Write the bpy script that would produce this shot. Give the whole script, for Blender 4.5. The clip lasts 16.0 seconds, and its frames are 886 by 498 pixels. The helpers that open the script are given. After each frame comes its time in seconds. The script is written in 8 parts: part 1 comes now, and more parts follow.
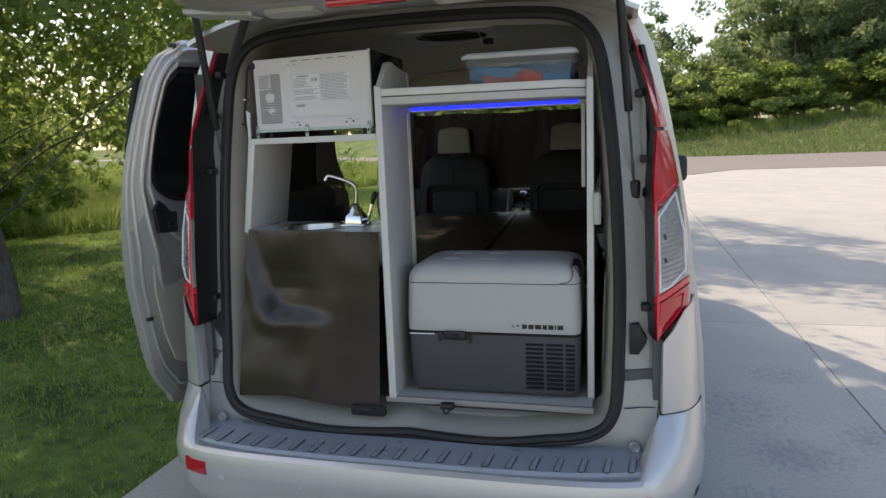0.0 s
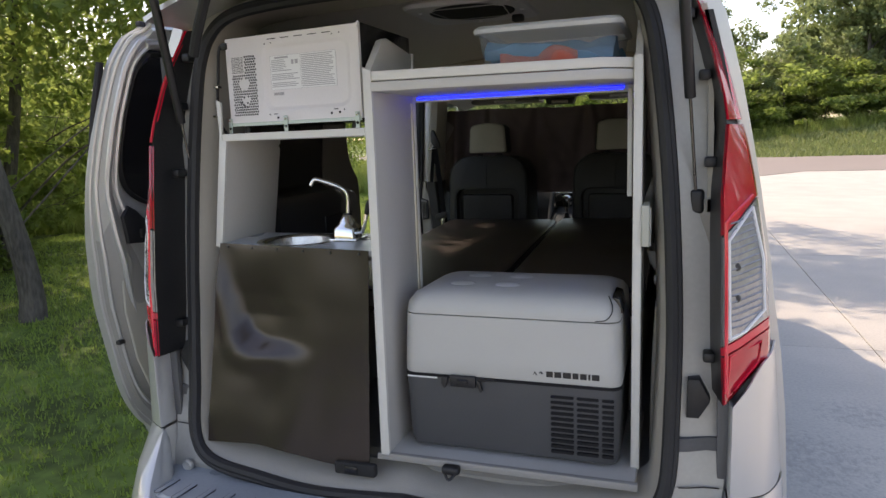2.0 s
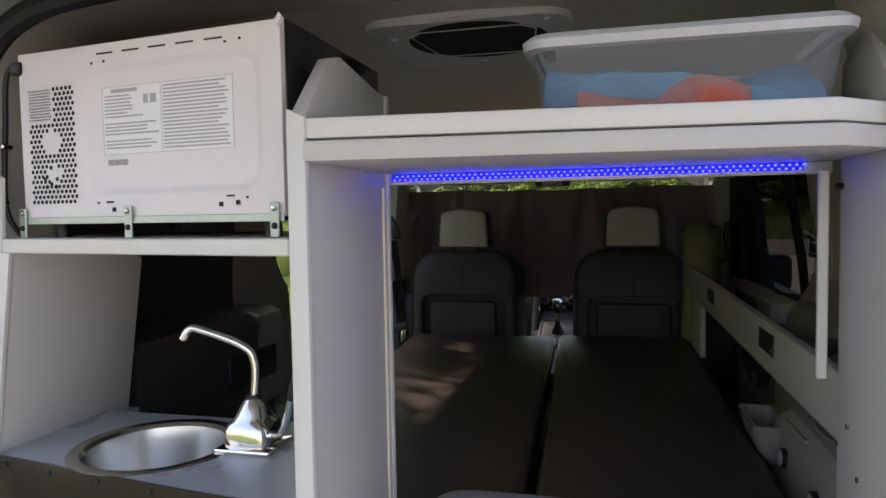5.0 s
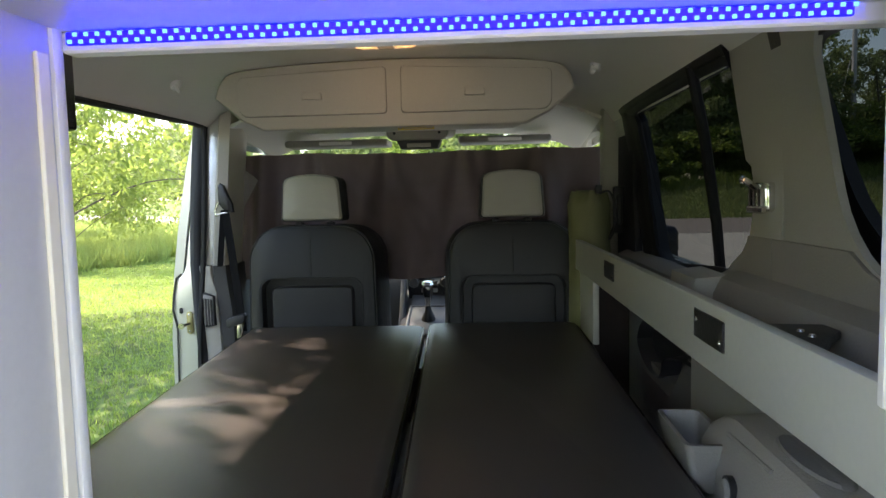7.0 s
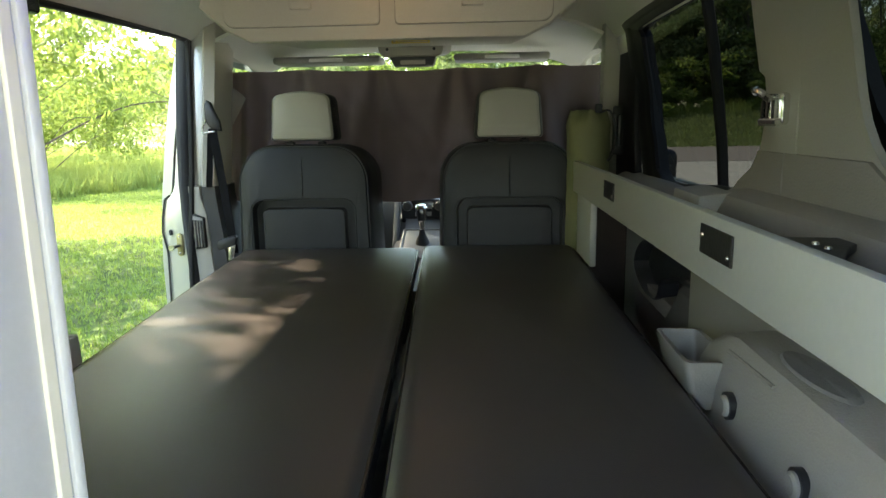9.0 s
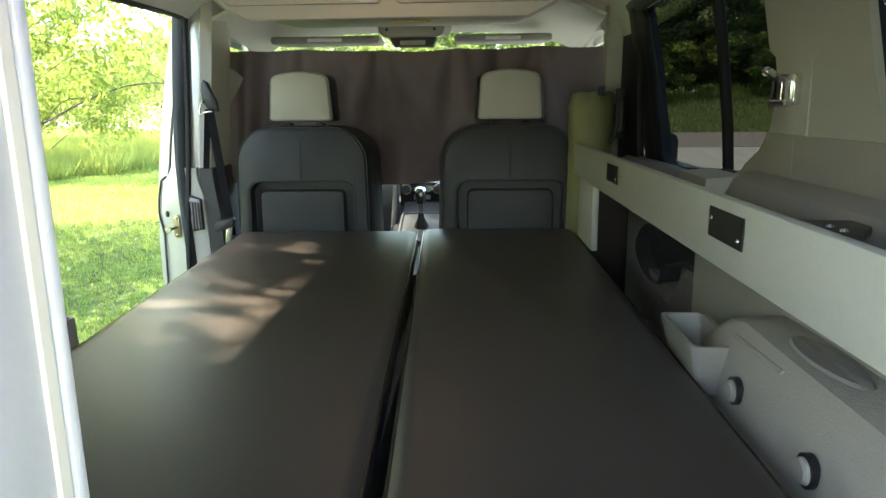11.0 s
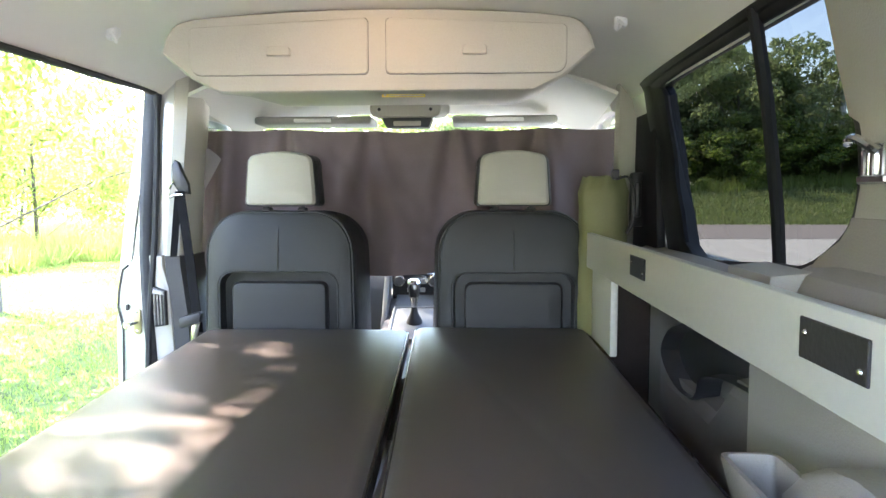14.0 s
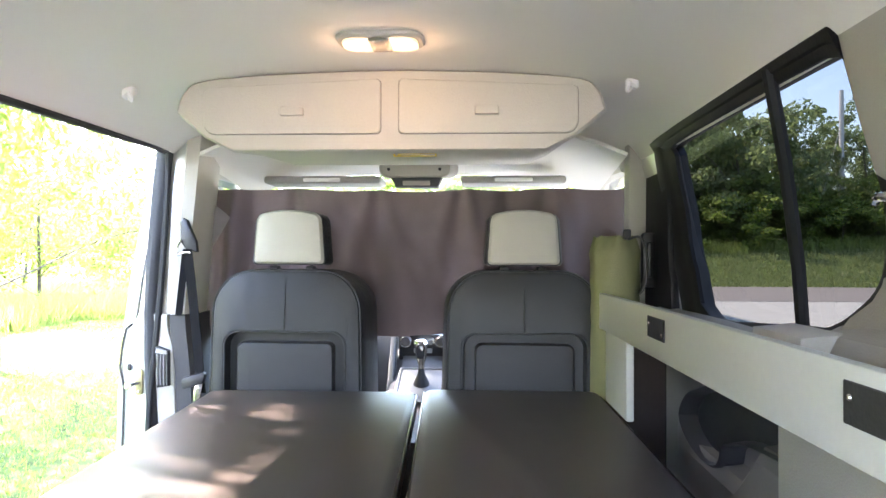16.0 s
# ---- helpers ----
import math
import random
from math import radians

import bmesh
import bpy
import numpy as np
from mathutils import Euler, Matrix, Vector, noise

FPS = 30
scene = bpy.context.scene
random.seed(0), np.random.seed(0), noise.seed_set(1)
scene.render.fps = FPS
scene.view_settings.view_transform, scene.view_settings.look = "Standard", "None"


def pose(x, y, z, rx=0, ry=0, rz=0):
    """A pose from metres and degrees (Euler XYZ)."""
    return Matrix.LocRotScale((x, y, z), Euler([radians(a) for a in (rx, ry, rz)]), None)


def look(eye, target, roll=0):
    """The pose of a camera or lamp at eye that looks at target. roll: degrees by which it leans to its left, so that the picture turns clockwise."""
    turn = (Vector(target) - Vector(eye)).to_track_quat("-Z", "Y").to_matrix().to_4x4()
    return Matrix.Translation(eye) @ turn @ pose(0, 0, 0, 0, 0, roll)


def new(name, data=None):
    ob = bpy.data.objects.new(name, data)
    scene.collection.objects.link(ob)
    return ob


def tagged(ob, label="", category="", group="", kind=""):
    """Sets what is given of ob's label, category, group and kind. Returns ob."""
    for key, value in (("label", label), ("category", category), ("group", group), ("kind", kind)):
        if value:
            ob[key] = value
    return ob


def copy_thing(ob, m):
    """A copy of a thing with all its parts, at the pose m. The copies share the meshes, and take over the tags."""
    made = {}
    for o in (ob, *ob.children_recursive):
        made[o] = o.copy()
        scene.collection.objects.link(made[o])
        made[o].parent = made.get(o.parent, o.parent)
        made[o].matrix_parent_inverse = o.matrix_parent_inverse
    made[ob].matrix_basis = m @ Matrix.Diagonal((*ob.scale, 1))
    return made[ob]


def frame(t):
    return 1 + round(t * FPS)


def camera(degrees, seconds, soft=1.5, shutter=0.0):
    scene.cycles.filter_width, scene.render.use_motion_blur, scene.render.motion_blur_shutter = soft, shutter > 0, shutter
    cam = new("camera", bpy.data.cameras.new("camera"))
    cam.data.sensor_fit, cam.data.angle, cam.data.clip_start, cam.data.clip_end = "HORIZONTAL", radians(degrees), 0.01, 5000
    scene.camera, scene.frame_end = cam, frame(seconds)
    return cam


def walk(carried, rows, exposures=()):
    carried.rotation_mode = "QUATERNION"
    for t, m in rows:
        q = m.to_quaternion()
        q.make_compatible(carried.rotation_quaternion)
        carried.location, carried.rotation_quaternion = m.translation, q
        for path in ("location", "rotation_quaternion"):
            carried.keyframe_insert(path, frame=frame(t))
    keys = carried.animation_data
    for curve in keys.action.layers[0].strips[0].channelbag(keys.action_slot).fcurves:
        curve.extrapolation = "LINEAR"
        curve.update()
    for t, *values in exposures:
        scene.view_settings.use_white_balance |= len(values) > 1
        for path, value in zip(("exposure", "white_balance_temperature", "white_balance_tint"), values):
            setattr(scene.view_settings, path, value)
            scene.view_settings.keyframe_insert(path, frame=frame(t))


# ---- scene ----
cam = camera(66.3, 16.0)
PATH = [
    (0, (0.684, -2.076, 1.514), (0.181, -0.168, 1.186), -2.3),
    (0.5, (0.631, -1.976, 1.512), (0.127, -0.069, 1.183), -2.1),
    (1, (0.612, -1.878, 1.512), (0.104, 0.028, 1.184), -2.0),
    (1.5, (0.651, -1.731, 1.514), (0.076, 0.156, 1.182), -2.1),
    (2, (0.685, -1.587, 1.499), (0.036, 0.277, 1.174), -2.1),
    (2.5, (0.597, -1.462, 1.503), (-0.072, 0.396, 1.181), -2.0),
    (3, (0.441, -1.336, 1.533), (-0.23, 0.522, 1.221), -1.8),
    (3.5, (0.381, -1.215, 1.542), (-0.269, 0.658, 1.278), -1.4),
    (4, (0.373, -1.011, 1.563), (-0.258, 0.878, 1.378), -1.0),
    (4.5, (0.374, -0.85, 1.561), (-0.226, 1.052, 1.424), -1.0),
    (5, (0.287, -0.692, 1.56), (-0.198, 1.245, 1.45), -1.0),
    (5.2, (0.231, -0.61, 1.568), (-0.162, 1.348, 1.471), -1.0),
    (7.3, (0.277, -0.164, 1.476), (0.154, 1.823, 1.278), -1.3),
    (7.5, (0.278, -0.162, 1.473), (0.157, 1.817, 1.214), -1.3),
    (8, (0.273, -0.163, 1.464), (0.158, 1.808, 1.143), -1.2),
    (8.5, (0.271, -0.147, 1.458), (0.161, 1.819, 1.107), -1.1),
    (9, (0.26, -0.14, 1.458), (0.155, 1.822, 1.087), -1.0),
    (9.5, (0.251, -0.137, 1.453), (0.151, 1.823, 1.07), -0.9),
    (10, (0.25, -0.129, 1.452), (0.155, 1.829, 1.055), -0.8),
    (12.5, (0.243, -0.117, 1.447), (0.149, 1.835, 1.024), -0.3),
    (13, (0.249, -0.049, 1.445), (0.159, 1.907, 1.04), -0.2),
    (13.5, (0.257, 0.071, 1.431), (0.161, 2.046, 1.131), -0.2),
    (14, (0.248, 0.158, 1.428), (0.156, 2.15, 1.272), -0.1),
    (14.5, (0.243, 0.18, 1.424), (0.158, 2.176, 1.347), -0.0),
    (15, (0.242, 0.18, 1.422), (0.152, 2.178, 1.388), 0.0),
    (15.5, (0.233, 0.179, 1.423), (0.138, 2.177, 1.418), 0.1),
    (16, (0.224, 0.182, 1.423), (0.125, 2.18, 1.446), 0.2),
]
EXPOSURES = [(0.0, 1.05, 7500, 18), (1.5, 1.25, 7800, 22), (3.2, 1.58, 7900, 25), (5.2, 1.79, 7800, 27), (7.3, 3.28, 7300, 16), (8.5, 3.5, 7700, 10), (10.2, 3.60, 7800, 8), (12.3, 4.14, 7500, 8), (13.0, 4.24, 7300, 9), (14.0, 5.15, 6800, 22), (16.0, 5.38, 6800, 27)]
walk(cam, [(t, look(eye, target, roll)) for t, eye, target, roll in PATH], EXPOSURES)


# ---- world and sun ----
SUN_TO = Vector((-0.64, 0.375, 0.755)).normalized()
world = bpy.data.worlds.new("sky")
scene.world = world
world.use_nodes = True
wn = world.node_tree
sky = wn.nodes.new("ShaderNodeTexSky")
sky.sky_type = "NISHITA"
sky.sun_disc = False
sky.sun_elevation = math.asin(SUN_TO.z)
sky.sun_rotation = math.atan2(SUN_TO.x, SUN_TO.y)
sky.air_density = 1.0
sky.dust_density = 1.2
wn.links.new(sky.outputs[0], wn.nodes["Background"].inputs[0])
wn.nodes["Background"].inputs[1].default_value = 0.15
sun = new("sun", bpy.data.lights.new("sun", "SUN"))
sun.data.energy = 2.3
sun.data.angle = radians(0.6)
sun.data.color = (1.0, 0.90, 0.77)
sun.matrix_world = look((0, 0, 20), Vector((0, 0, 20)) - SUN_TO)


# ---- materials ----
def mat(name, col, rough=0.5, metal=0.0, col2=None, scale=8.0, fine=60.0, amount=0.5, bump=0.0, bump_scale=None, rvar=0.1,
        stretch=None, spec=0.5, rand=0.0, coat=0.0, detail_mix=0.5):
    """A surface: two colours mixed by noise at two scales, roughness and relief to suit."""
    m = bpy.data.materials.new(name)
    m.use_nodes = True
    nt = m.node_tree
    b = nt.nodes["Principled BSDF"]
    n, l = nt.nodes.new, nt.links.new
    tc = n("ShaderNodeTexCoord")
    mp = n("ShaderNodeMapping")
    if stretch:
        mp.inputs["Scale"].default_value = stretch
    l(tc.outputs["Object"], mp.inputs[0])
    n1, n2 = n("ShaderNodeTexNoise"), n("ShaderNodeTexNoise")
    n1.inputs["Scale"].default_value, n1.inputs["Detail"].default_value = scale, 4
    n2.inputs["Scale"].default_value, n2.inputs["Detail"].default_value = fine, 3
    l(mp.outputs[0], n1.inputs["Vector"])
    l(mp.outputs[0], n2.inputs["Vector"])
    mx = n("ShaderNodeMix")
    mx.inputs["Factor"].default_value = detail_mix
    l(n1.outputs["Fac"], mx.inputs["A"])
    l(n2.outputs["Fac"], mx.inputs["B"])
    ramp = n("ShaderNodeMapRange")
    ramp.inputs[1].default_value, ramp.inputs[2].default_value = 0.5 - 0.35 * (1.2 - amount), 0.5 + 0.35 * (1.2 - amount)
    l(mx.outputs[0], ramp.inputs[0])
    c2 = col2 or tuple(0.82 * c for c in col)
    cm = n("ShaderNodeMix")
    cm.data_type = "RGBA"
    cm.inputs["A"].default_value, cm.inputs["B"].default_value = (*c2, 1), (*col, 1)
    l(ramp.outputs[0], cm.inputs["Factor"])
    out = cm.outputs["Result"]
    if rand:
        oi, hs, mr = n("ShaderNodeObjectInfo"), n("ShaderNodeHueSaturation"), n("ShaderNodeMapRange")
        mr.inputs[3].default_value, mr.inputs[4].default_value = 1 - rand, 1 + rand
        l(oi.outputs["Random"], mr.inputs[0])
        l(mr.outputs[0], hs.inputs["Value"])
        l(out, hs.inputs["Color"])
        out = hs.outputs[0]
    l(out, b.inputs["Base Color"])
    rr = n("ShaderNodeMapRange")
    rr.inputs[3].default_value, rr.inputs[4].default_value = max(0.02, rough - rvar), min(1, rough + rvar)
    l(n1.outputs["Fac"], rr.inputs[0])
    l(rr.outputs[0], b.inputs["Roughness"])
    b.inputs["Metallic"].default_value = metal
    b.inputs["Specular IOR Level"].default_value = spec
    b.inputs["Coat Weight"].default_value = coat
    if bump:
        bp = n("ShaderNodeBump")
        bp.inputs["Strength"].default_value, bp.inputs["Distance"].default_value = min(1, bump), 0.004
        if bump_scale:
            n3 = n("ShaderNodeTexNoise")
            n3.inputs["Scale"].default_value = bump_scale
            l(mp.outputs[0], n3.inputs["Vector"])
            l(n3.outputs["Fac"], bp.inputs["Height"])
        else:
            l(n2.outputs["Fac"], bp.inputs["Height"])
        l(bp.outputs[0], b.inputs["Normal"])
    return m


def glass_mat(name, tint, gloss=0.05):
    m = bpy.data.materials.new(name)
    m.use_nodes = True
    nt = m.node_tree
    nt.nodes.clear()
    n, l = nt.nodes.new, nt.links.new
    out, t, g, mx, fr, pw, ad = n("ShaderNodeOutputMaterial"), n("ShaderNodeBsdfTransparent"), n("ShaderNodeBsdfGlossy"), n("ShaderNodeMixShader"), n("ShaderNodeLayerWeight"), n("ShaderNodeMath"), n("ShaderNodeMath")
    t.inputs[0].default_value = (*tint, 1)
    g.inputs["Roughness"].default_value = gloss
    fr.inputs[0].default_value = 0.5
    pw.operation, ad.operation = "POWER", "MULTIPLY_ADD"
    pw.inputs[1].default_value, ad.inputs[1].default_value, ad.inputs[2].default_value = 5.0, 0.10, 0.006
    l(fr.outputs["Facing"], pw.inputs[0])
    l(pw.outputs[0], ad.inputs[0])
    l(ad.outputs[0], mx.inputs[0])
    l(t.outputs[0], mx.inputs[1])
    l(g.outputs[0], mx.inputs[2])
    l(mx.outputs[0], out.inputs[0])
    return m


def glow_mat(name, col, strength):
    m = bpy.data.materials.new(name)
    m.use_nodes = True
    b = m.node_tree.nodes["Principled BSDF"]
    b.inputs["Base Color"].default_value = (*col, 1)
    b.inputs["Emission Color"].default_value = (*col, 1)
    b.inputs["Emission Strength"].default_value = strength
    return m


def leaf_mat(name, col, col2, through_col, share=0.45):
    m = bpy.data.materials.new(name)
    m.use_nodes = True
    nt = m.node_tree
    b = nt.nodes["Principled BSDF"]
    n, l = nt.nodes.new, nt.links.new
    ge, cm, tr, mx, hs, tm = (n("ShaderNodeNewGeometry"), n("ShaderNodeMix"), n("ShaderNodeBsdfTranslucent"), n("ShaderNodeMixShader"), n("ShaderNodeHueSaturation"), n("ShaderNodeMix"))
    cm.data_type = tm.data_type = "RGBA"
    cm.inputs["A"].default_value, cm.inputs["B"].default_value = (*col, 1), (*col2, 1)
    tm.inputs["A"].default_value, tm.inputs["B"].default_value = (*through_col, 1), (*[1.3 * c for c in through_col], 1)
    l(ge.outputs["Random Per Island"], cm.inputs["Factor"])
    l(ge.outputs["Random Per Island"], tm.inputs["Factor"])
    l(cm.outputs["Result"], b.inputs["Base Color"])
    b.inputs["Roughness"].default_value = 0.55
    b.inputs["Specular IOR Level"].default_value = 0.3
    l(tm.outputs["Result"], tr.inputs[0])
    mx.inputs[0].default_value = share
    out = nt.nodes["Material Output"]
    l(b.outputs[0], mx.inputs[1])
    l(tr.outputs[0], mx.inputs[2])
    l(mx.outputs[0], out.inputs[0])
    return m


PAINT = mat("silver_paint", (0.60, 0.60, 0.59), 0.32, 0.55, (0.54, 0.54, 0.53), 2, 900, 0.4, coat=0.6, rvar=0.05)
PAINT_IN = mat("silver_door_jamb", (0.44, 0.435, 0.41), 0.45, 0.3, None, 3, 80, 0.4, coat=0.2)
BUMPER = mat("bumper_paint", (0.62, 0.62, 0.61), 0.34, 0.5, (0.56, 0.56, 0.55), 2, 900, 0.4, coat=0.5, rvar=0.05)
CHANNEL = mat("grey_jamb_plastic", (0.115, 0.115, 0.118), 0.5, 0, (0.09, 0.09, 0.092), 5, 120, 0.5, 0.08)
STEP = mat("bumper_step_plastic", (0.31, 0.345, 0.38), 0.30, 0.0, (0.25, 0.28, 0.31), 5, 120, 0.5, 0.12)
RUBBER = mat("black_rubber", (0.015, 0.015, 0.017), 0.6, 0, (0.009, 0.009, 0.010), 10, 90, 0.6, 0.1)
BLACK = mat("black_plastic", (0.016, 0.016, 0.018), 0.45, 0, (0.009, 0.009, 0.010), 9, 140, 0.5, 0.15)
BLACK_GLOSS = mat("gloss_black_paint", (0.012, 0.012, 0.014), 0.18, 0, (0.02, 0.02, 0.022), 4, 60, 0.5)
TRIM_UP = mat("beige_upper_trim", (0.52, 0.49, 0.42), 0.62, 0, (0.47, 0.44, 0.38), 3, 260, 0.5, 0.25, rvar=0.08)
# same beige as TRIM_UP, darkened to put the lower walls' shade into colour
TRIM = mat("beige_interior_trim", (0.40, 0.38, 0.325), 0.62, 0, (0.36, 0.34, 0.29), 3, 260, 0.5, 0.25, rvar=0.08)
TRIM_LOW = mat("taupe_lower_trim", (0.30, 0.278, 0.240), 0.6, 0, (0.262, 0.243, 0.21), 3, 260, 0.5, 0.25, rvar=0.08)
TRIM_GREY = mat("grey_interior_trim", (0.30, 0.29, 0.27), 0.6, 0, (0.25, 0.24, 0.225), 3, 260, 0.5, 0.2)
TRIM_CARD = mat("warm_grey_door_card", (0.185, 0.170, 0.158), 0.6, 0, (0.15, 0.138, 0.128), 3, 260, 0.5, 0.2)
TRIM_DARK = mat("charcoal_interior_trim", (0.035, 0.035, 0.037), 0.42, 0, (0.022, 0.022, 0.024), 4, 200, 0.5, 0.2)
HEADLINER = mat("beige_headliner_cloth", (0.76, 0.73, 0.67), 0.9, 0, (0.71, 0.68, 0.62), 2, 400, 0.5, 0.3)
LAMINATE = mat("grey_white_laminate", (0.53, 0.515, 0.485), 0.45, 0, (0.485, 0.47, 0.44), 3, 120, 0.5, 0.06)
LAMINATE_EDGE = mat("laminate_edge_band", (0.66, 0.645, 0.60), 0.4, 0, (0.61, 0.595, 0.55), 6, 100, 0.4)
RAIL_WHITE = mat("cream_painted_board", (0.465, 0.465, 0.40), 0.5, 0, (0.425, 0.425, 0.365), 3, 90, 0.5, 0.08)
COUNTER = mat("grey_laminate_counter", (0.40, 0.43, 0.45), 0.28, 0, (0.35, 0.38, 0.40), 5, 200, 0.5)
VINYL = mat("dark_vinyl", (0.038, 0.028, 0.024), 0.25, 0, (0.026, 0.019, 0.016), 3, 350, 0.5, 0.10, rvar=0.08)
BEDVINYL = mat("dark_brown_vinyl", (0.058, 0.046, 0.040), 0.40, 0, (0.045, 0.036, 0.031), 2.5, 420, 0.5, 0.14, rvar=0.09, spec=0.9)
LEATHER = mat("charcoal_leather", (0.0175, 0.0195, 0.0195), 0.38, 0, (0.0125, 0.014, 0.014), 5, 380, 0.5, 0.35, rvar=0.08, spec=0.35)
LEATHER_IN = mat("charcoal_leather_panel", (0.026, 0.027, 0.028), 0.46, 0, (0.019, 0.020, 0.021), 5, 380, 0.5, 0.35, spec=0.35)
HEADREST = mat("cream_leather", (0.40, 0.378, 0.315), 0.5, 0, (0.355, 0.333, 0.275), 6, 380, 0.5, 0.25)
CURTAIN = mat("brown_grey_cloth", (0.155, 0.117, 0.118), 0.85, 0, (0.118, 0.088, 0.092), 4, 300, 0.5, 0.3)
CURTAIN_BACK = mat("curtain_lining_cloth", (0.28, 0.26, 0.26), 0.85, 0, (0.24, 0.22, 0.22), 4, 300, 0.5, 0.3)
CHROME = mat("chrome", (0.82, 0.82, 0.80), 0.10, 1.0, (0.75, 0.75, 0.73), 6, 60, 0.3, rvar=0.04)
STEEL = mat("brushed_steel", (0.62, 0.60, 0.56), 0.24, 1.0, (0.52, 0.50, 0.46), 8, 200, 0.5, rvar=0.06, stretch=(1, 1, 0.05))
ZINC = mat("zinc_plated_steel", (0.50, 0.56, 0.52), 0.42, 0.7, (0.42, 0.48, 0.45), 12, 90, 0.5)
WHITE_STEEL = mat("white_painted_steel", (0.74, 0.70, 0.69), 0.5, 0, (0.69, 0.65, 0.64), 3, 150, 0.5, 0.05)
PAPER = mat("white_label", (0.80, 0.79, 0.78), 0.6, 0, (0.75, 0.74, 0.73), 10, 200, 0.4)
INK = mat("grey_print", (0.36, 0.34, 0.35), 0.7, 0, (0.44, 0.42, 0.43), 10, 200, 0.4)
HOLE = mat("dark_hole", (0.02, 0.02, 0.02), 0.9)
COOLER_LIGHT = mat("light_grey_cooler_plastic", (0.50, 0.495, 0.465), 0.5, 0, (0.455, 0.45, 0.425), 4, 400, 0.5, 0.2)
COOLER_DARK = mat("dark_grey_cooler_plastic", (0.075, 0.077, 0.082), 0.5, 0, (0.055, 0.057, 0.06), 4, 400, 0.5, 0.2)
OLIVE = mat("olive_nylon", (0.175, 0.178, 0.078), 0.65, 0, (0.13, 0.132, 0.056), 9, 300, 0.6, 0.3)
RED_LENS = mat("red_lamp_plastic", (0.58, 0.010, 0.030), 0.12, 0, (0.44, 0.007, 0.022), 12, 60, 0.5, coat=0.8)
RED_BRIGHT = mat("bright_red_lamp_plastic", (0.80, 0.020, 0.050), 0.12, 0, (0.70, 0.014, 0.040), 12, 60, 0.5, coat=0.8)
CLEAR_LENS = mat("clear_lamp_plastic", (0.42, 0.41, 0.41), 0.15, 0.5, (0.26, 0.26, 0.27), 40, 160, 0.6, 0.3, coat=0.8)
AMBER = mat("amber_lamp_bulb", (0.75, 0.30, 0.05), 0.2, 0, (0.6, 0.24, 0.04), 12, 60, 0.4)
YELLOW = mat("yellow_warning_label", (0.75, 0.52, 0.04), 0.5)
FRAME_BLACK = mat("matt_black_window_frame", (0.009, 0.009, 0.012), 0.62, 0, (0.006, 0.006, 0.008), 9, 140, 0.5, 0.15, spec=0.25)
TINTED = glass_mat("tinted_glass", (0.035, 0.038, 0.037))
BELT = mat("black_webbing", (0.009, 0.009, 0.010), 0.9, 0, (0.006, 0.006, 0.007), 20, 500, 0.5, 0.3, spec=0.1)
SEAL_GREY = mat("dark_grey_seal_rubber", (0.060, 0.062, 0.066), 0.7, 0, (0.046, 0.048, 0.052), 8, 120, 0.5, 0.15, spec=0.3)
COLUMN = mat("dark_grey_column_plastic", (0.055, 0.054, 0.052), 0.6, 0, (0.044, 0.043, 0.041), 4, 240, 0.5, 0.2)
TRIM_TAUPE = mat("taupe_interior_trim", (0.38, 0.357, 0.31), 0.6, 0, (0.335, 0.313, 0.272), 3, 260, 0.5, 0.25)
CLEARGLASS = glass_mat("clear_glass", (0.62, 0.68, 0.64))
LED_BLUE = glow_mat("blue_led", (0.0, 0.001, 1.0), 0.22)
LED_DOT = glow_mat("blue_led_core", (0.002, 0.03, 1.0), 4.2)
DOME_GLOW = glow_mat("warm_dome_lamp_lens", (1.0, 0.72, 0.40), 0.035)
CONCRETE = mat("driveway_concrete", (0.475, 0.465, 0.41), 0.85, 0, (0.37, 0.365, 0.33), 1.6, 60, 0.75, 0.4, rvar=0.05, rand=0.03)


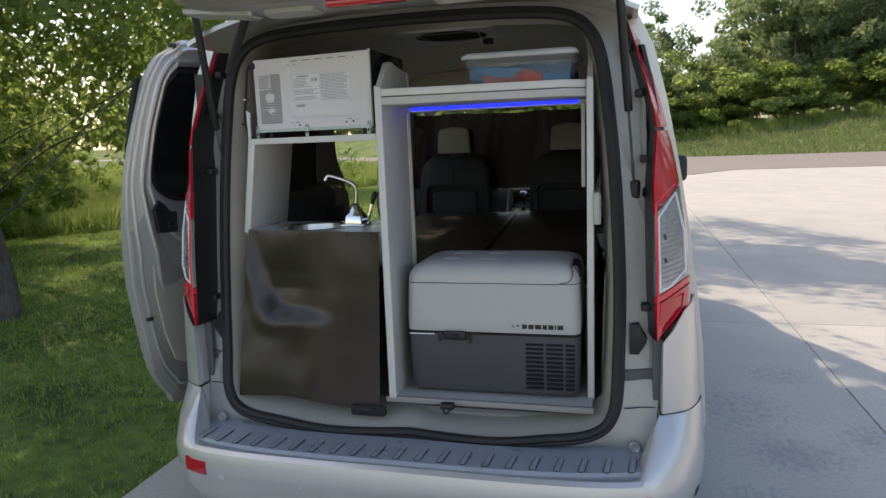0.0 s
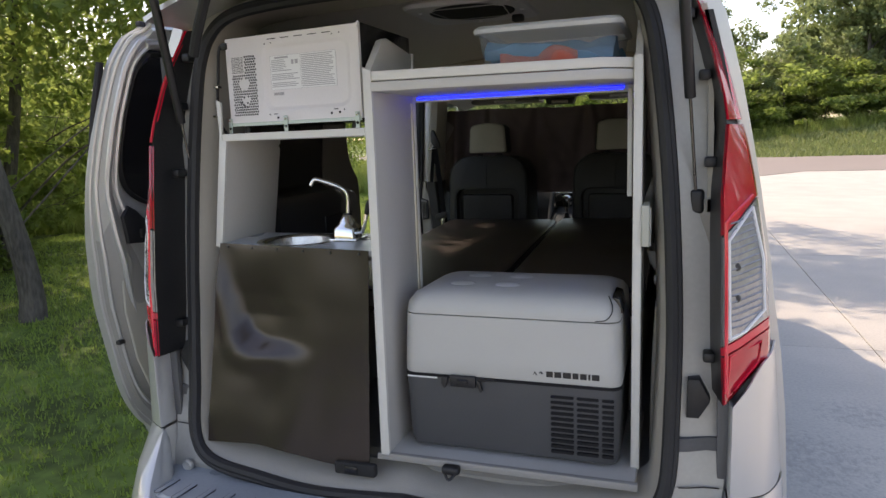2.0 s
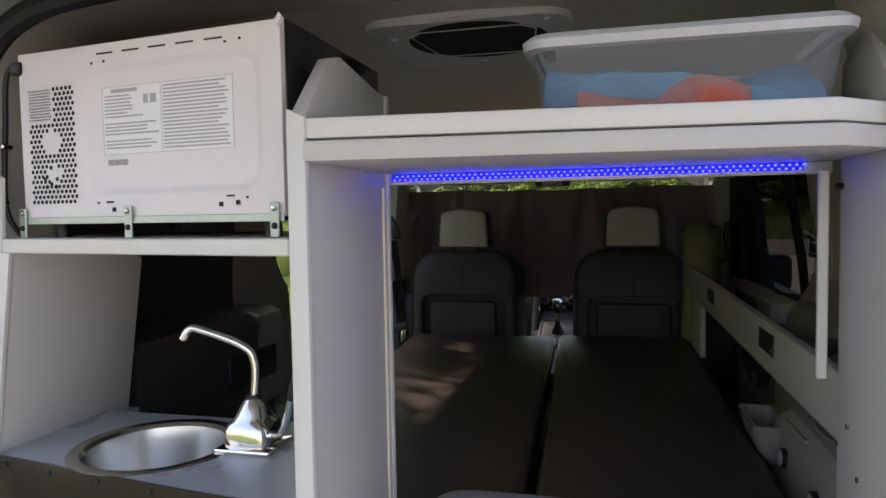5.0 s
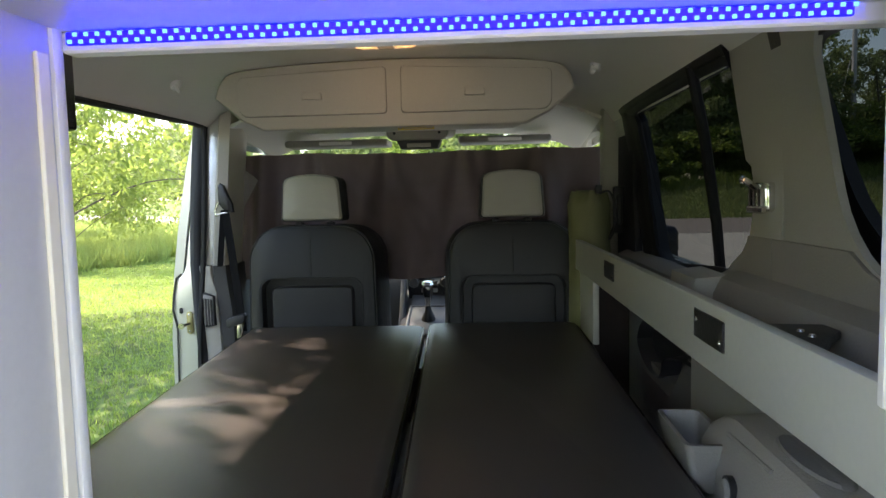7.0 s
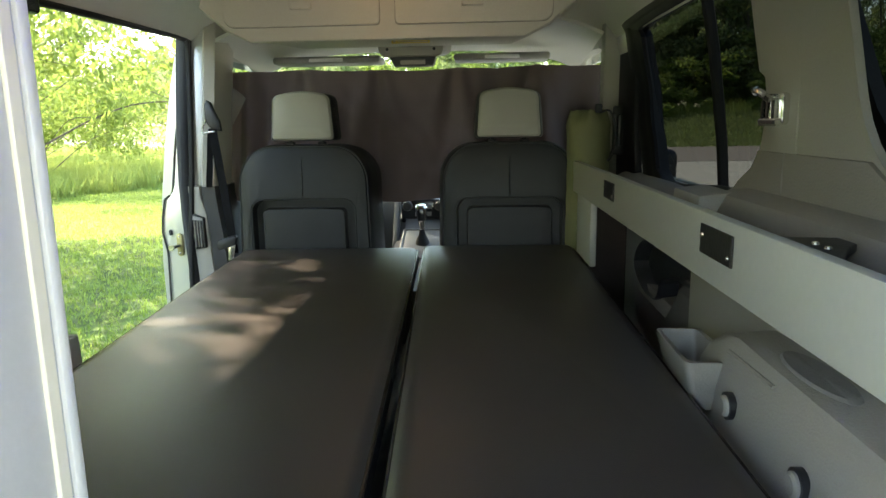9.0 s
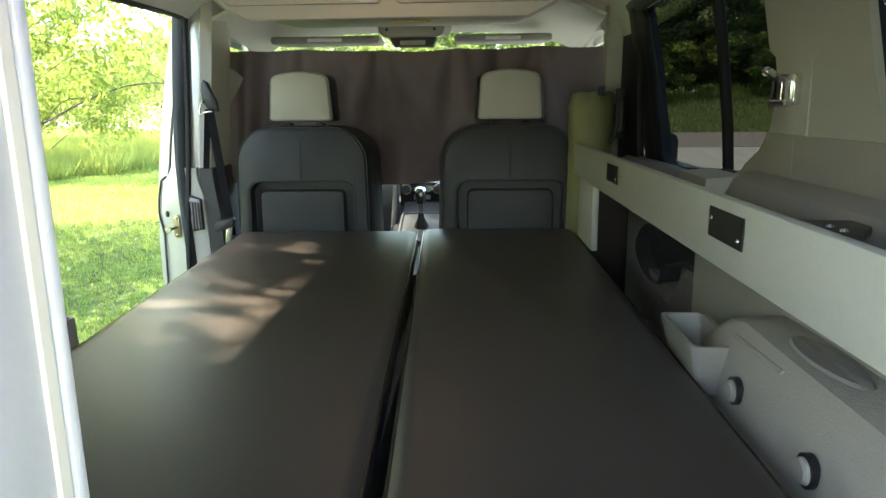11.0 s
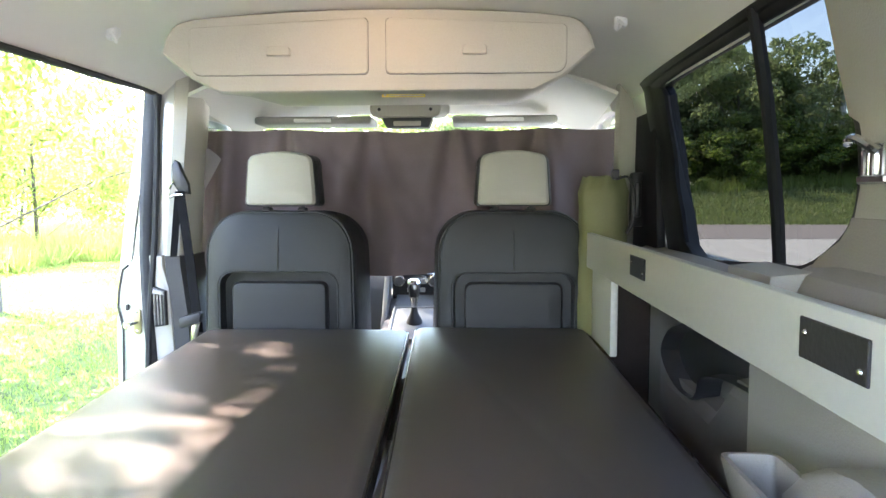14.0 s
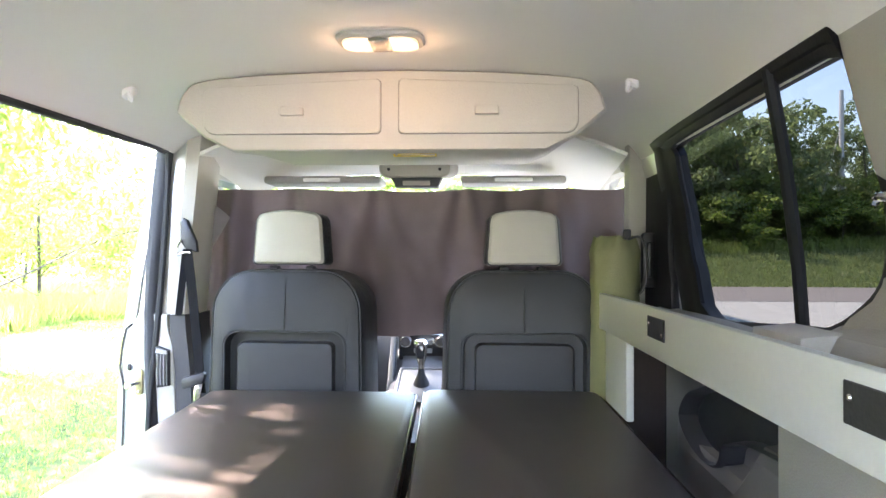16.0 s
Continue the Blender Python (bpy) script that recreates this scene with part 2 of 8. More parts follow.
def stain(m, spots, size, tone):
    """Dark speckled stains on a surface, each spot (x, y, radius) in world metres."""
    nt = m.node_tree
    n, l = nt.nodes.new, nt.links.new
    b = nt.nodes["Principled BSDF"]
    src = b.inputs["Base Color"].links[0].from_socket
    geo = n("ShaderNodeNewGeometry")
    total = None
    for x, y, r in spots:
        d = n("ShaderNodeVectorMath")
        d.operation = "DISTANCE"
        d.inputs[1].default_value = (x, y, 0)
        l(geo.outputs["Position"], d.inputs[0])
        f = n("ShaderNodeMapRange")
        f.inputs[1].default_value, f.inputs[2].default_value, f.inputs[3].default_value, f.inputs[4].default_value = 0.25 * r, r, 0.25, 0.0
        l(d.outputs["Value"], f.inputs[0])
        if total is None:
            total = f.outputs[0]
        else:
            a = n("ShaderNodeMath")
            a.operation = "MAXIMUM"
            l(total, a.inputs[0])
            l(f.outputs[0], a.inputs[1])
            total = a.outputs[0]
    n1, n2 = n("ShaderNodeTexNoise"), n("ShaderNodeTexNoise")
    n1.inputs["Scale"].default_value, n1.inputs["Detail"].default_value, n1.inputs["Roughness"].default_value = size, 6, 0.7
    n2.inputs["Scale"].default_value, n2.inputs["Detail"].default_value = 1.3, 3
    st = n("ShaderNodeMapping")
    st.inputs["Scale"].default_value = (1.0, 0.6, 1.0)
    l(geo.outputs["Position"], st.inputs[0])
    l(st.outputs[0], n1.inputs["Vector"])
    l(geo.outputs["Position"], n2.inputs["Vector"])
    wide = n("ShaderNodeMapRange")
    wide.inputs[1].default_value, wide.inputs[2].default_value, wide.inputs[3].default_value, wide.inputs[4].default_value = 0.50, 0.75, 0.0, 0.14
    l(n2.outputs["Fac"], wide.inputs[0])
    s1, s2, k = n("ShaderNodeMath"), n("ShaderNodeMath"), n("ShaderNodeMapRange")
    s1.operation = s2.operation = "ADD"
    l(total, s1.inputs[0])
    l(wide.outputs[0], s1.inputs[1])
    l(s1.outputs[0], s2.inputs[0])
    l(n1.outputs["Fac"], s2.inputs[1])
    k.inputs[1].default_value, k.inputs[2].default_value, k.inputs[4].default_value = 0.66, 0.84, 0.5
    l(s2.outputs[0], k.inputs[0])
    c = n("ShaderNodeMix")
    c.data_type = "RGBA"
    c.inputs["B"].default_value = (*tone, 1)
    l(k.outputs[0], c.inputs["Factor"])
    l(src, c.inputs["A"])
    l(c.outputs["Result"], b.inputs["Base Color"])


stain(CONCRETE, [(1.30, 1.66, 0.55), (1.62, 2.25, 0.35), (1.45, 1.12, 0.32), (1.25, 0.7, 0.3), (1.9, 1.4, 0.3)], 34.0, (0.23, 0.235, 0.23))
ROAD = mat("worn_asphalt", (0.24, 0.215, 0.19), 0.9, 0, (0.20, 0.18, 0.16), 0.5, 30, 0.5, 0.3)
# the broad light and dark patches put sun dapples and shade into colour
LAWN = mat("lawn", (0.135, 0.205, 0.050), 0.9, 0, (0.055, 0.080, 0.026), 0.9, 9, 0.95, 0.8, bump_scale=30, spec=0.2)
BLADE = leaf_mat("grass_blades", (0.145, 0.225, 0.050), (0.22, 0.30, 0.075), (0.34, 0.47, 0.10), 0.38)
BANK_BLADE = leaf_mat("rough_grass", (0.150, 0.185, 0.075), (0.215, 0.245, 0.105), (0.28, 0.34, 0.12), 0.32)
TALL = leaf_mat("tall_grass", (0.14, 0.195, 0.05), (0.22, 0.28, 0.085), (0.34, 0.44, 0.12), 0.4)
LEAF = leaf_mat("leaves", (0.082, 0.122, 0.045), (0.134, 0.176, 0.064), (0.35, 0.46, 0.12), 0.50)
LEAF_LIGHT = leaf_mat("light_leaves", (0.085, 0.13, 0.035), (0.14, 0.19, 0.055), (0.28, 0.38, 0.09), 0.5)
# leaves of the far woods, distance haze put into paler, greyer greens
LEAF_HAZY = leaf_mat("hazy_far_leaves", (0.100, 0.138, 0.068), (0.150, 0.195, 0.094), (0.30, 0.38, 0.155), 0.43)
BARK = mat("bark", (0.13, 0.115, 0.095), 0.95, 0, (0.06, 0.052, 0.044), 9, 45, 0.9, 1.0, stretch=(1, 1, 0.25))
POLE = mat("grey_pole", (0.55, 0.56, 0.58), 0.6, 0, (0.48, 0.49, 0.5), 3, 40, 0.5)


def clear_plastic(name, col, share):
    m = mat(name, col, 0.35, 0, None, 6, 90, 0.4, 0.1)
    nt = m.node_tree
    t, mx = nt.nodes.new("ShaderNodeBsdfTransparent"), nt.nodes.new("ShaderNodeMixShader")
    mx.inputs[0].default_value = share
    nt.links.new(t.outputs[0], mx.inputs[1])
    nt.links.new(nt.nodes["Principled BSDF"].outputs[0], mx.inputs[2])
    nt.links.new(mx.outputs[0], nt.nodes["Material Output"].inputs[0])
    return m


BIN = clear_plastic("milky_clear_plastic", (0.42, 0.47, 0.52), 0.24)
BIN_RIM = clear_plastic("milky_plastic_rim", (0.72, 0.74, 0.76), 0.75)
BLUE_CLOTH = mat("blue_cloth", (0.10, 0.36, 0.62), 0.85, 0, (0.06, 0.22, 0.42), 14, 200, 0.7, 0.4)
RED_MESH = mat("red_mesh_cloth", (0.62, 0.10, 0.06), 0.8, 0, (0.45, 0.20, 0.17), 18, 300, 0.8, 0.4)
DASH = mat("dark_dashboard_plastic", (0.05, 0.05, 0.052), 0.6, 0, (0.04, 0.04, 0.042), 6, 200, 0.5, 0.2)
SILVER_TRIM = mat("silver_console_plastic", (0.16, 0.165, 0.17), 0.35, 0.6, (0.13, 0.135, 0.14), 6, 100, 0.4)
ROD = mat("dark_strut_rod", (0.16, 0.15, 0.14), 0.25, 0.8, (0.12, 0.11, 0.10), 8, 90, 0.4)
CONSOLE_SILVER = mat("satin_console_plastic", (0.060, 0.065, 0.075), 0.6, 0.1, (0.07, 0.075, 0.08), 6, 100, 0.4)
CREAM = mat("cream_caulk", (0.74, 0.68, 0.54), 0.5, 0, (0.68, 0.62, 0.49), 8, 90, 0.4)
BRASS = mat("brass_zinc_striker", (0.45, 0.40, 0.20), 0.4, 0.8, (0.36, 0.32, 0.16), 10, 80, 0.5)


# ---- building helpers ----
def thing(name, label, category, base=(0, 0, 0), group="", kind=""):
    ob = new(name)
    ob.empty_display_size = 0.05
    ob.location = base
    return tagged(ob, label, category, group, kind)


def origin(ob):
    p = Vector((0, 0, 0))
    while ob:
        p += ob.location
        ob = ob.parent
    return p


def part(name, bm, material, parent=None, label="", smooth=0.6, mods=()):
    """Links a bmesh, built in world places, as one mesh object under a thing or a part."""
    if parent is not None:
        bmesh.ops.translate(bm, verts=bm.verts, vec=-origin(parent))
    me = bpy.data.meshes.new(name)
    bm.normal_update()
    bm.to_mesh(me)
    bm.free()
    for m in (material if isinstance(material, (list, tuple)) else [material]):
        me.materials.append(m)
    if smooth:
        me.polygons.foreach_set("use_smooth", [True] * len(me.polygons))
        me.set_sharp_from_angle(angle=smooth)
    ob = new(name, me)
    if parent is not None:
        ob.parent = parent
    if label:
        ob["label"] = label
    return ob


def struct(name, bm, material, label, category="", smooth=0.6):
    return tagged(part(name, bm, material, None, label, smooth), label, category or name.split("_")[0], kind="structure")


def B():
    return bmesh.new()


def box(bm, x0, x1, y0, y1, z0, z1, r=0.0, seg=2, m=None):
    c = Matrix.Translation(((x0 + x1) / 2, (y0 + y1) / 2, (z0 + z1) / 2)) @ Matrix.Diagonal((abs(x1 - x0), abs(y1 - y0), abs(z1 - z0), 1))
    if m is not None:
        c = m @ c
    vs = bmesh.ops.create_cube(bm, size=1, matrix=c)["verts"]
    if r:
        es = list({e for v in vs for e in v.link_edges})
        bmesh.ops.bevel(bm, geom=es, offset=r, segments=seg, profile=0.5, affect="EDGES")
    return bm


def prism(bm, pts, axis, a, b, r=0.0, seg=2):
    """Extrudes a polygon along an axis. pts: (y, z) for x, (x, z) for y, (x, y) for z."""
    def at(p, d):
        return {"x": (d, p[0], p[1]), "y": (p[0], d, p[1]), "z": (p[0], p[1], d)}[axis]
    lo = [bm.verts.new(at(p, a)) for p in pts]
    hi = [bm.verts.new(at(p, b)) for p in pts]
    k = len(pts)
    fs = [bm.faces.new(lo), bm.faces.new(hi[::-1])]
    for i in range(k):
        fs.append(bm.faces.new((lo[i], hi[i], hi[(i + 1) % k], lo[(i + 1) % k])))
    bmesh.ops.recalc_face_normals(bm, faces=fs)
    if r:
        es = list({e for f in fs[:2] for e in f.edges})
        bmesh.ops.bevel(bm, geom=es, offset=r, segments=seg, profile=0.5, affect="EDGES")
    return bm


def cyl(bm, p0, p1, r0, r1=None, seg=16, bevel=0.0):
    p0, p1 = Vector(p0), Vector(p1)
    d = p1 - p0
    m = Matrix.Translation((p0 + p1) / 2) @ d.to_track_quat("Z", "Y").to_matrix().to_4x4()
    vs = bmesh.ops.create_cone(bm, cap_ends=True, segments=seg, radius1=r0, radius2=r0 if r1 is None else r1, depth=d.length, matrix=m)["verts"]
    if bevel:
        es = [e for e in {e for v in vs for e in v.link_edges} if any(len(f.verts) > 4 for f in e.link_faces)]
        bmesh.ops.bevel(bm, geom=es, offset=bevel, segments=2, profile=0.5, affect="EDGES")
    return bm


def rings(bm, loops, close=True, cap=True):
    """Skins a row of point loops of equal count."""
    vv = [[bm.verts.new(p) for p in lp] for lp in loops]
    k = len(vv[0])
    fs = []
    for a, b in zip(vv, vv[1:]):
        for i in range(k if close else k - 1):
            fs.append(bm.faces.new((a[i], a[(i + 1) % k], b[(i + 1) % k], b[i])))
    if cap and close:
        fs += [bm.faces.new(vv[0][::-1]), bm.faces.new(vv[-1])]
    bmesh.ops.recalc_face_normals(bm, faces=fs)
    return bm


def tube(bm, path, rad, seg=10, cap=True):
    """A round tube along a path; rad is one number or one for each point."""
    path = [Vector(p) for p in path]
    loops = []
    up = None
    for i, p in enumerate(path):
        d = (path[min(i + 1, len(path) - 1)] - path[max(i - 1, 0)]).normalized()
        if up is None:
            up = d.orthogonal().normalized()
        up = (up - d * up.dot(d)).normalized()
        side = d.cross(up)
        r = rad[i] if isinstance(rad, (list, tuple)) else rad
        loops.append([p + r * (math.cos(2 * math.pi * k / seg) * up + math.sin(2 * math.pi * k / seg) * side) for k in range(seg)])
    return rings(bm, loops, True, cap)


def smooth_path(pts, n=8):
    """Catmull-Rom through the points."""
    P = [Vector(p) for p in pts]
    P = [2 * P[0] - P[1]] + P + [2 * P[-1] - P[-2]]
    out = []
    for a, b, c, d in zip(P, P[1:], P[2:], P[3:]):
        for i in range(n):
            t = i / n
            out.append(0.5 * (2 * b + (c - a) * t + (2 * a - 5 * b + 4 * c - d) * t * t + (3 * b - a - 3 * c + d) * t ** 3))
    return out + [P[-2]]


def lathe(bm, prof, c, seg=32, axis="z", sx=1.0, sy=1.0):
    """Turns a profile of (radius, height) round an axis through c."""
    loops = []
    for r, h in prof:
        lp = []
        for k in range(seg):
            a = 2 * math.pi * k / seg
            u, v = r * math.cos(a) * sx, r * math.sin(a) * sy
            lp.append(Vector(c) + (Vector((u, v, h)) if axis == "z" else Vector((u, h, v)) if axis == "y" else Vector((h, u, v))))
        loops.append(lp)
    return rings(bm, loops, True, prof[0][0] > 1e-4 and prof[-1][0] > 1e-4)


def sheet(bm, f, nu, nv):
    """A grid of points f(u, v), u and v from 0 to 1."""
    vv = [[bm.verts.new(f(i / nu, j / nv)) for j in range(nv + 1)] for i in range(nu + 1)]
    for i in range(nu):
        for j in range(nv):
            bm.faces.new((vv[i][j], vv[i + 1][j], vv[i + 1][j + 1], vv[i][j + 1]))
    return bm


def thicken(bm, t):
    bmesh.ops.recalc_face_normals(bm, faces=bm.faces)
    bmesh.ops.solidify(bm, geom=list(bm.faces), thickness=t)
    return bm


def rounded(x0, x1, z0, z1, r, n=6):
    """A rounded rectangle, counter-clockwise; r: one radius or four (low-left, low-right, up-right, up-left)."""
    rs = [r] * 4 if not isinstance(r, (list, tuple)) else r
    pts = []
    for (cx, cz, a0), q in zip(((x0, z0, 180), (x1, z0, 270), (x1, z1, 0), (x0, z1, 90)), rs):
        mx, mz = cx + q * (1 if cx == x0 else -1), cz + q * (1 if cz == z0 else -1)
        for k in range(n + 1):
            a = radians(a0 + 90 * k / n)
            pts.append((mx + q * math.cos(a), mz + q * math.sin(a)))
    return pts


def holed(bm, outer, inner, at, t):
    """A plate with a hole: two loops of equal count in plane coordinates, laid by at(p, depth)."""
    o0, i0, o1, i1 = ([bm.verts.new(at(p, d)) for p in lp] for lp, d in ((outer, 0), (inner, 0), (outer, t), (inner, t)))
    k = len(outer)
    fs = []
    for a in range(k):
        b = (a + 1) % k
        fs += [bm.faces.new((o0[a], o0[b], i0[b], i0[a])), bm.faces.new((o1[a], i1[a], i1[b], o1[b])),
               bm.faces.new((o0[a], o1[a], o1[b], o0[b])), bm.faces.new((i0[a], i0[b], i1[b], i1[a]))]
    bmesh.ops.recalc_face_normals(bm, faces=fs)
    return bm


def lerp_table(tab, v):
    if v <= tab[0][0]:
        return tab[0][1]
    for (a, p), (b, q) in zip(tab, tab[1:]):
        if v <= b:
            return p + (q - p) * (v - a) / (b - a)
    return tab[-1][1]


# ---- ground ----
def road_mid(x):
    """The middle of the road, which bends away on the lawn side."""
    return 28.3 if x > 0 else 28.3 - 0.9 * x * (1 if x > -60 else 60 / -x)


def ground_z(x, y):
    """Flat lawn and drive, a bank beyond the road, and a slight fall into the grove."""
    z = -0.02
    bank = min(1, max(0, (y - road_mid(x) - 5.6) / 14))
    z += lerp_table([(-20, 1.5), (0, 0.7), (5, 0.6), (14, 1.8), (25, 2.2), (40, 2.2)], x) * bank * bank * (3 - 2 * bank)
    if x < -9:
        z -= 0.5 * min(1, (-9 - x) / 8) * max(0, min(1, (14 - y) / 6))
    side = min(1, max(0, (x - 34) / 14))
    z += 1.2 * side * side * (3 - 2 * side)
    return z


def spread(u):
    w = 2 * u - 1
    return 26 * w + 374 * w ** 5


bm = B()
sheet(bm, lambda u, v: (spread(u), spread(v) + 8, ground_z(spread(u), spread(v) + 8)), 150, 150)
struct("ground", bm, LAWN, "mown green lawn of rough grass with dapples in its colour, reaching the horizon", "lawn")

bm = B()
sheet(bm, lambda u, v: (-120 + 300 * u, road_mid(-120 + 300 * u) + (11 if u > 0.41 else 15) * (v - 0.5), 0.012), 200, 4)
thicken(bm, 0.2)
struct("road", bm, ROAD, "worn brown-grey asphalt road across the end of the drive", "road")

# the drive: cast slabs with open joints between them
drive = tagged(new("driveway"), "pale broom-finished concrete driveway of large square slabs", "driveway", kind="structure")
slab_mesh = {}
for i, x0 in enumerate((-1.375, 1.945, 5.265, 8.585, 11.905, 15.225)):
    for j in range(-4, 9):
        y0 = -0.24 + 3.66 * (j - 1)
        if y0 > 22.6:
            continue
        y1 = min(y0 + 3.65, 22.99)
        key = round(y1 - y0, 2)
        if key not in slab_mesh:
            bm = B()
            box(bm, 0.003, 3.317, 0.003, y1 - y0 + 0.007, -0.16, 0.0, 0.003, 1)
            me = bpy.data.meshes.new("slab")
            bm.to_mesh(me)
            bm.free()
            me.materials.append(CONCRETE)
            slab_mesh[key] = me
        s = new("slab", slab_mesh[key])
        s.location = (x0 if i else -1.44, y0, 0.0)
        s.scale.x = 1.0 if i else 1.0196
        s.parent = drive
bm = B()
box(bm, -1.43, 18.5, -18.5, 22.9, -0.05, -0.008)
part("joint_filler", bm, RUBBER, drive, "dark filler in the joints")


# ---- trees ----
def leaf_cloud(name, clumps, per, size, material, parent, rng, droop=0.0):
    """Many small folded leaves scattered in clumps (centre, radius), as one mesh."""
    n = len(clumps) * per
    C = np.repeat(np.array([c for c, r in clumps]), per, axis=0)
    R = np.repeat(np.array([r for c, r in clumps]), per)
    d = rng.normal(size=(n, 3))
    d /= np.linalg.norm(d, axis=1)[:, None]
    p = C + d * (R * rng.random(n) ** 0.45)[:, None] * np.array([1, 1, 0.75])
    p[:, 2] -= droop * rng.random(n) * R
    a = rng.normal(size=(n, 3))
    a[:, 2] -= 0.4 + droop
    a /= np.linalg.norm(a, axis=1)[:, None]
    b = np.cross(a, rng.normal(size=(n, 3)))
    b /= np.linalg.norm(b, axis=1)[:, None]
    c = np.cross(a, b)
    s = (size * (0.6 + 0.8 * rng.random(n)))[:, None]
    v = np.stack([p - a * s, p + b * s * 0.45 + c * s * 0.12, p + a * s, p - b * s * 0.45 + c * s * 0.12], axis=1).reshape(-1, 3)
    k = np.arange(n)[:, None] * 4
    f = np.concatenate([k + np.array([[0, 1, 2]]), k + np.array([[0, 2, 3]])])
    me = bpy.data.meshes.new(name)
    me.from_pydata((v - np.array(origin(parent))).tolist(), [], f.tolist())
    me.materials.append(material)
    ob = new(name, me)
    ob.parent = parent
    return ob


def tree(base, height, spread_r, seed, leaf, material, low=0.3, per=60, clumps_n=90, lean=(0, 0), label="", trunk_r=None, group="trees", droop=0.0, forks=7, name="tree", limb=0.42, hang=None):
    rng = np.random.default_rng(seed)
    t = thing(name, label or "tall leafy green tree with a grey-brown trunk standing in grass", "tree", base, group)
    bx, by, bz = base
    r0 = trunk_r or 0.018 * height
    bm = B()
    top = Vector((bx + lean[0] * height, by + lean[1] * height, bz + 0.72 * height))
    mid = Vector((bx, by, bz)).lerp(top, 0.45) + Vector((rng.normal() * 0.03 * height, rng.normal() * 0.03 * height, 0))
    trunk = smooth_path([(bx, by, bz - 0.1), Vector((bx, by, bz + 0.06 * height)), mid, top], 6)
    k = len(trunk)
    tube(bm, trunk, [r0 * (1.5 if i == 0 else 1.0) * (1 - 0.8 * i / k) for i in range(k)], 9)
    tips = []
    for i in range(forks):
        h = low + (0.92 - low) * (i + rng.random()) / forks
        st = trunk[min(k - 1, int(h * k))]
        an = 2.4 * i + rng.random()
        ln = spread_r * (0.65 + 0.5 * rng.random()) * (1.15 - 0.55 * h)
        en = st + Vector((math.cos(an) * ln, math.sin(an) * ln, ln * (0.45 + 0.4 * rng.random()) - droop * ln * 0.8))
        br = smooth_path([st, st.lerp(en, 0.5) + Vector((0, 0, 0.12 * ln)), en], 5)
        rb = r0 * limb * (1 - 0.6 * h)
        tube(bm, br, [rb * (1 - 0.85 * j / len(br)) + 0.003 for j in range(len(br))], 6)
        tips += [br[-1], br[-4], br[len(br) // 2]]
        for q in range(2):
            s2 = br[5 + 2 * q]
            e2 = s2 + Vector((rng.normal() * 0.35 * ln, rng.normal() * 0.35 * ln, abs(rng.normal()) * 0.3 * ln - droop * 0.4 * ln))
            tube(bm, [s2, s2.lerp(e2, 0.5) + Vector((0, 0, 0.03 * ln)), e2], [rb * 0.4, rb * 0.25, 0.005], 5)
            tips.append(e2)
    tips += [top, top + Vector((0, 0, 0.12 * height))]
    part("trunk", bm, BARK, t)
    cl = []
    zlow = bz + (low * height * 0.8 if hang is None else hang)
    for i in range(clumps_n):
        c = tips[rng.integers(len(tips))] + Vector(rng.normal(size=3) * np.array([0.28, 0.28, 0.22]) * spread_r)
        if c.z < zlow:
            c.z = zlow + rng.random() * 0.15 * height
        cl.append((tuple(c), spread_r * (0.13 + 0.14 * rng.random())))
    leaf_cloud("crown", cl, per, leaf, material, t, rng, droop)
    return t


def grass(name, n, region, h, material, label, seed, w=0.012, keep=None):
    """Loose blades over a stretch of ground, as one mesh."""
    rng = np.random.default_rng(seed)
    x = region[0] + (region[1] - region[0]) * rng.random(n)
    y = region[2] + (region[3] - region[2]) * rng.random(n)
    if keep is not None:
        ok = keep(x, y)
        x, y = x[ok], y[ok]
        n = len(x)
    z = np.array([ground_z(float(a), float(b)) for a, b in zip(x, y)]) - 0.01
    an = rng.random(n) * 2 * math.pi
    hh = h * (0.5 + rng.random(n))
    tilt = rng.normal(size=(n, 2)) * 0.35
    p = np.stack([x, y, z], 1)
    s = np.stack([np.cos(an), np.sin(an), np.zeros(n)], 1) * (w * (0.6 + 0.8 * rng.random(n)))[:, None]
    tip = p + np.stack([tilt[:, 0] * hh, tilt[:, 1] * hh, hh], 1)
    v = np.stack([p - s, p + s, tip], 1).reshape(-1, 3)
    me = bpy.data.meshes.new(name)
    me.from_pydata(v.tolist(), [], np.arange(3 * n).reshape(-1, 3).tolist())
    me.materials.append(material)
    return tagged(new(name, me), label, "grass", kind="stuff")


# the grove beside the lawn: (x, y, height, spread, trunk)
GROVE = [(-4.9, 2.9, 9.0, 3.0, 0.13), (-5.3, 2.6, 9.5, 3.2, 0.11), (-7.6, 4.9, 10.0, 3.0, 0.12), (-8.4, 1.6, 10.5, 3.2, 0.16), (-10.2, 6.2, 9.5, 3.0, 0.14),
         (-11.8, 3.2, 11.0, 3.4, 0.17), (-9.8, -2.0, 10.0, 3.2, 0.14), (-13.4, 7.2, 9.5, 3.2, 0.16), (-15.5, 11.5, 8.0, 3.0, 0.14), (-18.5, 15.5, 8.0, 3.2, 0.14)]
for i, (x, y, h, s, r) in enumerate(GROVE):
    tree((x, y, ground_z(x, y)), h, s, (34, 46)[i] if i < 2 else 10 + i, 0.05 if i < 2 else 0.065, LEAF, 0.36 if i < 2 else 0.30, 200 if i < 2 else 125, 90, (-0.012, 0.0) if i == 0 else (0.05 * (i % 3 - 1), 0.03 * ((i * 2) % 3 - 1)), "leafy green tree with a grey trunk in the shady grove", r, "grove trees", limb=0.06 if i < 2 else 0.15)
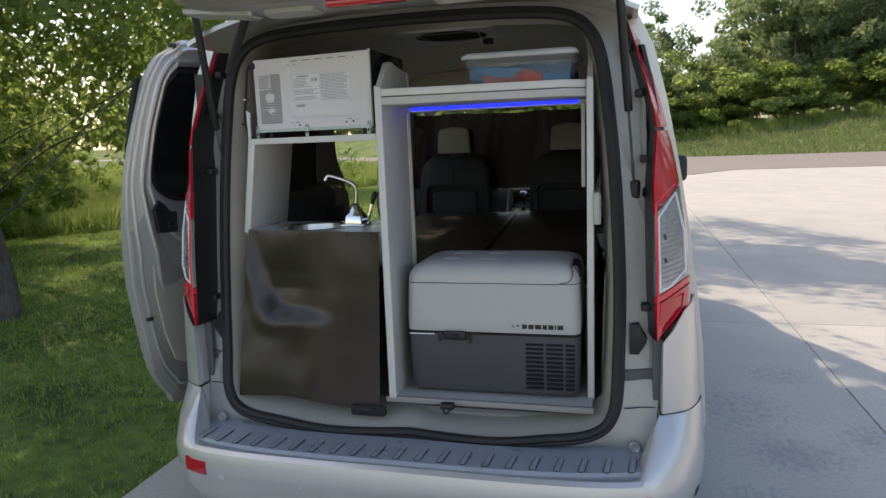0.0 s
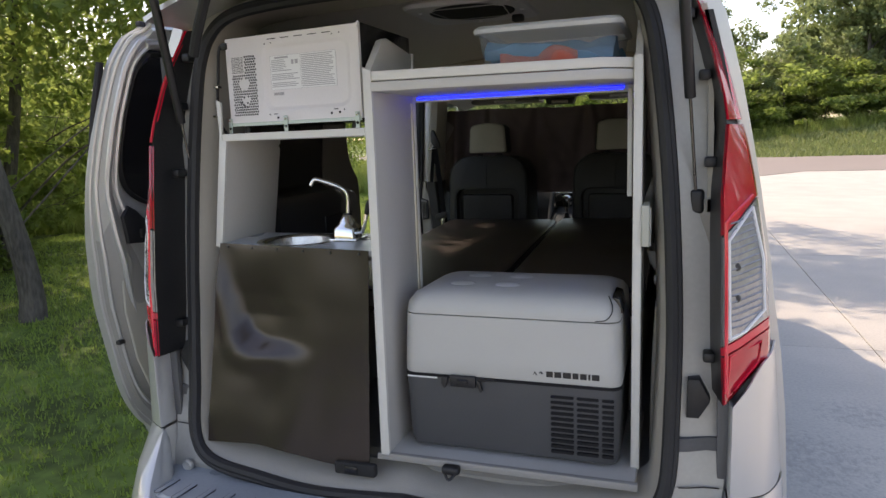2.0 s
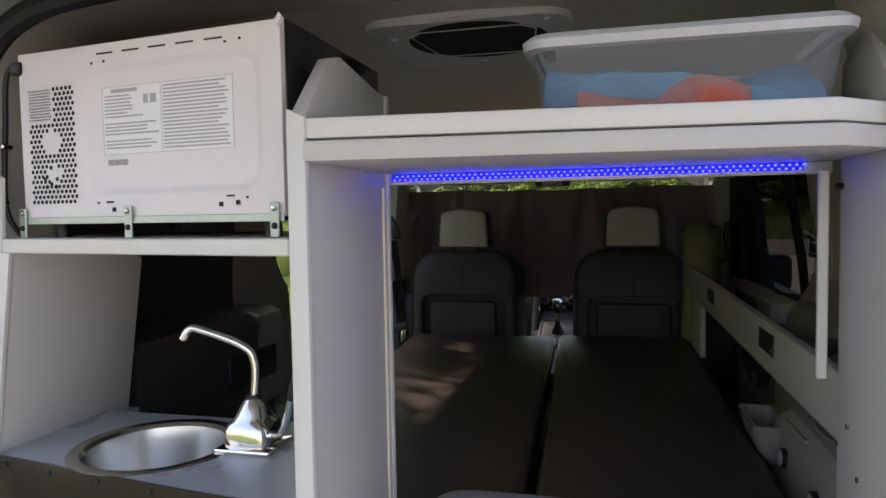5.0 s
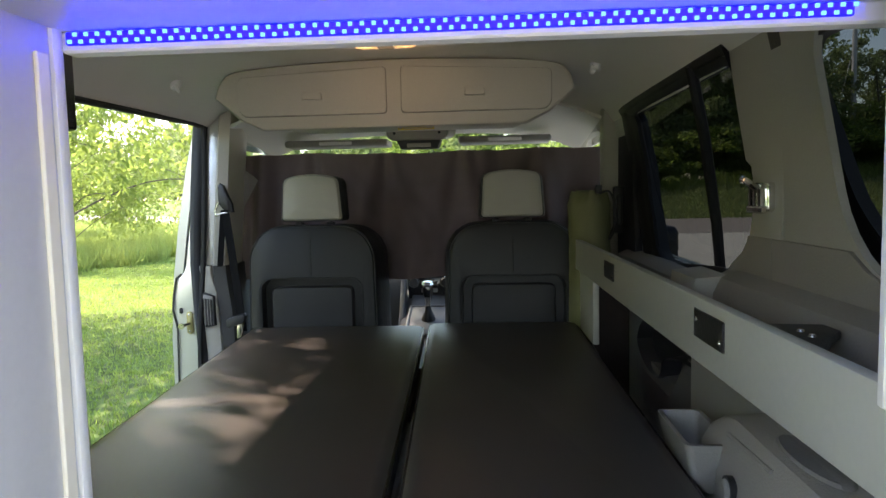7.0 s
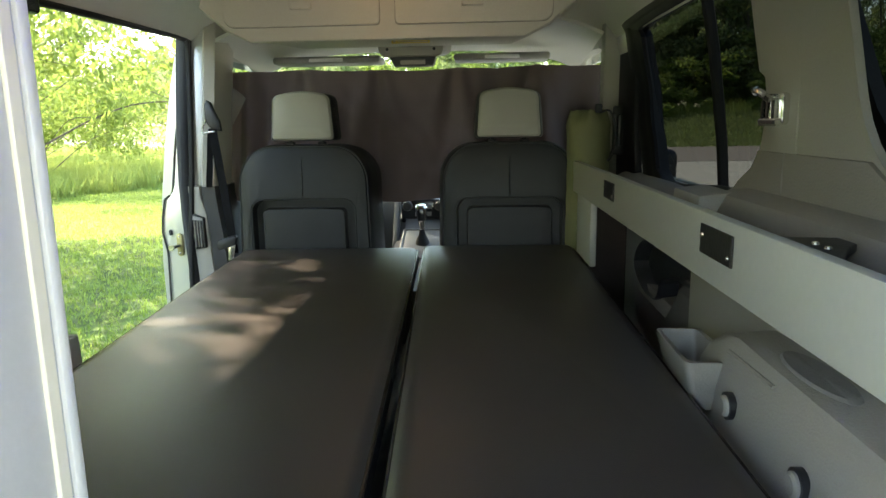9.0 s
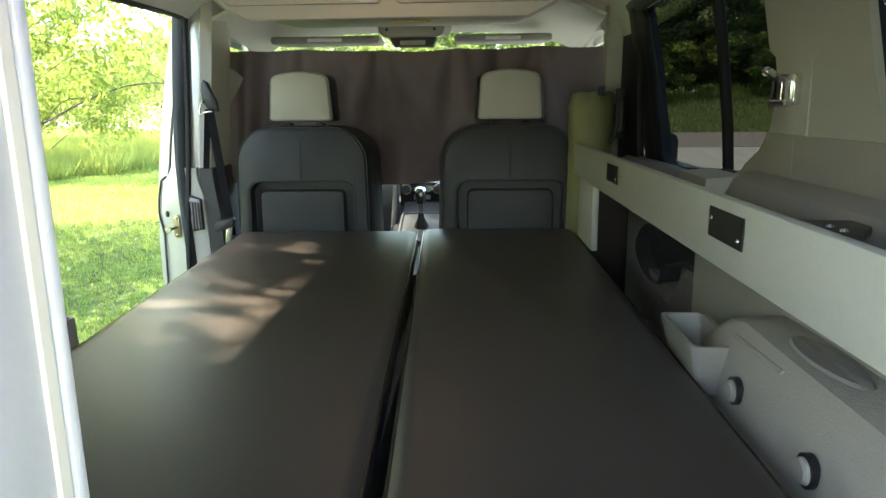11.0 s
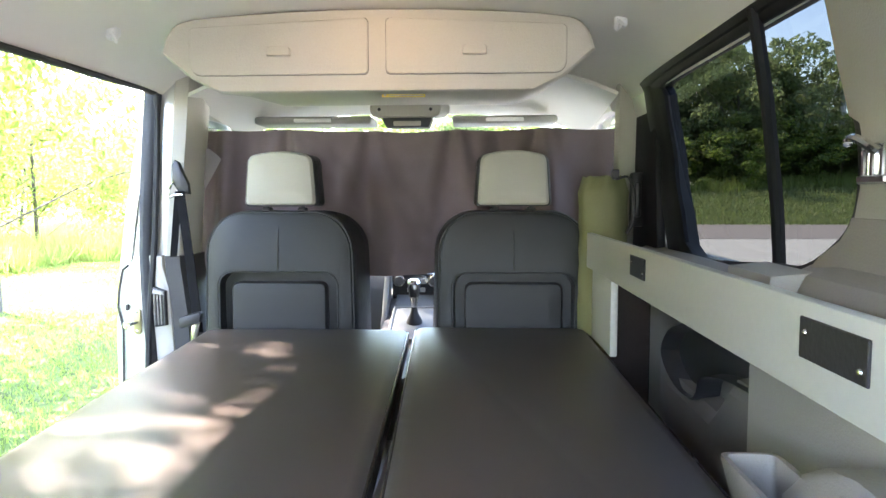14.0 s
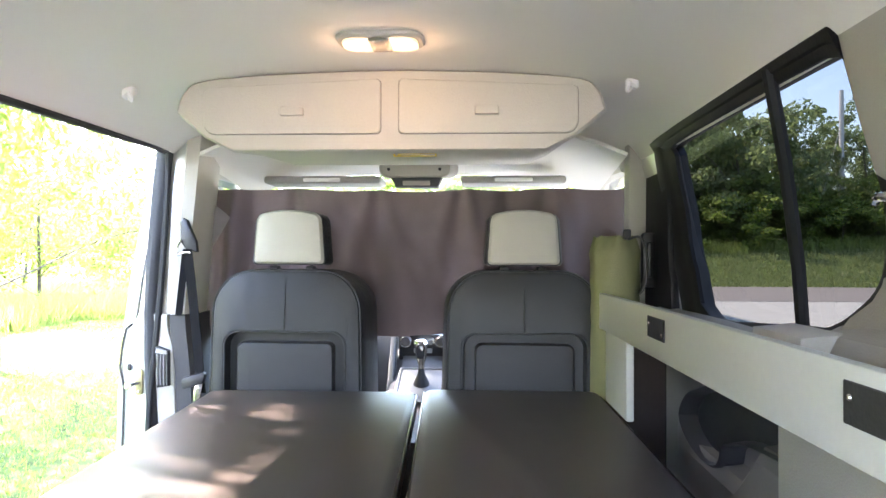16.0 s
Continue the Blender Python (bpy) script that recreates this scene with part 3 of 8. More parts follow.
# low growth under and behind the grove, a few kinds repeated
shrubs = [tree((-9.5 - 1.4 * i, 5.0 + 2.2 * i, ground_z(-9.5 - 1.4 * i, 5.0 + 2.2 * i)), 1.9 + 0.4 * i, 1.3, 60 + i, 0.06, LEAF if i % 3 else LEAF_LIGHT, 0.06, 120, 46, (0, 0), "low green shrub under the grove trees", 0.03, "undergrowth", 0.0, 6, "shrub") for i in range(4)]
rng = np.random.default_rng(5)
for i in range(56):
    y = 1.0 + 24 * rng.random() ** 1.2
    x = -0.80 * y - 4.6 - 9 * rng.random()
    k = 0.7 + 0.8 * rng.random()
    c = copy_thing(shrubs[rng.integers(4)], pose(x, y, ground_z(x, y) - 0.05, 0, 0, 360 * rng.random()))
    c.scale = (k, k, k)
grove_trees = [o for o in scene.objects if o.name.startswith("tree") and o.parent is None]
for i in range(26):
    y = 1 + 27 * (i + rng.random()) / 26
    x = -0.85 * y - 11 - 7 * rng.random()
    k = 0.75 + 0.35 * rng.random()
    c = copy_thing(grove_trees[2 + rng.integers(6)], pose(x, y, ground_z(x, y) - 0.05, 0, 0, 360 * rng.random()))
    c.scale = (k, k, k)
# a tree hidden by the van's front, added so that its crown shades the drive
tree((-3.5, 10.3, ground_z(-3.5, 10.3)), 10.0, 2.7, 77, 0.07, LEAF, 0.48, 150, 120, (0.0, -0.20), "leafy green tree added at the lawn's edge to shade the drive", 0.11, limb=0.2)
# the trees by the side door, with light hanging leaves
tree((-5.73, 8.26, ground_z(-5.73, 8.26)), 11.0, 3.3, 41, 0.07, LEAF_LIGHT, 0.40, 130, 110, (0.02, 0.0), "light green willow-like tree with hanging leaves beside the lawn", 0.10, "", 0.45, 9, "tree", 0.16, 2.0)
tree((-11.2, 17.4, ground_z(-11.2, 17.4)), 9.5, 3.3, 42, 0.06, LEAF_LIGHT, 0.20, 240, 130, (0.02, 0.0), "light green small-leaved tree standing in the tall grass", 0.07, "", 0.35, 12, "tree", 0.22, 0.9)
tree((-16.5, 24.5, ground_z(-16.5, 24.5)), 8.0, 3.2, 43, 0.08, LEAF_LIGHT, 0.15, 120, 110, (0.02, 0.0), "light green small-leaved tree standing in the tall grass", 0.08, "", 0.3, 10, "tree", 0.22, 0.8)
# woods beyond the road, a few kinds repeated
far = [tree((14.0 + 8 * i, 54, ground_z(14, 54)), 8.5 + 1.5 * i, 4.2, 80 + i, 0.17, LEAF_HAZY, 0.04, 120, 95, (0, 0), "tall dark green tree in the woods beyond the road", 0.2, "woods beyond the road") for i in range(4)]
rng = np.random.default_rng(8)
for row in range(2):
    for i in range(40):
        x = -95 + 5.6 * i + 2.5 * rng.random()
        y = 50 + 7 * row + 5 * rng.random()
        k = 0.8 + 0.45 * rng.random() + 0.15 * row
        k *= 0.78 if 0 < x < 6.5 else 0.58 if 6.5 <= x < 9.5 else 1.3 if 9.5 <= x < 20 else 0.78 if 20 <= x < 60 else 0.9
        y += max(0, road_mid(x) - 28.3)
        c = copy_thing(far[rng.integers(4)], pose(x, y, ground_z(x, y), 0, 0, 360 * rng.random()))
        c.scale = (k, k, k)
for i in range(14):
    x, y = 46 + 8 * rng.random(), 40 - 6.5 * i
    c = copy_thing(far[rng.integers(4)], pose(x, y, ground_z(x, y), 0, 0, 360 * rng.random()))
for i in range(26):
    x = -6 + 2.1 * i + 1.5 * rng.random()
    y = 47.5 + 3.5 * rng.random()
    c = copy_thing(shrubs[rng.integers(4)], pose(x, y, ground_z(x, y) - 0.1, 0, 0, 360 * rng.random()))
    k = 1.3 + 0.8 * rng.random()
    c.scale = (1.6 * k, 1.6 * k, k)
grass("verge_grass", 9000, (-4, 40, 44.5, 48), 0.75, TALL, "tall seeding grass along the top of the bank", 4, 0.02)
def lawn_edge(y):
    """Where the mown lawn meets the tall grass."""
    return -8.35 + 0.14 * (y - 13.4) + 0.25 * np.sin(1.7 * y) + 0.12 * np.sin(5.1 * y)


grass("lawn_grass", 190000, (-10.5, -1.42, -3, 19), 0.042, BLADE, "short mown lawn grass beside the drive", 1, 0.008, lambda x, y: (x > lawn_edge(y)) | (y < 9))
grass("tall_grass", 60000, (-15, -7, 8.5, 30), 0.42, TALL, "tall green uncut grass along the lawn's edge", 6, 0.016, lambda x, y: x < lawn_edge(y))
grass("meadow_grass", 90000, (-34, -7.0, 15, 50), 0.38, TALL, "tall uncut meadow grass beyond the lawn", 2, 0.02, lambda x, y: (y < 20.5 - 0.9 * x) & (x < lawn_edge(y)))
grass("bank_grass", 90000, (-20, 60, 33.9, 52), 0.20, BANK_BLADE, "rough pale green grass on the bank beyond the road", 3, 0.05, lambda x, y: y > 34.0 + np.maximum(0, -0.9 * x))


# ---- the van: shell ----
van = thing("van", "silver camper van, tailgate raised and side door open", "van", (0, 2.3, 0))
SIDE = [(0.22, 0.84), (0.34, 0.895), (0.55, 0.918), (0.95, 0.918), (1.18, 0.900), (1.40, 0.868), (1.60, 0.828), (1.77, 0.785), (1.86, 0.74), (1.92, 0.65), (1.945, 0.50), (1.955, 0.25), (1.958, 0.0)]


def half_w(z):
    return lerp_table(SIDE, z)


def roof_line(y):
    return lerp_table([(2.9, 2.2), (3.0, 1.92), (3.75, 1.14), (4.45, 1.0), (4.62, 0.72), (4.66, 0.3)], y)


def nose(y):
    return lerp_table([(3.2, 1.0), (4.2, 0.96), (4.5, 0.86), (4.66, 0.72)], y)


def shell(ys, zs, s, holes, name, material=None, inset=0.0):
    """One flank of the body as a grid of panels with its openings left out. holes: (y0, y1, z0, z1)."""
    bm = B()
    vv = {}
    for i, y in enumerate(ys):
        for j, z in enumerate(zs):
            zz = min(z, roof_line(y))
            flare = 0.046 * math.exp(-((zz - 0.58) / 0.36) ** 2) * min(1, max(0, (1.5 - y) / 0.3))
            vv[i, j] = bm.verts.new((s * (half_w(zz) + flare - inset) * nose(y), y, zz))
    for i in range(len(ys) - 1):
        for j in range(len(zs) - 1):
            yc, zc = (ys[i] + ys[i + 1]) / 2, (zs[j] + zs[j + 1]) / 2
            if any(a < yc < b and c < zc < d for a, b, c, d in holes) or zs[j] > roof_line(yc) + 0.15:
                continue
            try:
                bm.faces.new((vv[i, j], vv[i + 1, j], vv[i + 1, j + 1], vv[i, j + 1]))
            except ValueError:
                pass
    bmesh.ops.remove_doubles(bm, verts=bm.verts, dist=0.0005)
    bmesh.ops.delete(bm, geom=[v for v in bm.verts if not v.link_faces], context="VERTS")
    bmesh.ops.recalc_face_normals(bm, faces=bm.faces)
    for f in bm.faces:
        if f.calc_center_median().x * s * f.normal.x < 0 and abs(f.normal.x) > 0.2:
            f.normal_flip()
    bmesh.ops.solidify(bm, geom=list(bm.faces), thickness=0.035)
    return part(name, bm, material or PAINT, van, "", 0.5)


YS = [0.19, 0.26, 0.62, 0.99, 1.10, 1.22, 1.27, 1.32, 1.45, 1.62, 1.90, 2.22, 2.36, 2.50, 2.80, 3.0, 3.2, 3.5, 3.75, 4.0, 4.25, 4.45, 4.56, 4.66]
ZS = [0.22, 0.34, 0.40, 0.55, 0.80, 0.95, 1.10, 1.18, 1.27, 1.36, 1.48, 1.60, 1.70, 1.765, 1.82, 1.86]
RIGHT_HOLES = [(0.26, 0.99, 1.27, 1.765), (1.10, 2.22, 1.27, 1.765), (2.50, 3.2, 1.18, 1.70)]
LEFT_HOLES = [(1.27, 2.36, 1.27, 1.765), (1.62, 2.36, 0.40, 1.28), (2.50, 3.2, 1.18, 1.70), (0.26, 0.99, 1.27, 1.70)]
shell(YS, ZS, 1, RIGHT_HOLES, "side_panel")
shell(YS, ZS, -1, LEFT_HOLES, "side_panel")
# roof skin, then the hood and nose
bm = B()


def roof_z(u):
    return lerp_table([(0.0, 1.958), (0.34, 1.952), (0.68, 1.935), (0.88, 1.90), (1.0, 1.86)], abs(u))


sheet(bm, lambda u, v: (0.74 * (2 * u - 1), 0.02 + 2.95 * v, roof_z(2 * u - 1) - (0.03 * (v - 0.9) * 10 if v > 0.9 else 0)), 24, 12)
thicken(bm, 0.014)
part("roof", bm, PAINT, van)
bm = B()
sheet(bm, lambda u, v: (0.88 * nose(3.75 + 0.9 * v) * (2 * u - 1), 3.75 + 0.9 * v, lerp_table([(0, 1.13), (0.5, 1.08), (0.78, 0.99), (0.93, 0.74), (1, 0.32)], v) + 0.03 * (1 - (2 * u - 1) ** 2)), 12, 12)
thicken(bm, 0.02)
part("hood", bm, PAINT, van)
bm = B()
sheet(bm, lambda u, v: ((0.62 + 0.2 * v) * (2 * u - 1), 2.97 + 0.80 * v, 1.90 - 0.76 * v + 0.02 * (1 - (2 * u - 1) ** 2)), 8, 8)
part("windscreen", bm, CLEARGLASS, van)
bm = B()
box(bm, -0.80, 0.80, 0.10, 3.9, 0.52, 0.575, 0.01, 1)
part("cargo_floor", bm, TRIM_GREY, van)
# wheels
for s in (-1, 1):
    for y in (0.72, 3.72):
        bm = B()
        lathe(bm, [(0.20, -0.10), (0.29, -0.105), (0.318, -0.08), (0.322, 0), (0.318, 0.08), (0.29, 0.105), (0.20, 0.10)], (s * 0.876, y, 0.322), 36, "x")
        w = part("tyre", bm, RUBBER, van)
        bm = B()
        lathe(bm, [(0.02, 0.06), (0.06, 0.07), (0.19, 0.05), (0.205, 0.09), (0.20, -0.09), (0.02, -0.06)], (s * 0.876, y, 0.322), 30, "x")
        part("rim", bm, POLE, w)
# door mirror
for s in (-1, 1):
    bm = B()
    box(bm, s * 1.03 - 0.11, s * 1.03 + 0.11, 2.90, 3.00, 1.14, 1.32, 0.035, 3)
    part("door_mirror", bm, BLACK, van)

# glass of the flanks
def flank_glass(s, y0, y1, z0, z1, parent, material=TINTED, name="window_glass", inset=0.02, r=0.05):
    bm = B()
    def f(u, v):
        z = z0 + (z1 - z0) * v
        return (s * (half_w(z) - inset), y0 + (y1 - y0) * u, z)
    sheet(bm, f, 4, 6)
    ob = part(name, bm, material, parent)
    ob.visible_shadow = material is TINTED or material is BLACK_GLOSS
    return ob


flank_glass(1, 0.24, 1.01, 1.25, 1.78, van)
flank_glass(1, 1.08, 2.24, 1.25, 1.78, van)
flank_glass(1, 2.48, 3.22, 1.16, 1.72, van, CLEARGLASS)
flank_glass(-1, 2.48, 3.22, 1.16, 1.72, van, CLEARGLASS)
flank_glass(-1, 0.24, 1.01, 1.25, 1.72, van, BLACK_GLOSS)

# ---- the back: opening, seal, pillars, lights, bumper ----
def opening(d=0.0, n=10):
    """The tailgate opening in (x, z), grown by d."""
    right = [(0.0, 0.530 - d), (0.17, 0.519 - d), (0.30, 0.518 - d), (0.45, 0.536 - d), (0.57, 0.552 - d), (0.636 + 0.3 * d, 0.578 - 0.9 * d), (0.668 + 0.7 * d, 0.618 - 0.6 * d), (0.682 + d, 0.68 - 0.2 * d), (0.687 + d, 0.80), (0.690 + d, 1.00), (0.684 + d, 1.20), (0.672 + d, 1.40), (0.652 + d, 1.60), (0.630 + d, 1.74),
             (0.600 + 0.8 * d, 1.815 + 0.4 * d), (0.545 + 0.5 * d, 1.862 + 0.8 * d), (0.45, 1.884 + d), (0.25, 1.896 + d), (0.0, 1.90 + d)]
    pts = smooth_path([(x, z, 0) for x, z in right], 4)
    pts = [(p.x, p.y) for p in pts]
    return [(0.993 * x, z) for x, z in pts] + [(-1.035 * x, z) for x, z in pts[-2:0:-1]]


def seal_y(z):
    """The opening leans forward towards the roof."""
    return lerp_table([(0.53, -0.015), (0.60, 0.01), (0.75, 0.05), (1.0, 0.085), (1.4, 0.118), (1.72, 0.140), (1.9, 0.165)], z)


bm = B()
for off, rr in ((-0.003, 0.016), (0.011, 0.010)):
    pp = [Vector((x, seal_y(z) - 0.010 + (0.006 if off else 0), z)) for x, z in opening(off)]
    k = len(pp)
    loops = []
    for i in range(k + 1):
        p, q, o = pp[i % k], pp[(i + 1) % k], pp[(i - 1) % k]
        d = (q - o).normalized()
        sd = d.cross(Vector((0, 1, 0))).normalized()
        loops.append([p + rr * (math.cos(a * math.pi / 4) * sd + math.sin(a * math.pi / 4) * Vector((0, 1, 0))) for a in range(8)])
    rings(bm, loops, True, False)
part("rubber_seal", bm, RUBBER, van, "black rubber seal")
# inner lining of the opening, its shadow put into a darker beige
bm = B()
a = opening(-0.012)
b = [p if p[0] > 0 else q for p, q in zip(opening(-0.030), opening(-0.04))]
c = [p if p[0] > 0 else q for p, q in zip(opening(-0.045), opening(-0.062))]
def lift(z):
    """The lining is slimmer under the roof."""
    return z + 0.05 * min(1, max(0, (z - 1.66) / 0.14))


rings(bm, [[(x, seal_y(z) + 0.0, z) for x, z in a], [(x, seal_y(z) + 0.05, lift(z) - 0.016 * (lift(z) - z) / 0.05) for x, z in b], [(x, seal_y(z) + 0.16, lift(z)) for x, z in c], [(x * 1.02, seal_y(z) + 0.17, z) for x, z in a]], True, False)
part("opening_lining", bm, TRIM_TAUPE, van, "beige plastic lining")
# painted jamb between opening and body side
bm = B()
outer = []
for x, z in opening(0.012):
    s = 1 if x > 0 else -1
    if z > 1.80:
        k = min(1, (z - 1.80) / 0.10)
        ox = abs(x) + 0.075 * (1 - k) + 0.02
        oz = min(roof_z(min(1, ox / 0.74)) - 0.012, z + 0.05)
        outer.append((s * min(ox, 0.735), oz))
    elif z < 0.66:
        outer.append((s * max(abs(x), min(abs(x) + 0.14, 0.80)) if abs(x) > 0.5 else x, z - 0.05))
    else:
        outer.append((s * (half_w(z) - 0.055 if z > 0.8 else lerp_table([(0.66, 0.80), (0.8, 0.862)], z)), z))
mid = [(p[0] * 0.45 + q[0] * 0.55, p[1] * 0.45 + q[1] * 0.55) for p, q in zip(opening(0.012), outer)]
rings(bm, [[(x, seal_y(z) + 0.012, z) for x, z in opening(-0.004)], [(x, seal_y(z) + 0.020, z) for x, z in opening(0.034)], [(x, seal_y(z) + 0.040, z) for x, z in mid], [(x, seal_y(z) + 0.04, z) for x, z in outer]], True, False)
thicken(bm, 0.006)
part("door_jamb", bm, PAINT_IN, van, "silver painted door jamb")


def tail_light(s):
    """A tall lamp that wraps the rear corner: dark housing, red lens above and below, clear lens between."""
    zs_ = [0.872, 0.91, 0.97, 1.05, 1.13, 1.21, 1.29, 1.36, 1.42, 1.50, 1.58, 1.66, 1.74, 1.80, 1.84]

    def inner(z):
        return lerp_table([(0.872, 0.792), (1.0, 0.785), (1.35, 0.777), (1.5, 0.785), (1.54, 0.784), (1.70, 0.744), (1.84, 0.701)], z)

    def outer_(z):
        return lerp_table([(0.872, 0.822), (0.925, 0.858), (0.970, 0.890), (1.05, 0.889), (1.2, 0.879), (1.30, 0.863), (1.36, 0.852), (1.47, 0.831), (1.53, 0.811), (1.7, 0.770), (1.84, 0.724)], z)

    def rear(z):
        return lerp_table([(0.872, -0.008), (1.1, -0.004), (1.36, 0.022), (1.5, 0.050), (1.7, 0.092), (1.84, 0.152)], z)

    house = B()
    rings(house, [[(s * (inner(z) + 0.002), rear(z) + 0.004, z), (s * (outer_(z) - 0.008), rear(z) + 0.09, z), (s * (outer_(z) + 0.1 * (half_w(z) - outer_(z)) - 0.012), rear(z) + 0.20, z), (s * (inner(z) - 0.020), seal_y(z) + 0.05, z)] for z in zs_])
    lamp = part("tail_light", house, BLACK, van, "tall wrap-around tail lamp, red and clear")
    # bands of lens, cut along lines that rise outwards
    bands = [(0.874, 0.955, 0.985, 1.035, RED_LENS, "red_lens"), (0.990, 1.040, 1.008, 1.060, RED_BRIGHT, "red_lens"), (1.012, 1.064, 1.255, 1.335, CLEAR_LENS, "clear_lens"), (1.260, 1.340, 1.505, 1.505, RED_LENS, "red_lens"), (1.515, 1.515, 1.838, 1.838, RED_BRIGHT, "red_lens")]
    for a0, a1, b0, b1, m, nm in bands:
        bm = B()
        n = 6
        loops = []
        for i in range(n + 1):
            lp = []
            for k, u in enumerate((0.0, 0.05, 0.4, 1.0, 1.2, 1.35, 1.3, 1.0)):
                q = min(1, u)
                z = (a0 + (a1 - a0) * q) * (1 - i / n) + (b0 + (b1 - b0) * q) * i / n
                y, w0, w1, wb = rear(z), inner(z), outer_(z), half_w(z) + 0.004
                lp.append([(s * w0, y + 0.010, z), (s * (w0 + 0.006), y - 0.002, z), (s * (w0 * 0.6 + w1 * 0.4), y + 0.018, z), (s * w1, y + 0.085, z), (s * (w1 + 0.2 * (wb - w1)), y + 0.10, z), (s * (w1 + 0.35 * (wb - w1)), y + 0.125, z), (s * (w1 + 0.2 * (wb - w1) - 0.012), y + 0.125, z), (s * (w1 - 0.02), y + 0.10, z)][k])
            loops.append(lp)
        rings(bm, loops)
        part(nm, bm, m, lamp)
    bm = B()
    sheet(bm, lambda u, v: (s * (outer_(0.90 + 0.94 * v) - 0.002 + (half_w(0.90 + 0.94 * v) + 0.003 - outer_(0.90 + 0.94 * v)) * (0.06 + 0.94 * u)), rear(0.90 + 0.94 * v) + 0.098 + 0.20 * u, 0.90 + 0.94 * v), 4, 14)
    thicken(bm, 0.004)
    part("lamp_surround", bm, PAINT, van, "silver body edge beside the tail lamp")

    def lens_pt(u, z, out=0.002):
        y, w0, w1 = rear(z), inner(z), outer_(z)
        if u < 0.4:
            k = u / 0.4
            return Vector((s * (w0 + 0.006 + (w0 * 0.6 + w1 * 0.4 - w0 - 0.006) * k), y - 0.002 + 0.020 * k - out, z))
        k = (u - 0.4) / 0.6
        return Vector((s * (w0 * 0.6 + w1 * 0.4 + (w1 - w0 * 0.6 - w1 * 0.4) * k + out * 0.5), y + 0.018 + 0.067 * k - out, z))

    bm = B()
    tube(bm, [lens_pt(0.06, z, 0.001) for z in (0.905, 1.0, 1.1, 1.2, 1.29)] + [lens_pt(u, 1.29 + 0.06 * u, 0.001) for u in (0.3, 0.6, 0.9)], 0.0042, 6)
    tube(bm, [lens_pt(0.16, 0.895, 0.002), lens_pt(0.16, 0.990, 0.002), lens_pt(0.85, 1.012, 0.002), lens_pt(0.85, 0.962, 0.002), lens_pt(0.45, 0.902, 0.002), lens_pt(0.16, 0.895, 0.002)], 0.0022, 5)
    part("light_pipe", bm, RED_BRIGHT, lamp)
    bm = B()
    tube(bm, [lens_pt(0.14, 1.03, 0.001), lens_pt(0.14, 1.25, 0.001), lens_pt(0.45, 1.282, 0.001), lens_pt(0.85, 1.318, 0.001), lens_pt(0.95, 1.20, 0.001), lens_pt(0.93, 1.085, 0.001), lens_pt(0.5, 1.045, 0.001), lens_pt(0.14, 1.03, 0.001)], 0.0040, 6)
    part("bezel", bm, PAPER, lamp)
    bm = B()
    for k in range(17):
        z = 1.055 + 0.0145 * k
        tube(bm, [lens_pt(0.20, z, 0.0), lens_pt(0.4, z + 0.004, 0.0), lens_pt(0.88, z + 0.014, 0.0)], 0.0022, 5)
    part("lens_ribs", bm, CLEAR_LENS, lamp)
    bm = B()
    sheet(bm, lambda u, v: lens_pt(0.22 + 0.30 * u, 1.175 + 0.035 * v + 0.006 * u, -0.003), 4, 3)
    part("amber_bulb", bm, AMBER, lamp, "amber indicator")
    bm = B()
    for u, z in ((0.30, 1.19), (0.30, 1.12)):
        c_ = lens_pt(u, z, -0.004)
        lathe(bm, [(0.0, -0.004), (0.008, -0.004), (0.011, 0.0), (0.0, 0.002)], c_, 12, "y")
    part("bulb_socket", bm, TRIM_DARK, lamp)
    for z in (0.96, 1.42, 1.62, 1.76):
        bm = B()
        x = inner(z) - 0.022
        box(bm, s * x - 0.014, s * x + 0.014, seal_y(z) - 0.012, seal_y(z) + 0.03, z - 0.012, z + 0.012, 0.006, 2)
        part("lamp_clip", bm, BLACK, lamp)
    return lamp


tail_light(1)
tail_light(-1)

# bumper: painted shell, step pad with ribs, reflectors and sensors
def bump_y(x):
    return -0.200 + 0.10 * (abs(x) / 0.92) ** 4.0


# plan of the bumper's outer face, and of its top edge, from the middle round one corner
PLAN = smooth_path([(0.0, -0.212, 0), (0.30, -0.212, 0), (0.55, -0.204, 0), (0.70, -0.186, 0), (0.800, -0.148, 0), (0.866, -0.088, 0), (0.908, -0.012, 0), (0.938, 0.07, 0), (0.956, 0.165, 0), (0.966, 0.36, 0)], 8)
EDGE = smooth_path([(0.0, -0.15, 0), (0.30, -0.15, 0), (0.55, -0.14, 0), (0.70, -0.10, 0), (0.806, 0.000, 0), (0.850, 0.018, 0), (0.892, 0.050, 0), (0.926, 0.110, 0), (0.948, 0.19, 0), (0.966, 0.36, 0)], 8)
bm = B()
half = []
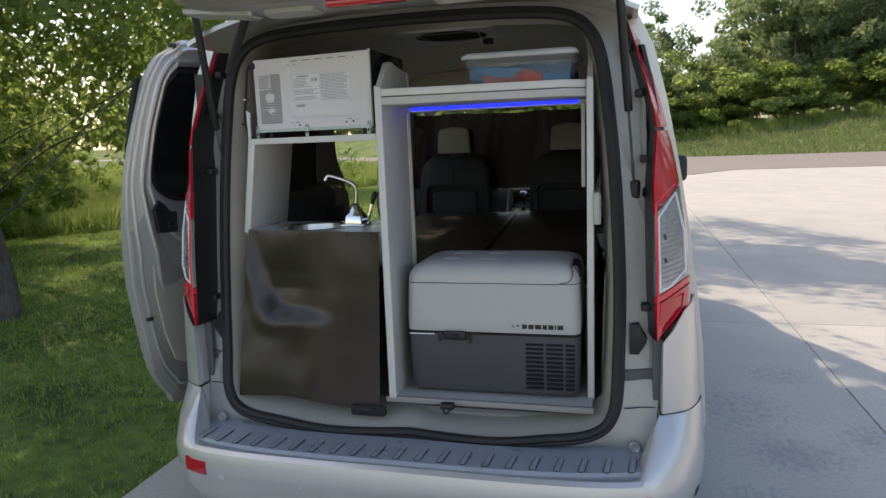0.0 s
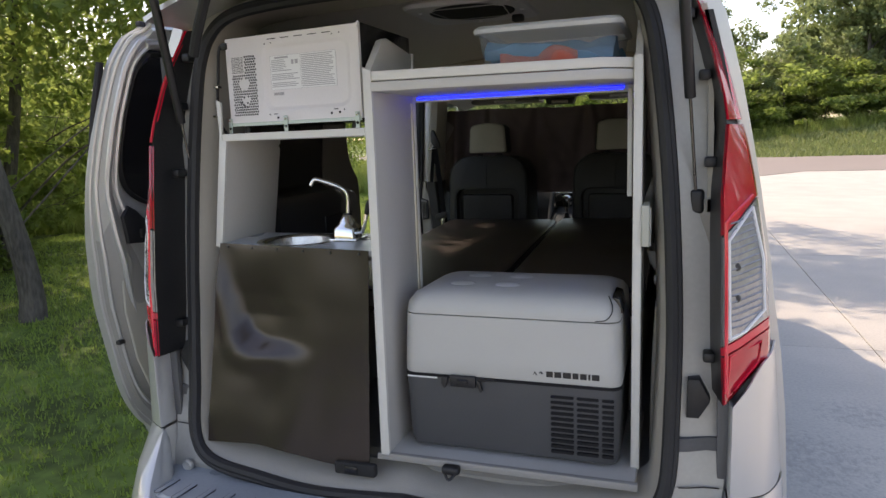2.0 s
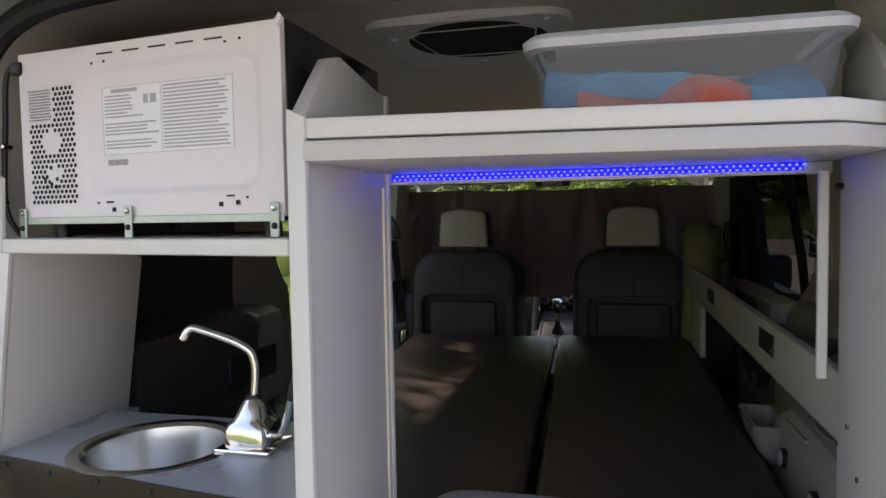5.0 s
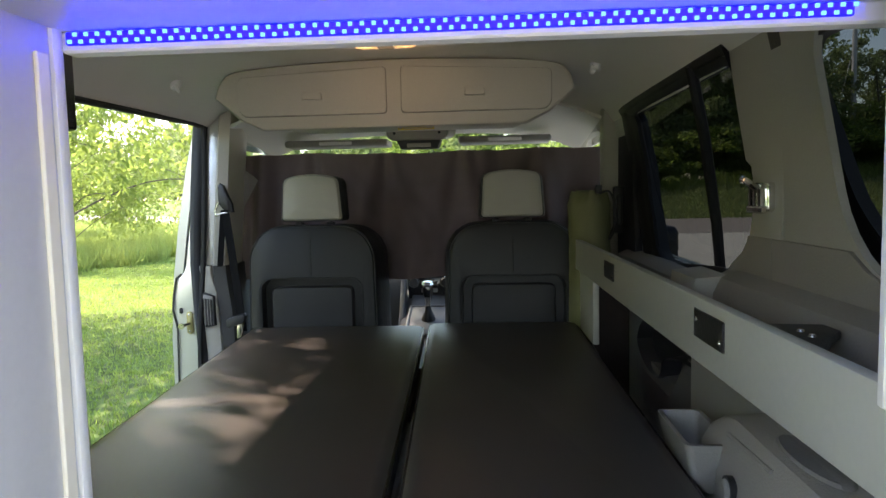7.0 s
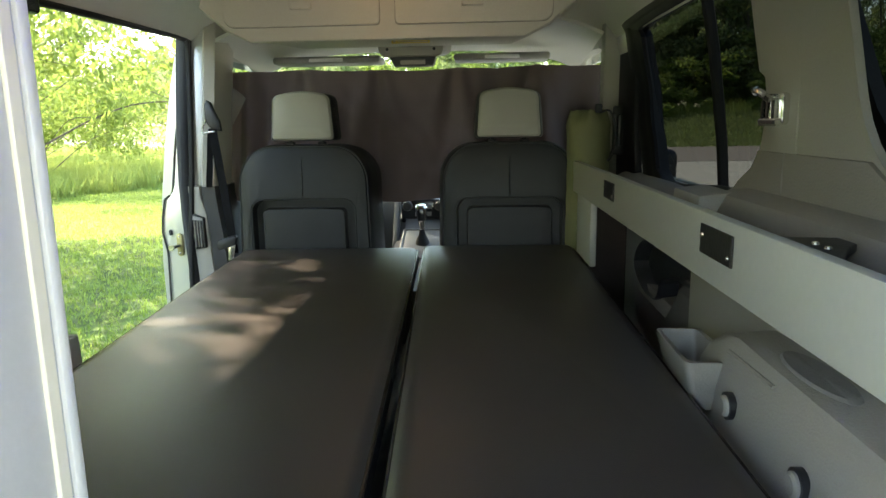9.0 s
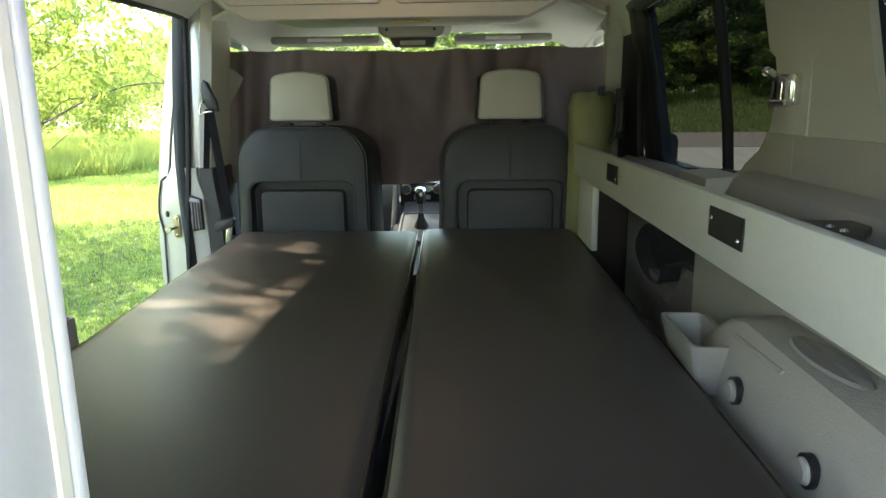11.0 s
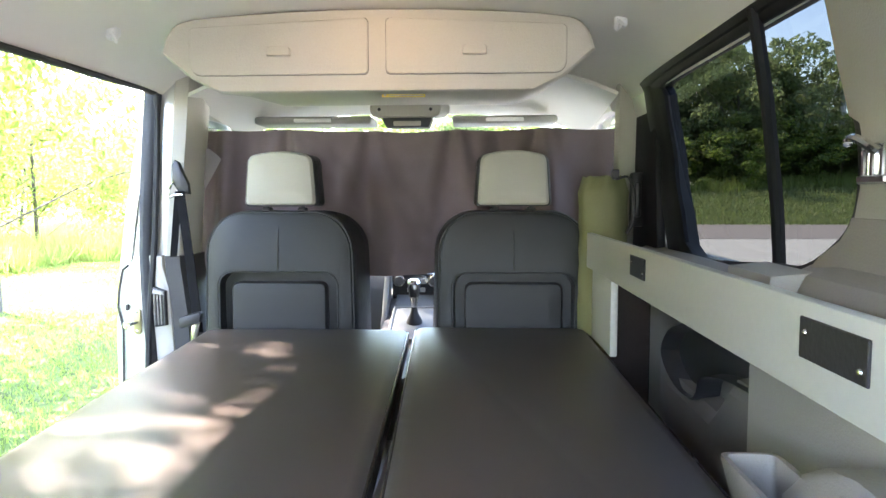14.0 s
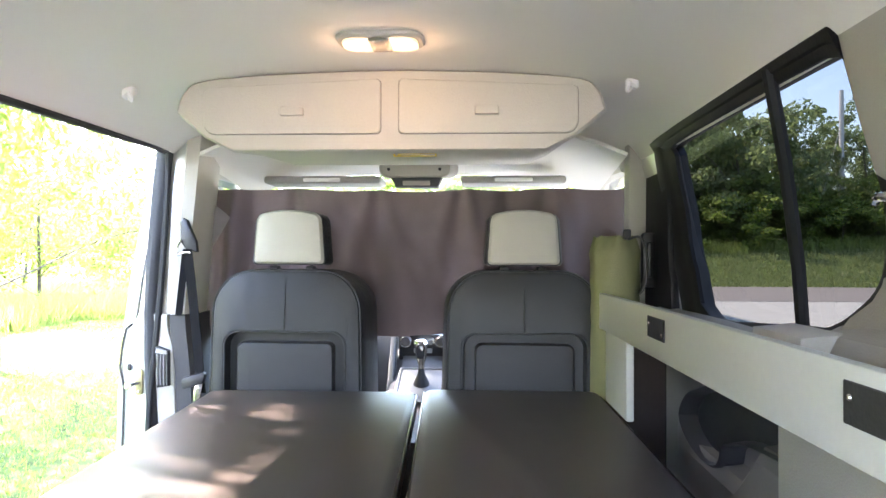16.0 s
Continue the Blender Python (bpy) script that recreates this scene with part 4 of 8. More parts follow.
for i, p in enumerate(PLAN):
    d = (PLAN[min(i + 1, len(PLAN) - 1)] - PLAN[max(i - 1, 0)]).normalized()
    nx, ny = d.y, -d.x
    k = min(1, max(0, (p.x - 0.752) / 0.050))
    k = k * k * (3 - 2 * k)
    low = [(0.003, 0.425), (0.0, 0.40), (-0.018, 0.365), (-0.022, 0.33), (-0.05, 0.27), (-0.11, 0.22), (-0.20, 0.24), (-0.12, 0.44)]
    flat = [(-0.09, 0.476), (-0.045, 0.486), (-0.022, 0.492), (-0.006, 0.482), (0.0, 0.460)]
    flat = [Vector((p.x + nx * o, p.y + ny * o, z)) for o, z in flat]
    q = EDGE[i]
    tall = [Vector((q.x - 0.006, q.y + 0.016, 0.60)), Vector((q.x - 0.002, q.y + 0.006, 0.636)), Vector((q.x, q.y, 0.638)), q.lerp(p, 0.22) + Vector((0, 0, 0.612)), q.lerp(p, 0.72) + Vector((0, 0, 0.545))]
    top = [a.lerp(b, k) for a, b in zip(flat, tall)]
    half.append([tuple(v) for v in top] + [(p.x + nx * o, p.y + ny * o, z + (0.035 * k if j == 0 else 0.0)) for j, (o, z) in enumerate(low)])
loops = [[(-x, y, z) for x, y, z in lp] for lp in half[:0:-1]] + half
rings(bm, loops)
bumper = part("bumper", bm, BUMPER, van, "silver rear bumper")
for s in (-1, 1):
    bm = B()
    plan = [(0.811, 0.075), (0.811, 0.03), (0.811, 0.006), (0.815, 0.0), (0.850, 0.018), (0.880, 0.038), (0.895, 0.052), (0.908, 0.072), (0.926, 0.110), (0.946, 0.19), (0.963, 0.36)]
    loops = []
    for j in range(8):
        lp = []
        for x, y in plan:
            z = 0.643 + (lerp_table([(0.822, 0.870), (0.893, 0.962), (0.95, 0.98)], x) - 0.643) * j / 7
            lp.append((s * (x - (x - 0.811) * 0.17 * (z - 0.643) / 0.3), y, z))
        loops.append(lp)
    rings(bm, loops, False, False)
    thicken(bm, 0.004)
    part("body_corner", bm, BUMPER, van, "silver lower body corner")
    bm = B()
    rings(bm, [[(s * x, 0.075 + (y - 0.075) * u, z) for u in (0.0, 0.3, 0.6, 1.0)] for x, y, z in ((0.797, -0.10, 0.48), (0.799, -0.085, 0.52), (0.802, -0.055, 0.56), (0.806, -0.018, 0.605), (0.809, 0.004, 0.636))], False, False)
    thicken(bm, 0.003)
    part("bumper_cheek", bm, BUMPER, bumper)
    bm = B()
    tube(bm, [(s * (x - 0.002), y + 0.002, 0.6405) for x, y in plan[2:8]], 0.0024, 6)
    part("panel_gap", bm, RUBBER, van)
    bm = B()
    prism(bm, [(s * 0.780, 0.480), (s * 0.800, 0.480), (s * 0.814, 0.64), (s * 0.812, 0.875), (s * 0.785, 0.875), (s * 0.790, 0.62)], "y", 0.066, 0.085, 0.003)
    prism(bm, [(s * 0.700, 0.052), (s * 0.722, 0.058), (s * 0.765, 0.079), (s * 0.802, 0.080), (s * 0.802, 0.10), (s * 0.700, 0.09)], "z", 0.724, 0.757)
    part("jamb_gap", bm, CHANNEL, van, "dark grey channel beside the jamb")
    bm = B()
    tube(bm, [(s * x, y, 0.640) for x, y in ((0.702, 0.034), (0.722, 0.038), (0.760, 0.053), (0.795, 0.055))], 0.0018, 6)
    part("jamb_joint", bm, RUBBER, van)
    bm = B()
    lathe(bm, [(0.009, -0.004), (0.014, -0.007), (0.018, -0.003), (0.018, 0.006), (0.009, 0.004)], (s * 0.734, 0.008, 0.524), 20, "y")
    clip = part("bumper_clip", bm, PAINT_IN, bumper)
    bm = B()
    lathe(bm, [(0.0, -0.002), (0.010, -0.002), (0.010, 0.004), (0.0, 0.004)], (s * 0.734, 0.008, 0.524), 16, "y")
    part("clip_hole", bm, BLACK, clip)
    bm = B()
    prism(bm, [(s * 0.719, 0.905), (s * 0.745, 0.907), (s * 0.770, 0.860), (s * 0.768, 0.848), (s * 0.745, 0.808), (s * 0.717, 0.808)], "y", 0.064, 0.112, 0.004)
    part("pillar_cap", bm, BLACK, van, "black cap on the pillar")
    bm = B()
    rl = []
    for q in range(7):
        x = 0.682 + 0.098 * q / 6
        y = lerp_table([(p.x, p.y) for p in PLAN[:48]], x)
        rl.append([(s * x, y + dy, z) for dy, z in ((0.01, 0.398), (-0.003, 0.402), (-0.006, 0.425), (-0.004, 0.450), (0.01, 0.454))])
    rings(bm, rl)
    part("bumper_reflector", bm, RED_LENS, bumper, "dark red reflector")
for x in (-0.32, 0.21, 0.70, -0.62):
    bm = B()
    lathe(bm, [(0.0, -0.006), (0.010, -0.006), (0.012, -0.003), (0.013, 0.02), (0.0, 0.02)], (x, lerp_table([(p.x, p.y) for p in PLAN[:48]], abs(x)) + 0.004, 0.405), 16, "y")
    part("parking_sensor", bm, BUMPER, bumper)
bm = B()
loops = []
for i in range(33):
    x = -0.80 + 1.6 * i / 32
    k = (abs(x) / 0.80) ** 4
    loops.append([(x, bump_y(x) + 0.012 + 0.02 * k, 0.500), (x, bump_y(x) + 0.018 + 0.02 * k, 0.509), (x, -0.015 + 0.03 * k, 0.512), (x, 0.02 + 0.03 * k, 0.512), (x, 0.02 + 0.03 * k, 0.48), (x, bump_y(x) + 0.02 + 0.02 * k, 0.48)])
rings(bm, loops)
step = part("step_pad", bm, STEP, bumper, "blue-grey moulded step pad")
for i in range(21):
    x = -0.725 + 0.0725 * i
    bm = B()
    lp = [(x + dx + 0.006 * (dy / 0.06), bump_y(x) + 0.066 + dy) for dx, dy in rounded(-0.0085, 0.0085, -0.043, 0.043, 0.0075, 3)]
    rings(bm, [[(px, py, 0.506) for px, py in lp], [(px, py, 0.5130) for px, py in lp], [(px * 0.85 + x * 0.15, py, 0.5138) for px, py in lp]])
    rib = part("step_rib", bm, STEP, step)
    bm = B()
    q = [Vector((x + (px - x) * 1.12, py, 0.512)) for px, py in lp]
    tube(bm, q + [q[0]], 0.0013, 5, False)
    part("rib_groove", bm, RUBBER, rib)

# struts and the raised tailgate
for s in (-1, 1):
    bm = B()
    e = 0.045 if s < 0 else 0.0
    top, low = Vector((s * (0.668 - 0.2 * e), -0.06, 2.08)), Vector((s * (0.730 - 0.4 * e), 0.150, 1.325))
    j = top.lerp(low, 0.68)
    cyl(bm, j, low, 0.0038, None, 10)
    strut = part("gas_strut", bm, ROD, van, "black gas strut with a thin rod")
    bm = B()
    cyl(bm, top, j, 0.0125, None, 14, 0.003)
    part("strut_barrel", bm, BLACK, strut)
    bm = B()
    box(bm, low.x - 0.018, low.x + 0.018, 0.135, 0.175, 1.295, 1.355, 0.01, 3)
    part("strut_mount", bm, BLACK, strut)
bm = B()
sec = [(0.10, 1.965, 0.50), (0.0, 1.925, 0.60), (-0.10, 1.894, 0.636), (-0.16, 1.893, 0.64), (-0.22, 1.90, 0.645), (-0.45, 1.95, 0.65), (-0.80, 2.06, 0.66), (-1.05, 2.16, 0.66), (-1.22, 2.25, 0.60)]
rings(bm, [[(x, y, z + 0.075 * (abs(x) / w) ** 9) for x in [w * (k / 12 - 1) for k in range(25)]] + [(x, y + 0.015, z + 0.10) for x in [w * (1 - k / 12) for k in range(25)]] for y, z, w in sec])
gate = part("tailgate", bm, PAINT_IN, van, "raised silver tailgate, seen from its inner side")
bm = B()
a = rounded(-0.50, 0.50, -1.10, -0.26, 0.10, 6)
rings(bm, [[(x, y, lerp_table([(-1.22, 2.25), (-1.05, 2.16), (-0.80, 2.06), (-0.45, 1.95), (-0.22, 1.905)], y) + d) for x, y in a] for d in (0.01, -0.012)])
part("gate_lining", bm, TRIM_GREY, gate)
bm = B()
box(bm, -0.11, 0.12, -0.245, -0.215, 1.880, 1.908, 0.005)
part("high_brake_light", bm, RED_LENS, gate)
for x0, x1 in ((-0.60, -0.36), (-0.33, -0.16), (0.18, 0.34), (0.37, 0.60)):
    bm = B()
    rings(bm, [[(x, y, 1.900 + d + 0.05 * (abs(x) / 0.64) ** 9 + max(0, -y - 0.22) * 0.2) for x, y in rounded(x0 + g, x1 - g, -0.205 + g, -0.125 - g, 0.02, 4)] for d, g in ((0.0, 0.0), (-0.014, 0.0), (-0.018, 0.006), (-0.006, 0.014))])
    part("gate_rib", bm, PAINT_IN, gate)
bm = B()
tube(bm, smooth_path([(-0.43, -0.03, 2.01), (-0.455, -0.01, 1.968), (-0.490, 0.0, 1.93), (-0.525, 0.01, 1.873), (-0.572, 0.03, 1.80), (-0.60, 0.045, 1.75)], 5), 0.0145, 10)
part("wiring_boot", bm, RUBBER, gate, "black rubber wiring boot")


# ---- the open sliding door, run back along the flank ----
def door_x(z):
    """The inner face of the slid-back door."""
    return -(half_w(z) + lerp_table([(0.4, 0.27), (0.82, 0.235), (1.12, 0.205), (1.36, 0.250), (1.60, 0.238), (1.88, 0.222)], z))


slide = thing("sliding_door", "open silver sliding side door slid back along the van, with a dark window", "car door", (-1.0, 0.75, 0.30))
edge = [(1.18, 0.36), (0.52, 0.36), (0.42, 0.42), (0.335, 0.56), (0.27, 0.80), (0.225, 1.0), (0.195, 1.22), (0.188, 1.40), (0.200, 1.60), (0.228, 1.80), (0.275, 1.885), (0.38, 1.922), (1.20, 1.922), (1.22, 1.2)]
win = [(1.08, 1.28), (0.60, 1.28), (0.42, 1.29), (0.33, 1.32), (0.275, 1.37), (0.248, 1.43), (0.240, 1.50), (0.243, 1.60), (0.252, 1.69), (0.265, 1.76), (0.298, 1.808), (0.37, 1.825), (1.08, 1.825), (1.10, 1.5)]
bm = B()


def smooth_loop(lp):
    q = [Vector((y, z, 0)) for y, z in lp]
    k = len(q)
    out = []
    for i in range(k):
        a, b, c, d = q[i - 1], q[i], q[(i + 1) % k], q[(i + 2) % k]
        for j in range(4):
            t = j / 4
            v = 0.5 * (2 * b + (c - a) * t + (2 * a - 5 * b + 4 * c - d) * t * t + (3 * b - a - 3 * c + d) * t ** 3)
            out.append((v.x, v.y))
    return out


edge, win = smooth_loop(edge), smooth_loop(win)


def inward(k, f):
    """A loop between the rim (k = 0) and the window (k = 1), a share f of the thickness out from the inner face."""
    out = []
    for e, w in zip(edge, win):
        y, z = e[0] * (1 - k) + w[0] * k, e[1] * (1 - k) + w[1] * k
        out.append((door_x(z) * (1 - f) - (half_w(z) + lerp_table([(0.4, 0.40), (0.82, 0.372), (1.3, 0.335), (1.88, 0.302)], z)) * f, y, z))
    return out


i_in = inward(1.0, 0.0)
rings(bm, [inward(1.0, 0.9), inward(0.02, 1.0), inward(0.0, 0.93), inward(0.0, 0.74), inward(0.08, 0.66), inward(0.06, 0.48), inward(0.14, 0.42), inward(0.26, 0.20), inward(0.36, 0.05), inward(0.50, 0.02), inward(0.66, 0.05), inward(0.82, -0.08), inward(0.94, -0.06), inward(1.0, 0.08), inward(1.0, 0.9)], True, False)
for i, f in enumerate(bm.faces):
    if 4 <= i // len(edge) <= 9 and edge[i % len(edge)][1] < 1.12 and edge[i % len(edge)][0] < 0.8:
        f.material_index = 1
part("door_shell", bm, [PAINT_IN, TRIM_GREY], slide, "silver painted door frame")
# contour beads in brighter paint, the frame's highlight lines put into colour
for k, f, r in ((0.03, 0.74, 0.005), (0.10, 0.46, 0.007), (0.34, 0.06, 0.009), (0.80, -0.05, 0.008)):
    bm = B()
    bead = inward(k, f)
    tube(bm, bead + bead[:1], r, 6, False)
    part("pressed_bead", bm, PAINT, slide)
bm = B()
vs = [bm.verts.new((x - 0.020, y, z)) for x, y, z in i_in]
bm.faces.new(vs)
thicken(bm, 0.005)
part("door_window", bm, BLACK_GLOSS, slide, "dark tinted window")
bm = B()
rings(bm, [[(door_x(z) - 0.015, y, z) for y, z in win], [(door_x(z) + 0.004, y * 0.97 + 0.03 * 0.7, z * 0.97 + 0.03 * 1.5) for y, z in win], [(door_x(z) - 0.018, y * 0.93 + 0.07 * 0.7, z * 0.93 + 0.07 * 1.5) for y, z in win]], True, False)
thicken(bm, 0.004)
part("window_seal", bm, RUBBER, slide)
bm = B()
tube(bm, [(-(half_w(z) + 0.322), 0.204 + 0.03 * max(0, z - 1.5), z) for z in (1.32, 1.40, 1.60, 1.78)], 0.012, 8)
part("edge_seal", bm, RUBBER, slide)
bm = B()
prism(bm, [(0.235, 1.27), (0.265, 1.305), (0.30, 1.285), (0.33, 1.255), (0.37, 1.25), (0.365, 1.165), (0.25, 1.175)], "x", -1.115, -1.098, 0.004)
box(bm, -1.10, -1.088, 0.30, 0.35, 1.19, 1.22, 0.004)
part("door_latch", bm, BLACK, slide, "black door latch")
bm = B()
prism(bm, [(0.245, 0.93), (0.275, 0.75), (0.325, 0.62), (0.60, 0.48), (1.12, 0.48), (1.12, 1.16), (0.29, 1.155), (0.25, 1.12)], "x", door_x(0.8) - 0.0, door_x(0.8) + 0.012, 0.006)
part("door_lining", bm, TRIM, slide)
bm = B()
for y, z in ((0.262, 1.895), (0.270, 0.81), (0.27, 1.04)):
    box(bm, door_x(z) - 0.065, door_x(z) - 0.045, y - 0.016, y + 0.012, z - 0.008, z + 0.008, 0.003, 1)
part("door_plug", bm, BLACK, slide)


# ---- inside: lining ----
bm = B()


def liner(x):
    if x > 0:
        return lerp_table([(0.0, 1.895), (0.30, 1.888), (0.48, 1.868), (0.60, 1.848), (0.68, 1.816), (0.735, 1.776), (0.77, 1.72)], x)
    return lerp_table([(0.0, 1.895), (0.30, 1.888), (0.48, 1.868), (0.60, 1.850), (0.68, 1.822), (0.74, 1.786), (0.77, 1.752)], -x)


sheet(bm, lambda u, v: (0.765 * (2 * u - 1), 0.20 + 2.68 * v, liner(0.765 * (2 * u - 1)) + 0.035 * (1 - (2 * u - 1) ** 2) * min(1, max(0, (0.52 - v) / 0.2)) - max(0, v - 0.93) * 0.6), 32, 20)
thicken(bm, -0.008)
struct("ceiling", bm, HEADLINER, "beige cloth headliner of the van", "headliner", 1.0)


def hole_trim(s, y0, y1, z0, z1, hole, name, material, parent, x_at, t=0.012, n=6, label="", lean=0.0):
    """A lining plate on a flank with a rounded hole in it."""
    inner = rounded(*hole, n=n)
    k = len(inner)
    outer = []
    cs = [(y0, z0), (y1, z0), (y1, z1), (y0, z1)]
    cy, cz = (hole[0] + hole[1]) / 2, (hole[2] + hole[3]) / 2
    for (py, pz) in inner:
        dy, dz = py - cy, pz - cz
        f = min(((y1 if dy > 0 else y0) - cy) / dy if abs(dy) > 1e-6 else 1e9, ((z1 if dz > 0 else z0) - cz) / dz if abs(dz) > 1e-6 else 1e9)
        outer.append((cy + dy * f, cz + dz * f))
    for cyy, czz in cs:
        i = min(range(k), key=lambda j: (outer[j][0] - cyy) ** 2 + (outer[j][1] - czz) ** 2)
        outer[i] = (cyy, czz)
    inner = [(y + lean * (z - 1.54) * min(1, max(0, (y - 0.4) / 0.3)), z) for y, z in inner]
    bm = B()
    holed(bm, outer, inner, lambda p, d: (s * (x_at(p[1]) - d), p[0], p[1]), t)
    return part(name, bm, material, parent, label, 0.5)


def wall_x(z):
    return lerp_table([(0.55, 0.80), (1.20, 0.80), (1.30, 0.766), (1.60, 0.764), (1.70, 0.760), (1.78, 0.742)], z)


lining = thing("side_lining", "beige moulded plastic side lining of the van's cargo bay", "side lining", (0.75, 0.6, 0.6), kind="structure")
hole_trim(1, 0.14, 0.95, 1.30, 1.78, (0.19, 0.805, 1.36, 1.72, [0.09, 0.12, 0.06, 0.05]), "quarter_panel", TRIM, lining, wall_x, lean=0.35)
hole_trim(1, 0.14, 1.0, 1.30, 1.765, (0.27, 0.86, 1.375, 1.70, [0.09, 0.12, 0.06, 0.05]), "window_surround", BLACK, lining, lambda z: half_w(z) - 0.030, 0.02, lean=0.3)
bm = B()
prism(bm, [(0.948, 1.30), (1.22, 1.295), (1.164, 1.338), (1.108, 1.366), (1.084, 1.39), (1.072, 1.437), (1.072, 1.50), (1.080, 1.522), (1.106, 1.534), (1.142, 1.61), (1.184, 1.707), (1.215, 1.79), (0.948, 1.79)], "x", 0.750, 0.80, 0.003)
part("pillar_cover", bm, TRIM, lining)
bm = B()
prism(bm, [(0.20, 1.30), (1.22, 1.295), (1.164, 1.338), (1.108, 1.366), (1.086, 1.388), (1.082, 1.398), (0.740, 1.398), (0.694, 1.374), (0.645, 1.358), (0.20, 1.352)], "x", 0.7468, 0.756, 0.0015)
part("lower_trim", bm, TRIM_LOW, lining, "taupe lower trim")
# rounded shoulder under the windows
bm = B()
prof = [(0.80, 1.335), (0.745, 1.330), (0.715, 1.315), (0.700, 1.285), (0.700, 1.25), (0.715, 1.215), (0.735, 1.20), (0.80, 1.20)]
loops = []
for y in (0.14, 0.3, 0.6, 0.9, 1.10, 1.20, 1.26, 1.30):
    k = max(0, (y - 1.10) / 0.2)
    loops.append([(min(0.82, x + 0.06 * k * k), y, z - 0.02 * k * k) for x, z in prof])
rings(bm, loops)
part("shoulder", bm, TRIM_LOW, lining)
# flat panel between shoulder and arch
bm = B()
prism(bm, [(0.21, 0.575), (1.335, 0.575), (1.335, 1.215), (0.21, 1.215)], "x", 0.722, 0.75, 0.005)
part("flat_panel", bm, TRIM, lining)
# wheel arch moulding
bm = B()
prof = [(0.75, 1.135), (0.70, 1.13), (0.665, 1.115), (0.645, 1.08), (0.636, 1.03), (0.630, 0.90), (0.625, 0.60), (0.75, 0.60)]
loops = []
for y in (0.26, 0.35, 0.55, 0.78, 0.90, 0.98, 1.03, 1.07, 1.10):
    k = max(0, (y - 0.84) / 0.26)
    loops.append([(x + 0.035 * k * k, y, min(z, 1.135 - 0.13 * k * k) if z > 0.8 else z) for x, z in prof])
rings(bm, loops)
part("arch_moulding", bm, TRIM, lining)


# ---- bed ----
def cushion(pts, z0, z1, label):
    """A flat cushion on a plan of four corners, with rounded rims and piping."""
    cx, cy = sum(x for x, y in pts) / 4, sum(y for x, y in pts) / 4
    t = thing("bed_cushion", label, "mattress", (cx, cy, z0), "bed cushions")

    def ring(d, z, r):
        q = [(x + (d if x < cx else -d), y + (d if y < cy else -d)) for x, y in pts]
        out = []
        for i in range(4):
            p, a_, b_ = Vector(q[i]), Vector(q[i - 1]), Vector(q[(i + 1) % 4])
            u, w = (a_ - p).normalized() * r, (b_ - p).normalized() * r
            for k in range(5):
                s_ = k / 4
                out.append((*(p + u * (1 - s_) ** 2 + w * s_ ** 2), z))
        return out

    bm = B()
    rings(bm, [ring(0.004, z0, 0.03), ring(0.0, z0 + 0.01, 0.03), ring(0.0, z1 - 0.022, 0.03), ring(0.003, z1 - 0.010, 0.03), ring(0.011, z1 - 0.003, 0.03), ring(0.024, z1, 0.03)])
    part("cover", bm, BEDVINYL, t)
    bm = B()
    pp = [Vector(q) for q in ring(0.001, z1 - 0.012, 0.03)]
    tube(bm, pp + [pp[0]], 0.0035, 6, False)
    part("piping", bm, VINYL, t)
    bm = B()
    rings(bm, [ring(0.01, z0 - 0.02, 0.01), ring(0.01, z0 - 0.001, 0.01)])
    part("base_board", bm, VINYL, t)
    return t


cushion([(-0.458, 0.40), (0.124, 0.40), (0.048, 2.215), (-0.578, 2.205)], 0.955, 1.022, "dark brown vinyl bed cushion, sunlit in patches")
cushion([(0.148, 0.50), (0.600, 0.50), (0.588, 2.235), (0.066, 2.235)], 0.955, 1.026, "dark brown vinyl bed cushion beside the board rail")
bedbase = thing("bed", "boarded base that carries the bed cushions", "bed", (0, 1.3, 0.575))
for x in (-0.43, 0.09, 0.56):
    bm = B()
    box(bm, x - 0.009, x + 0.009, 0.52, 2.15, 0.575, 0.934, 0.002, 1)
    part("side_board", bm, LAMINATE, bedbase)

# ---- board rail ----
def skew(bm):
    """The rail runs slightly out of line with the van."""
    for v in bm.verts:
        v.co.x += 0.018 - 0.0105 * v.co.y


rail = thing("board_rail", "long cream board rail with two black plates along the bed", "rail", (0.60, 1.2, 1.02))
bm = B()
box(bm, 0.588, 0.607, 0.12, 2.235, 1.216, 1.318, 0.003, 2)
skew(bm)
part("rail_board", bm, RAIL_WHITE, rail)
bm = B()
box(bm, 0.592, 0.611, 1.865, 2.115, 1.021, 1.216, 0.003, 2)
skew(bm)
part("leg_board", bm, RAIL_WHITE, rail)
for y0, y1 in ((0.762, 0.887), (1.522, 1.640)):
    bm = B()
    box(bm, 0.5845, 0.588, y0, y1, 1.257, 1.301, 0.001, 1)
    skew(bm)
    pl = part("plate", bm, BLACK, rail, "flat black cover plate")
    for y in (y0 + 0.012, y1 - 0.012):
        bm = B()
        lathe(bm, [(0.0, -0.0025), (0.003, -0.002), (0.004, 0.0), (0.0, 0.0005)], (0.5845, y, 1.277 + (0.008 if y > (y0 + y1) / 2 else -0.008)), 10, "x")
        skew(bm)
        part("screw", bm, STEEL, pl)

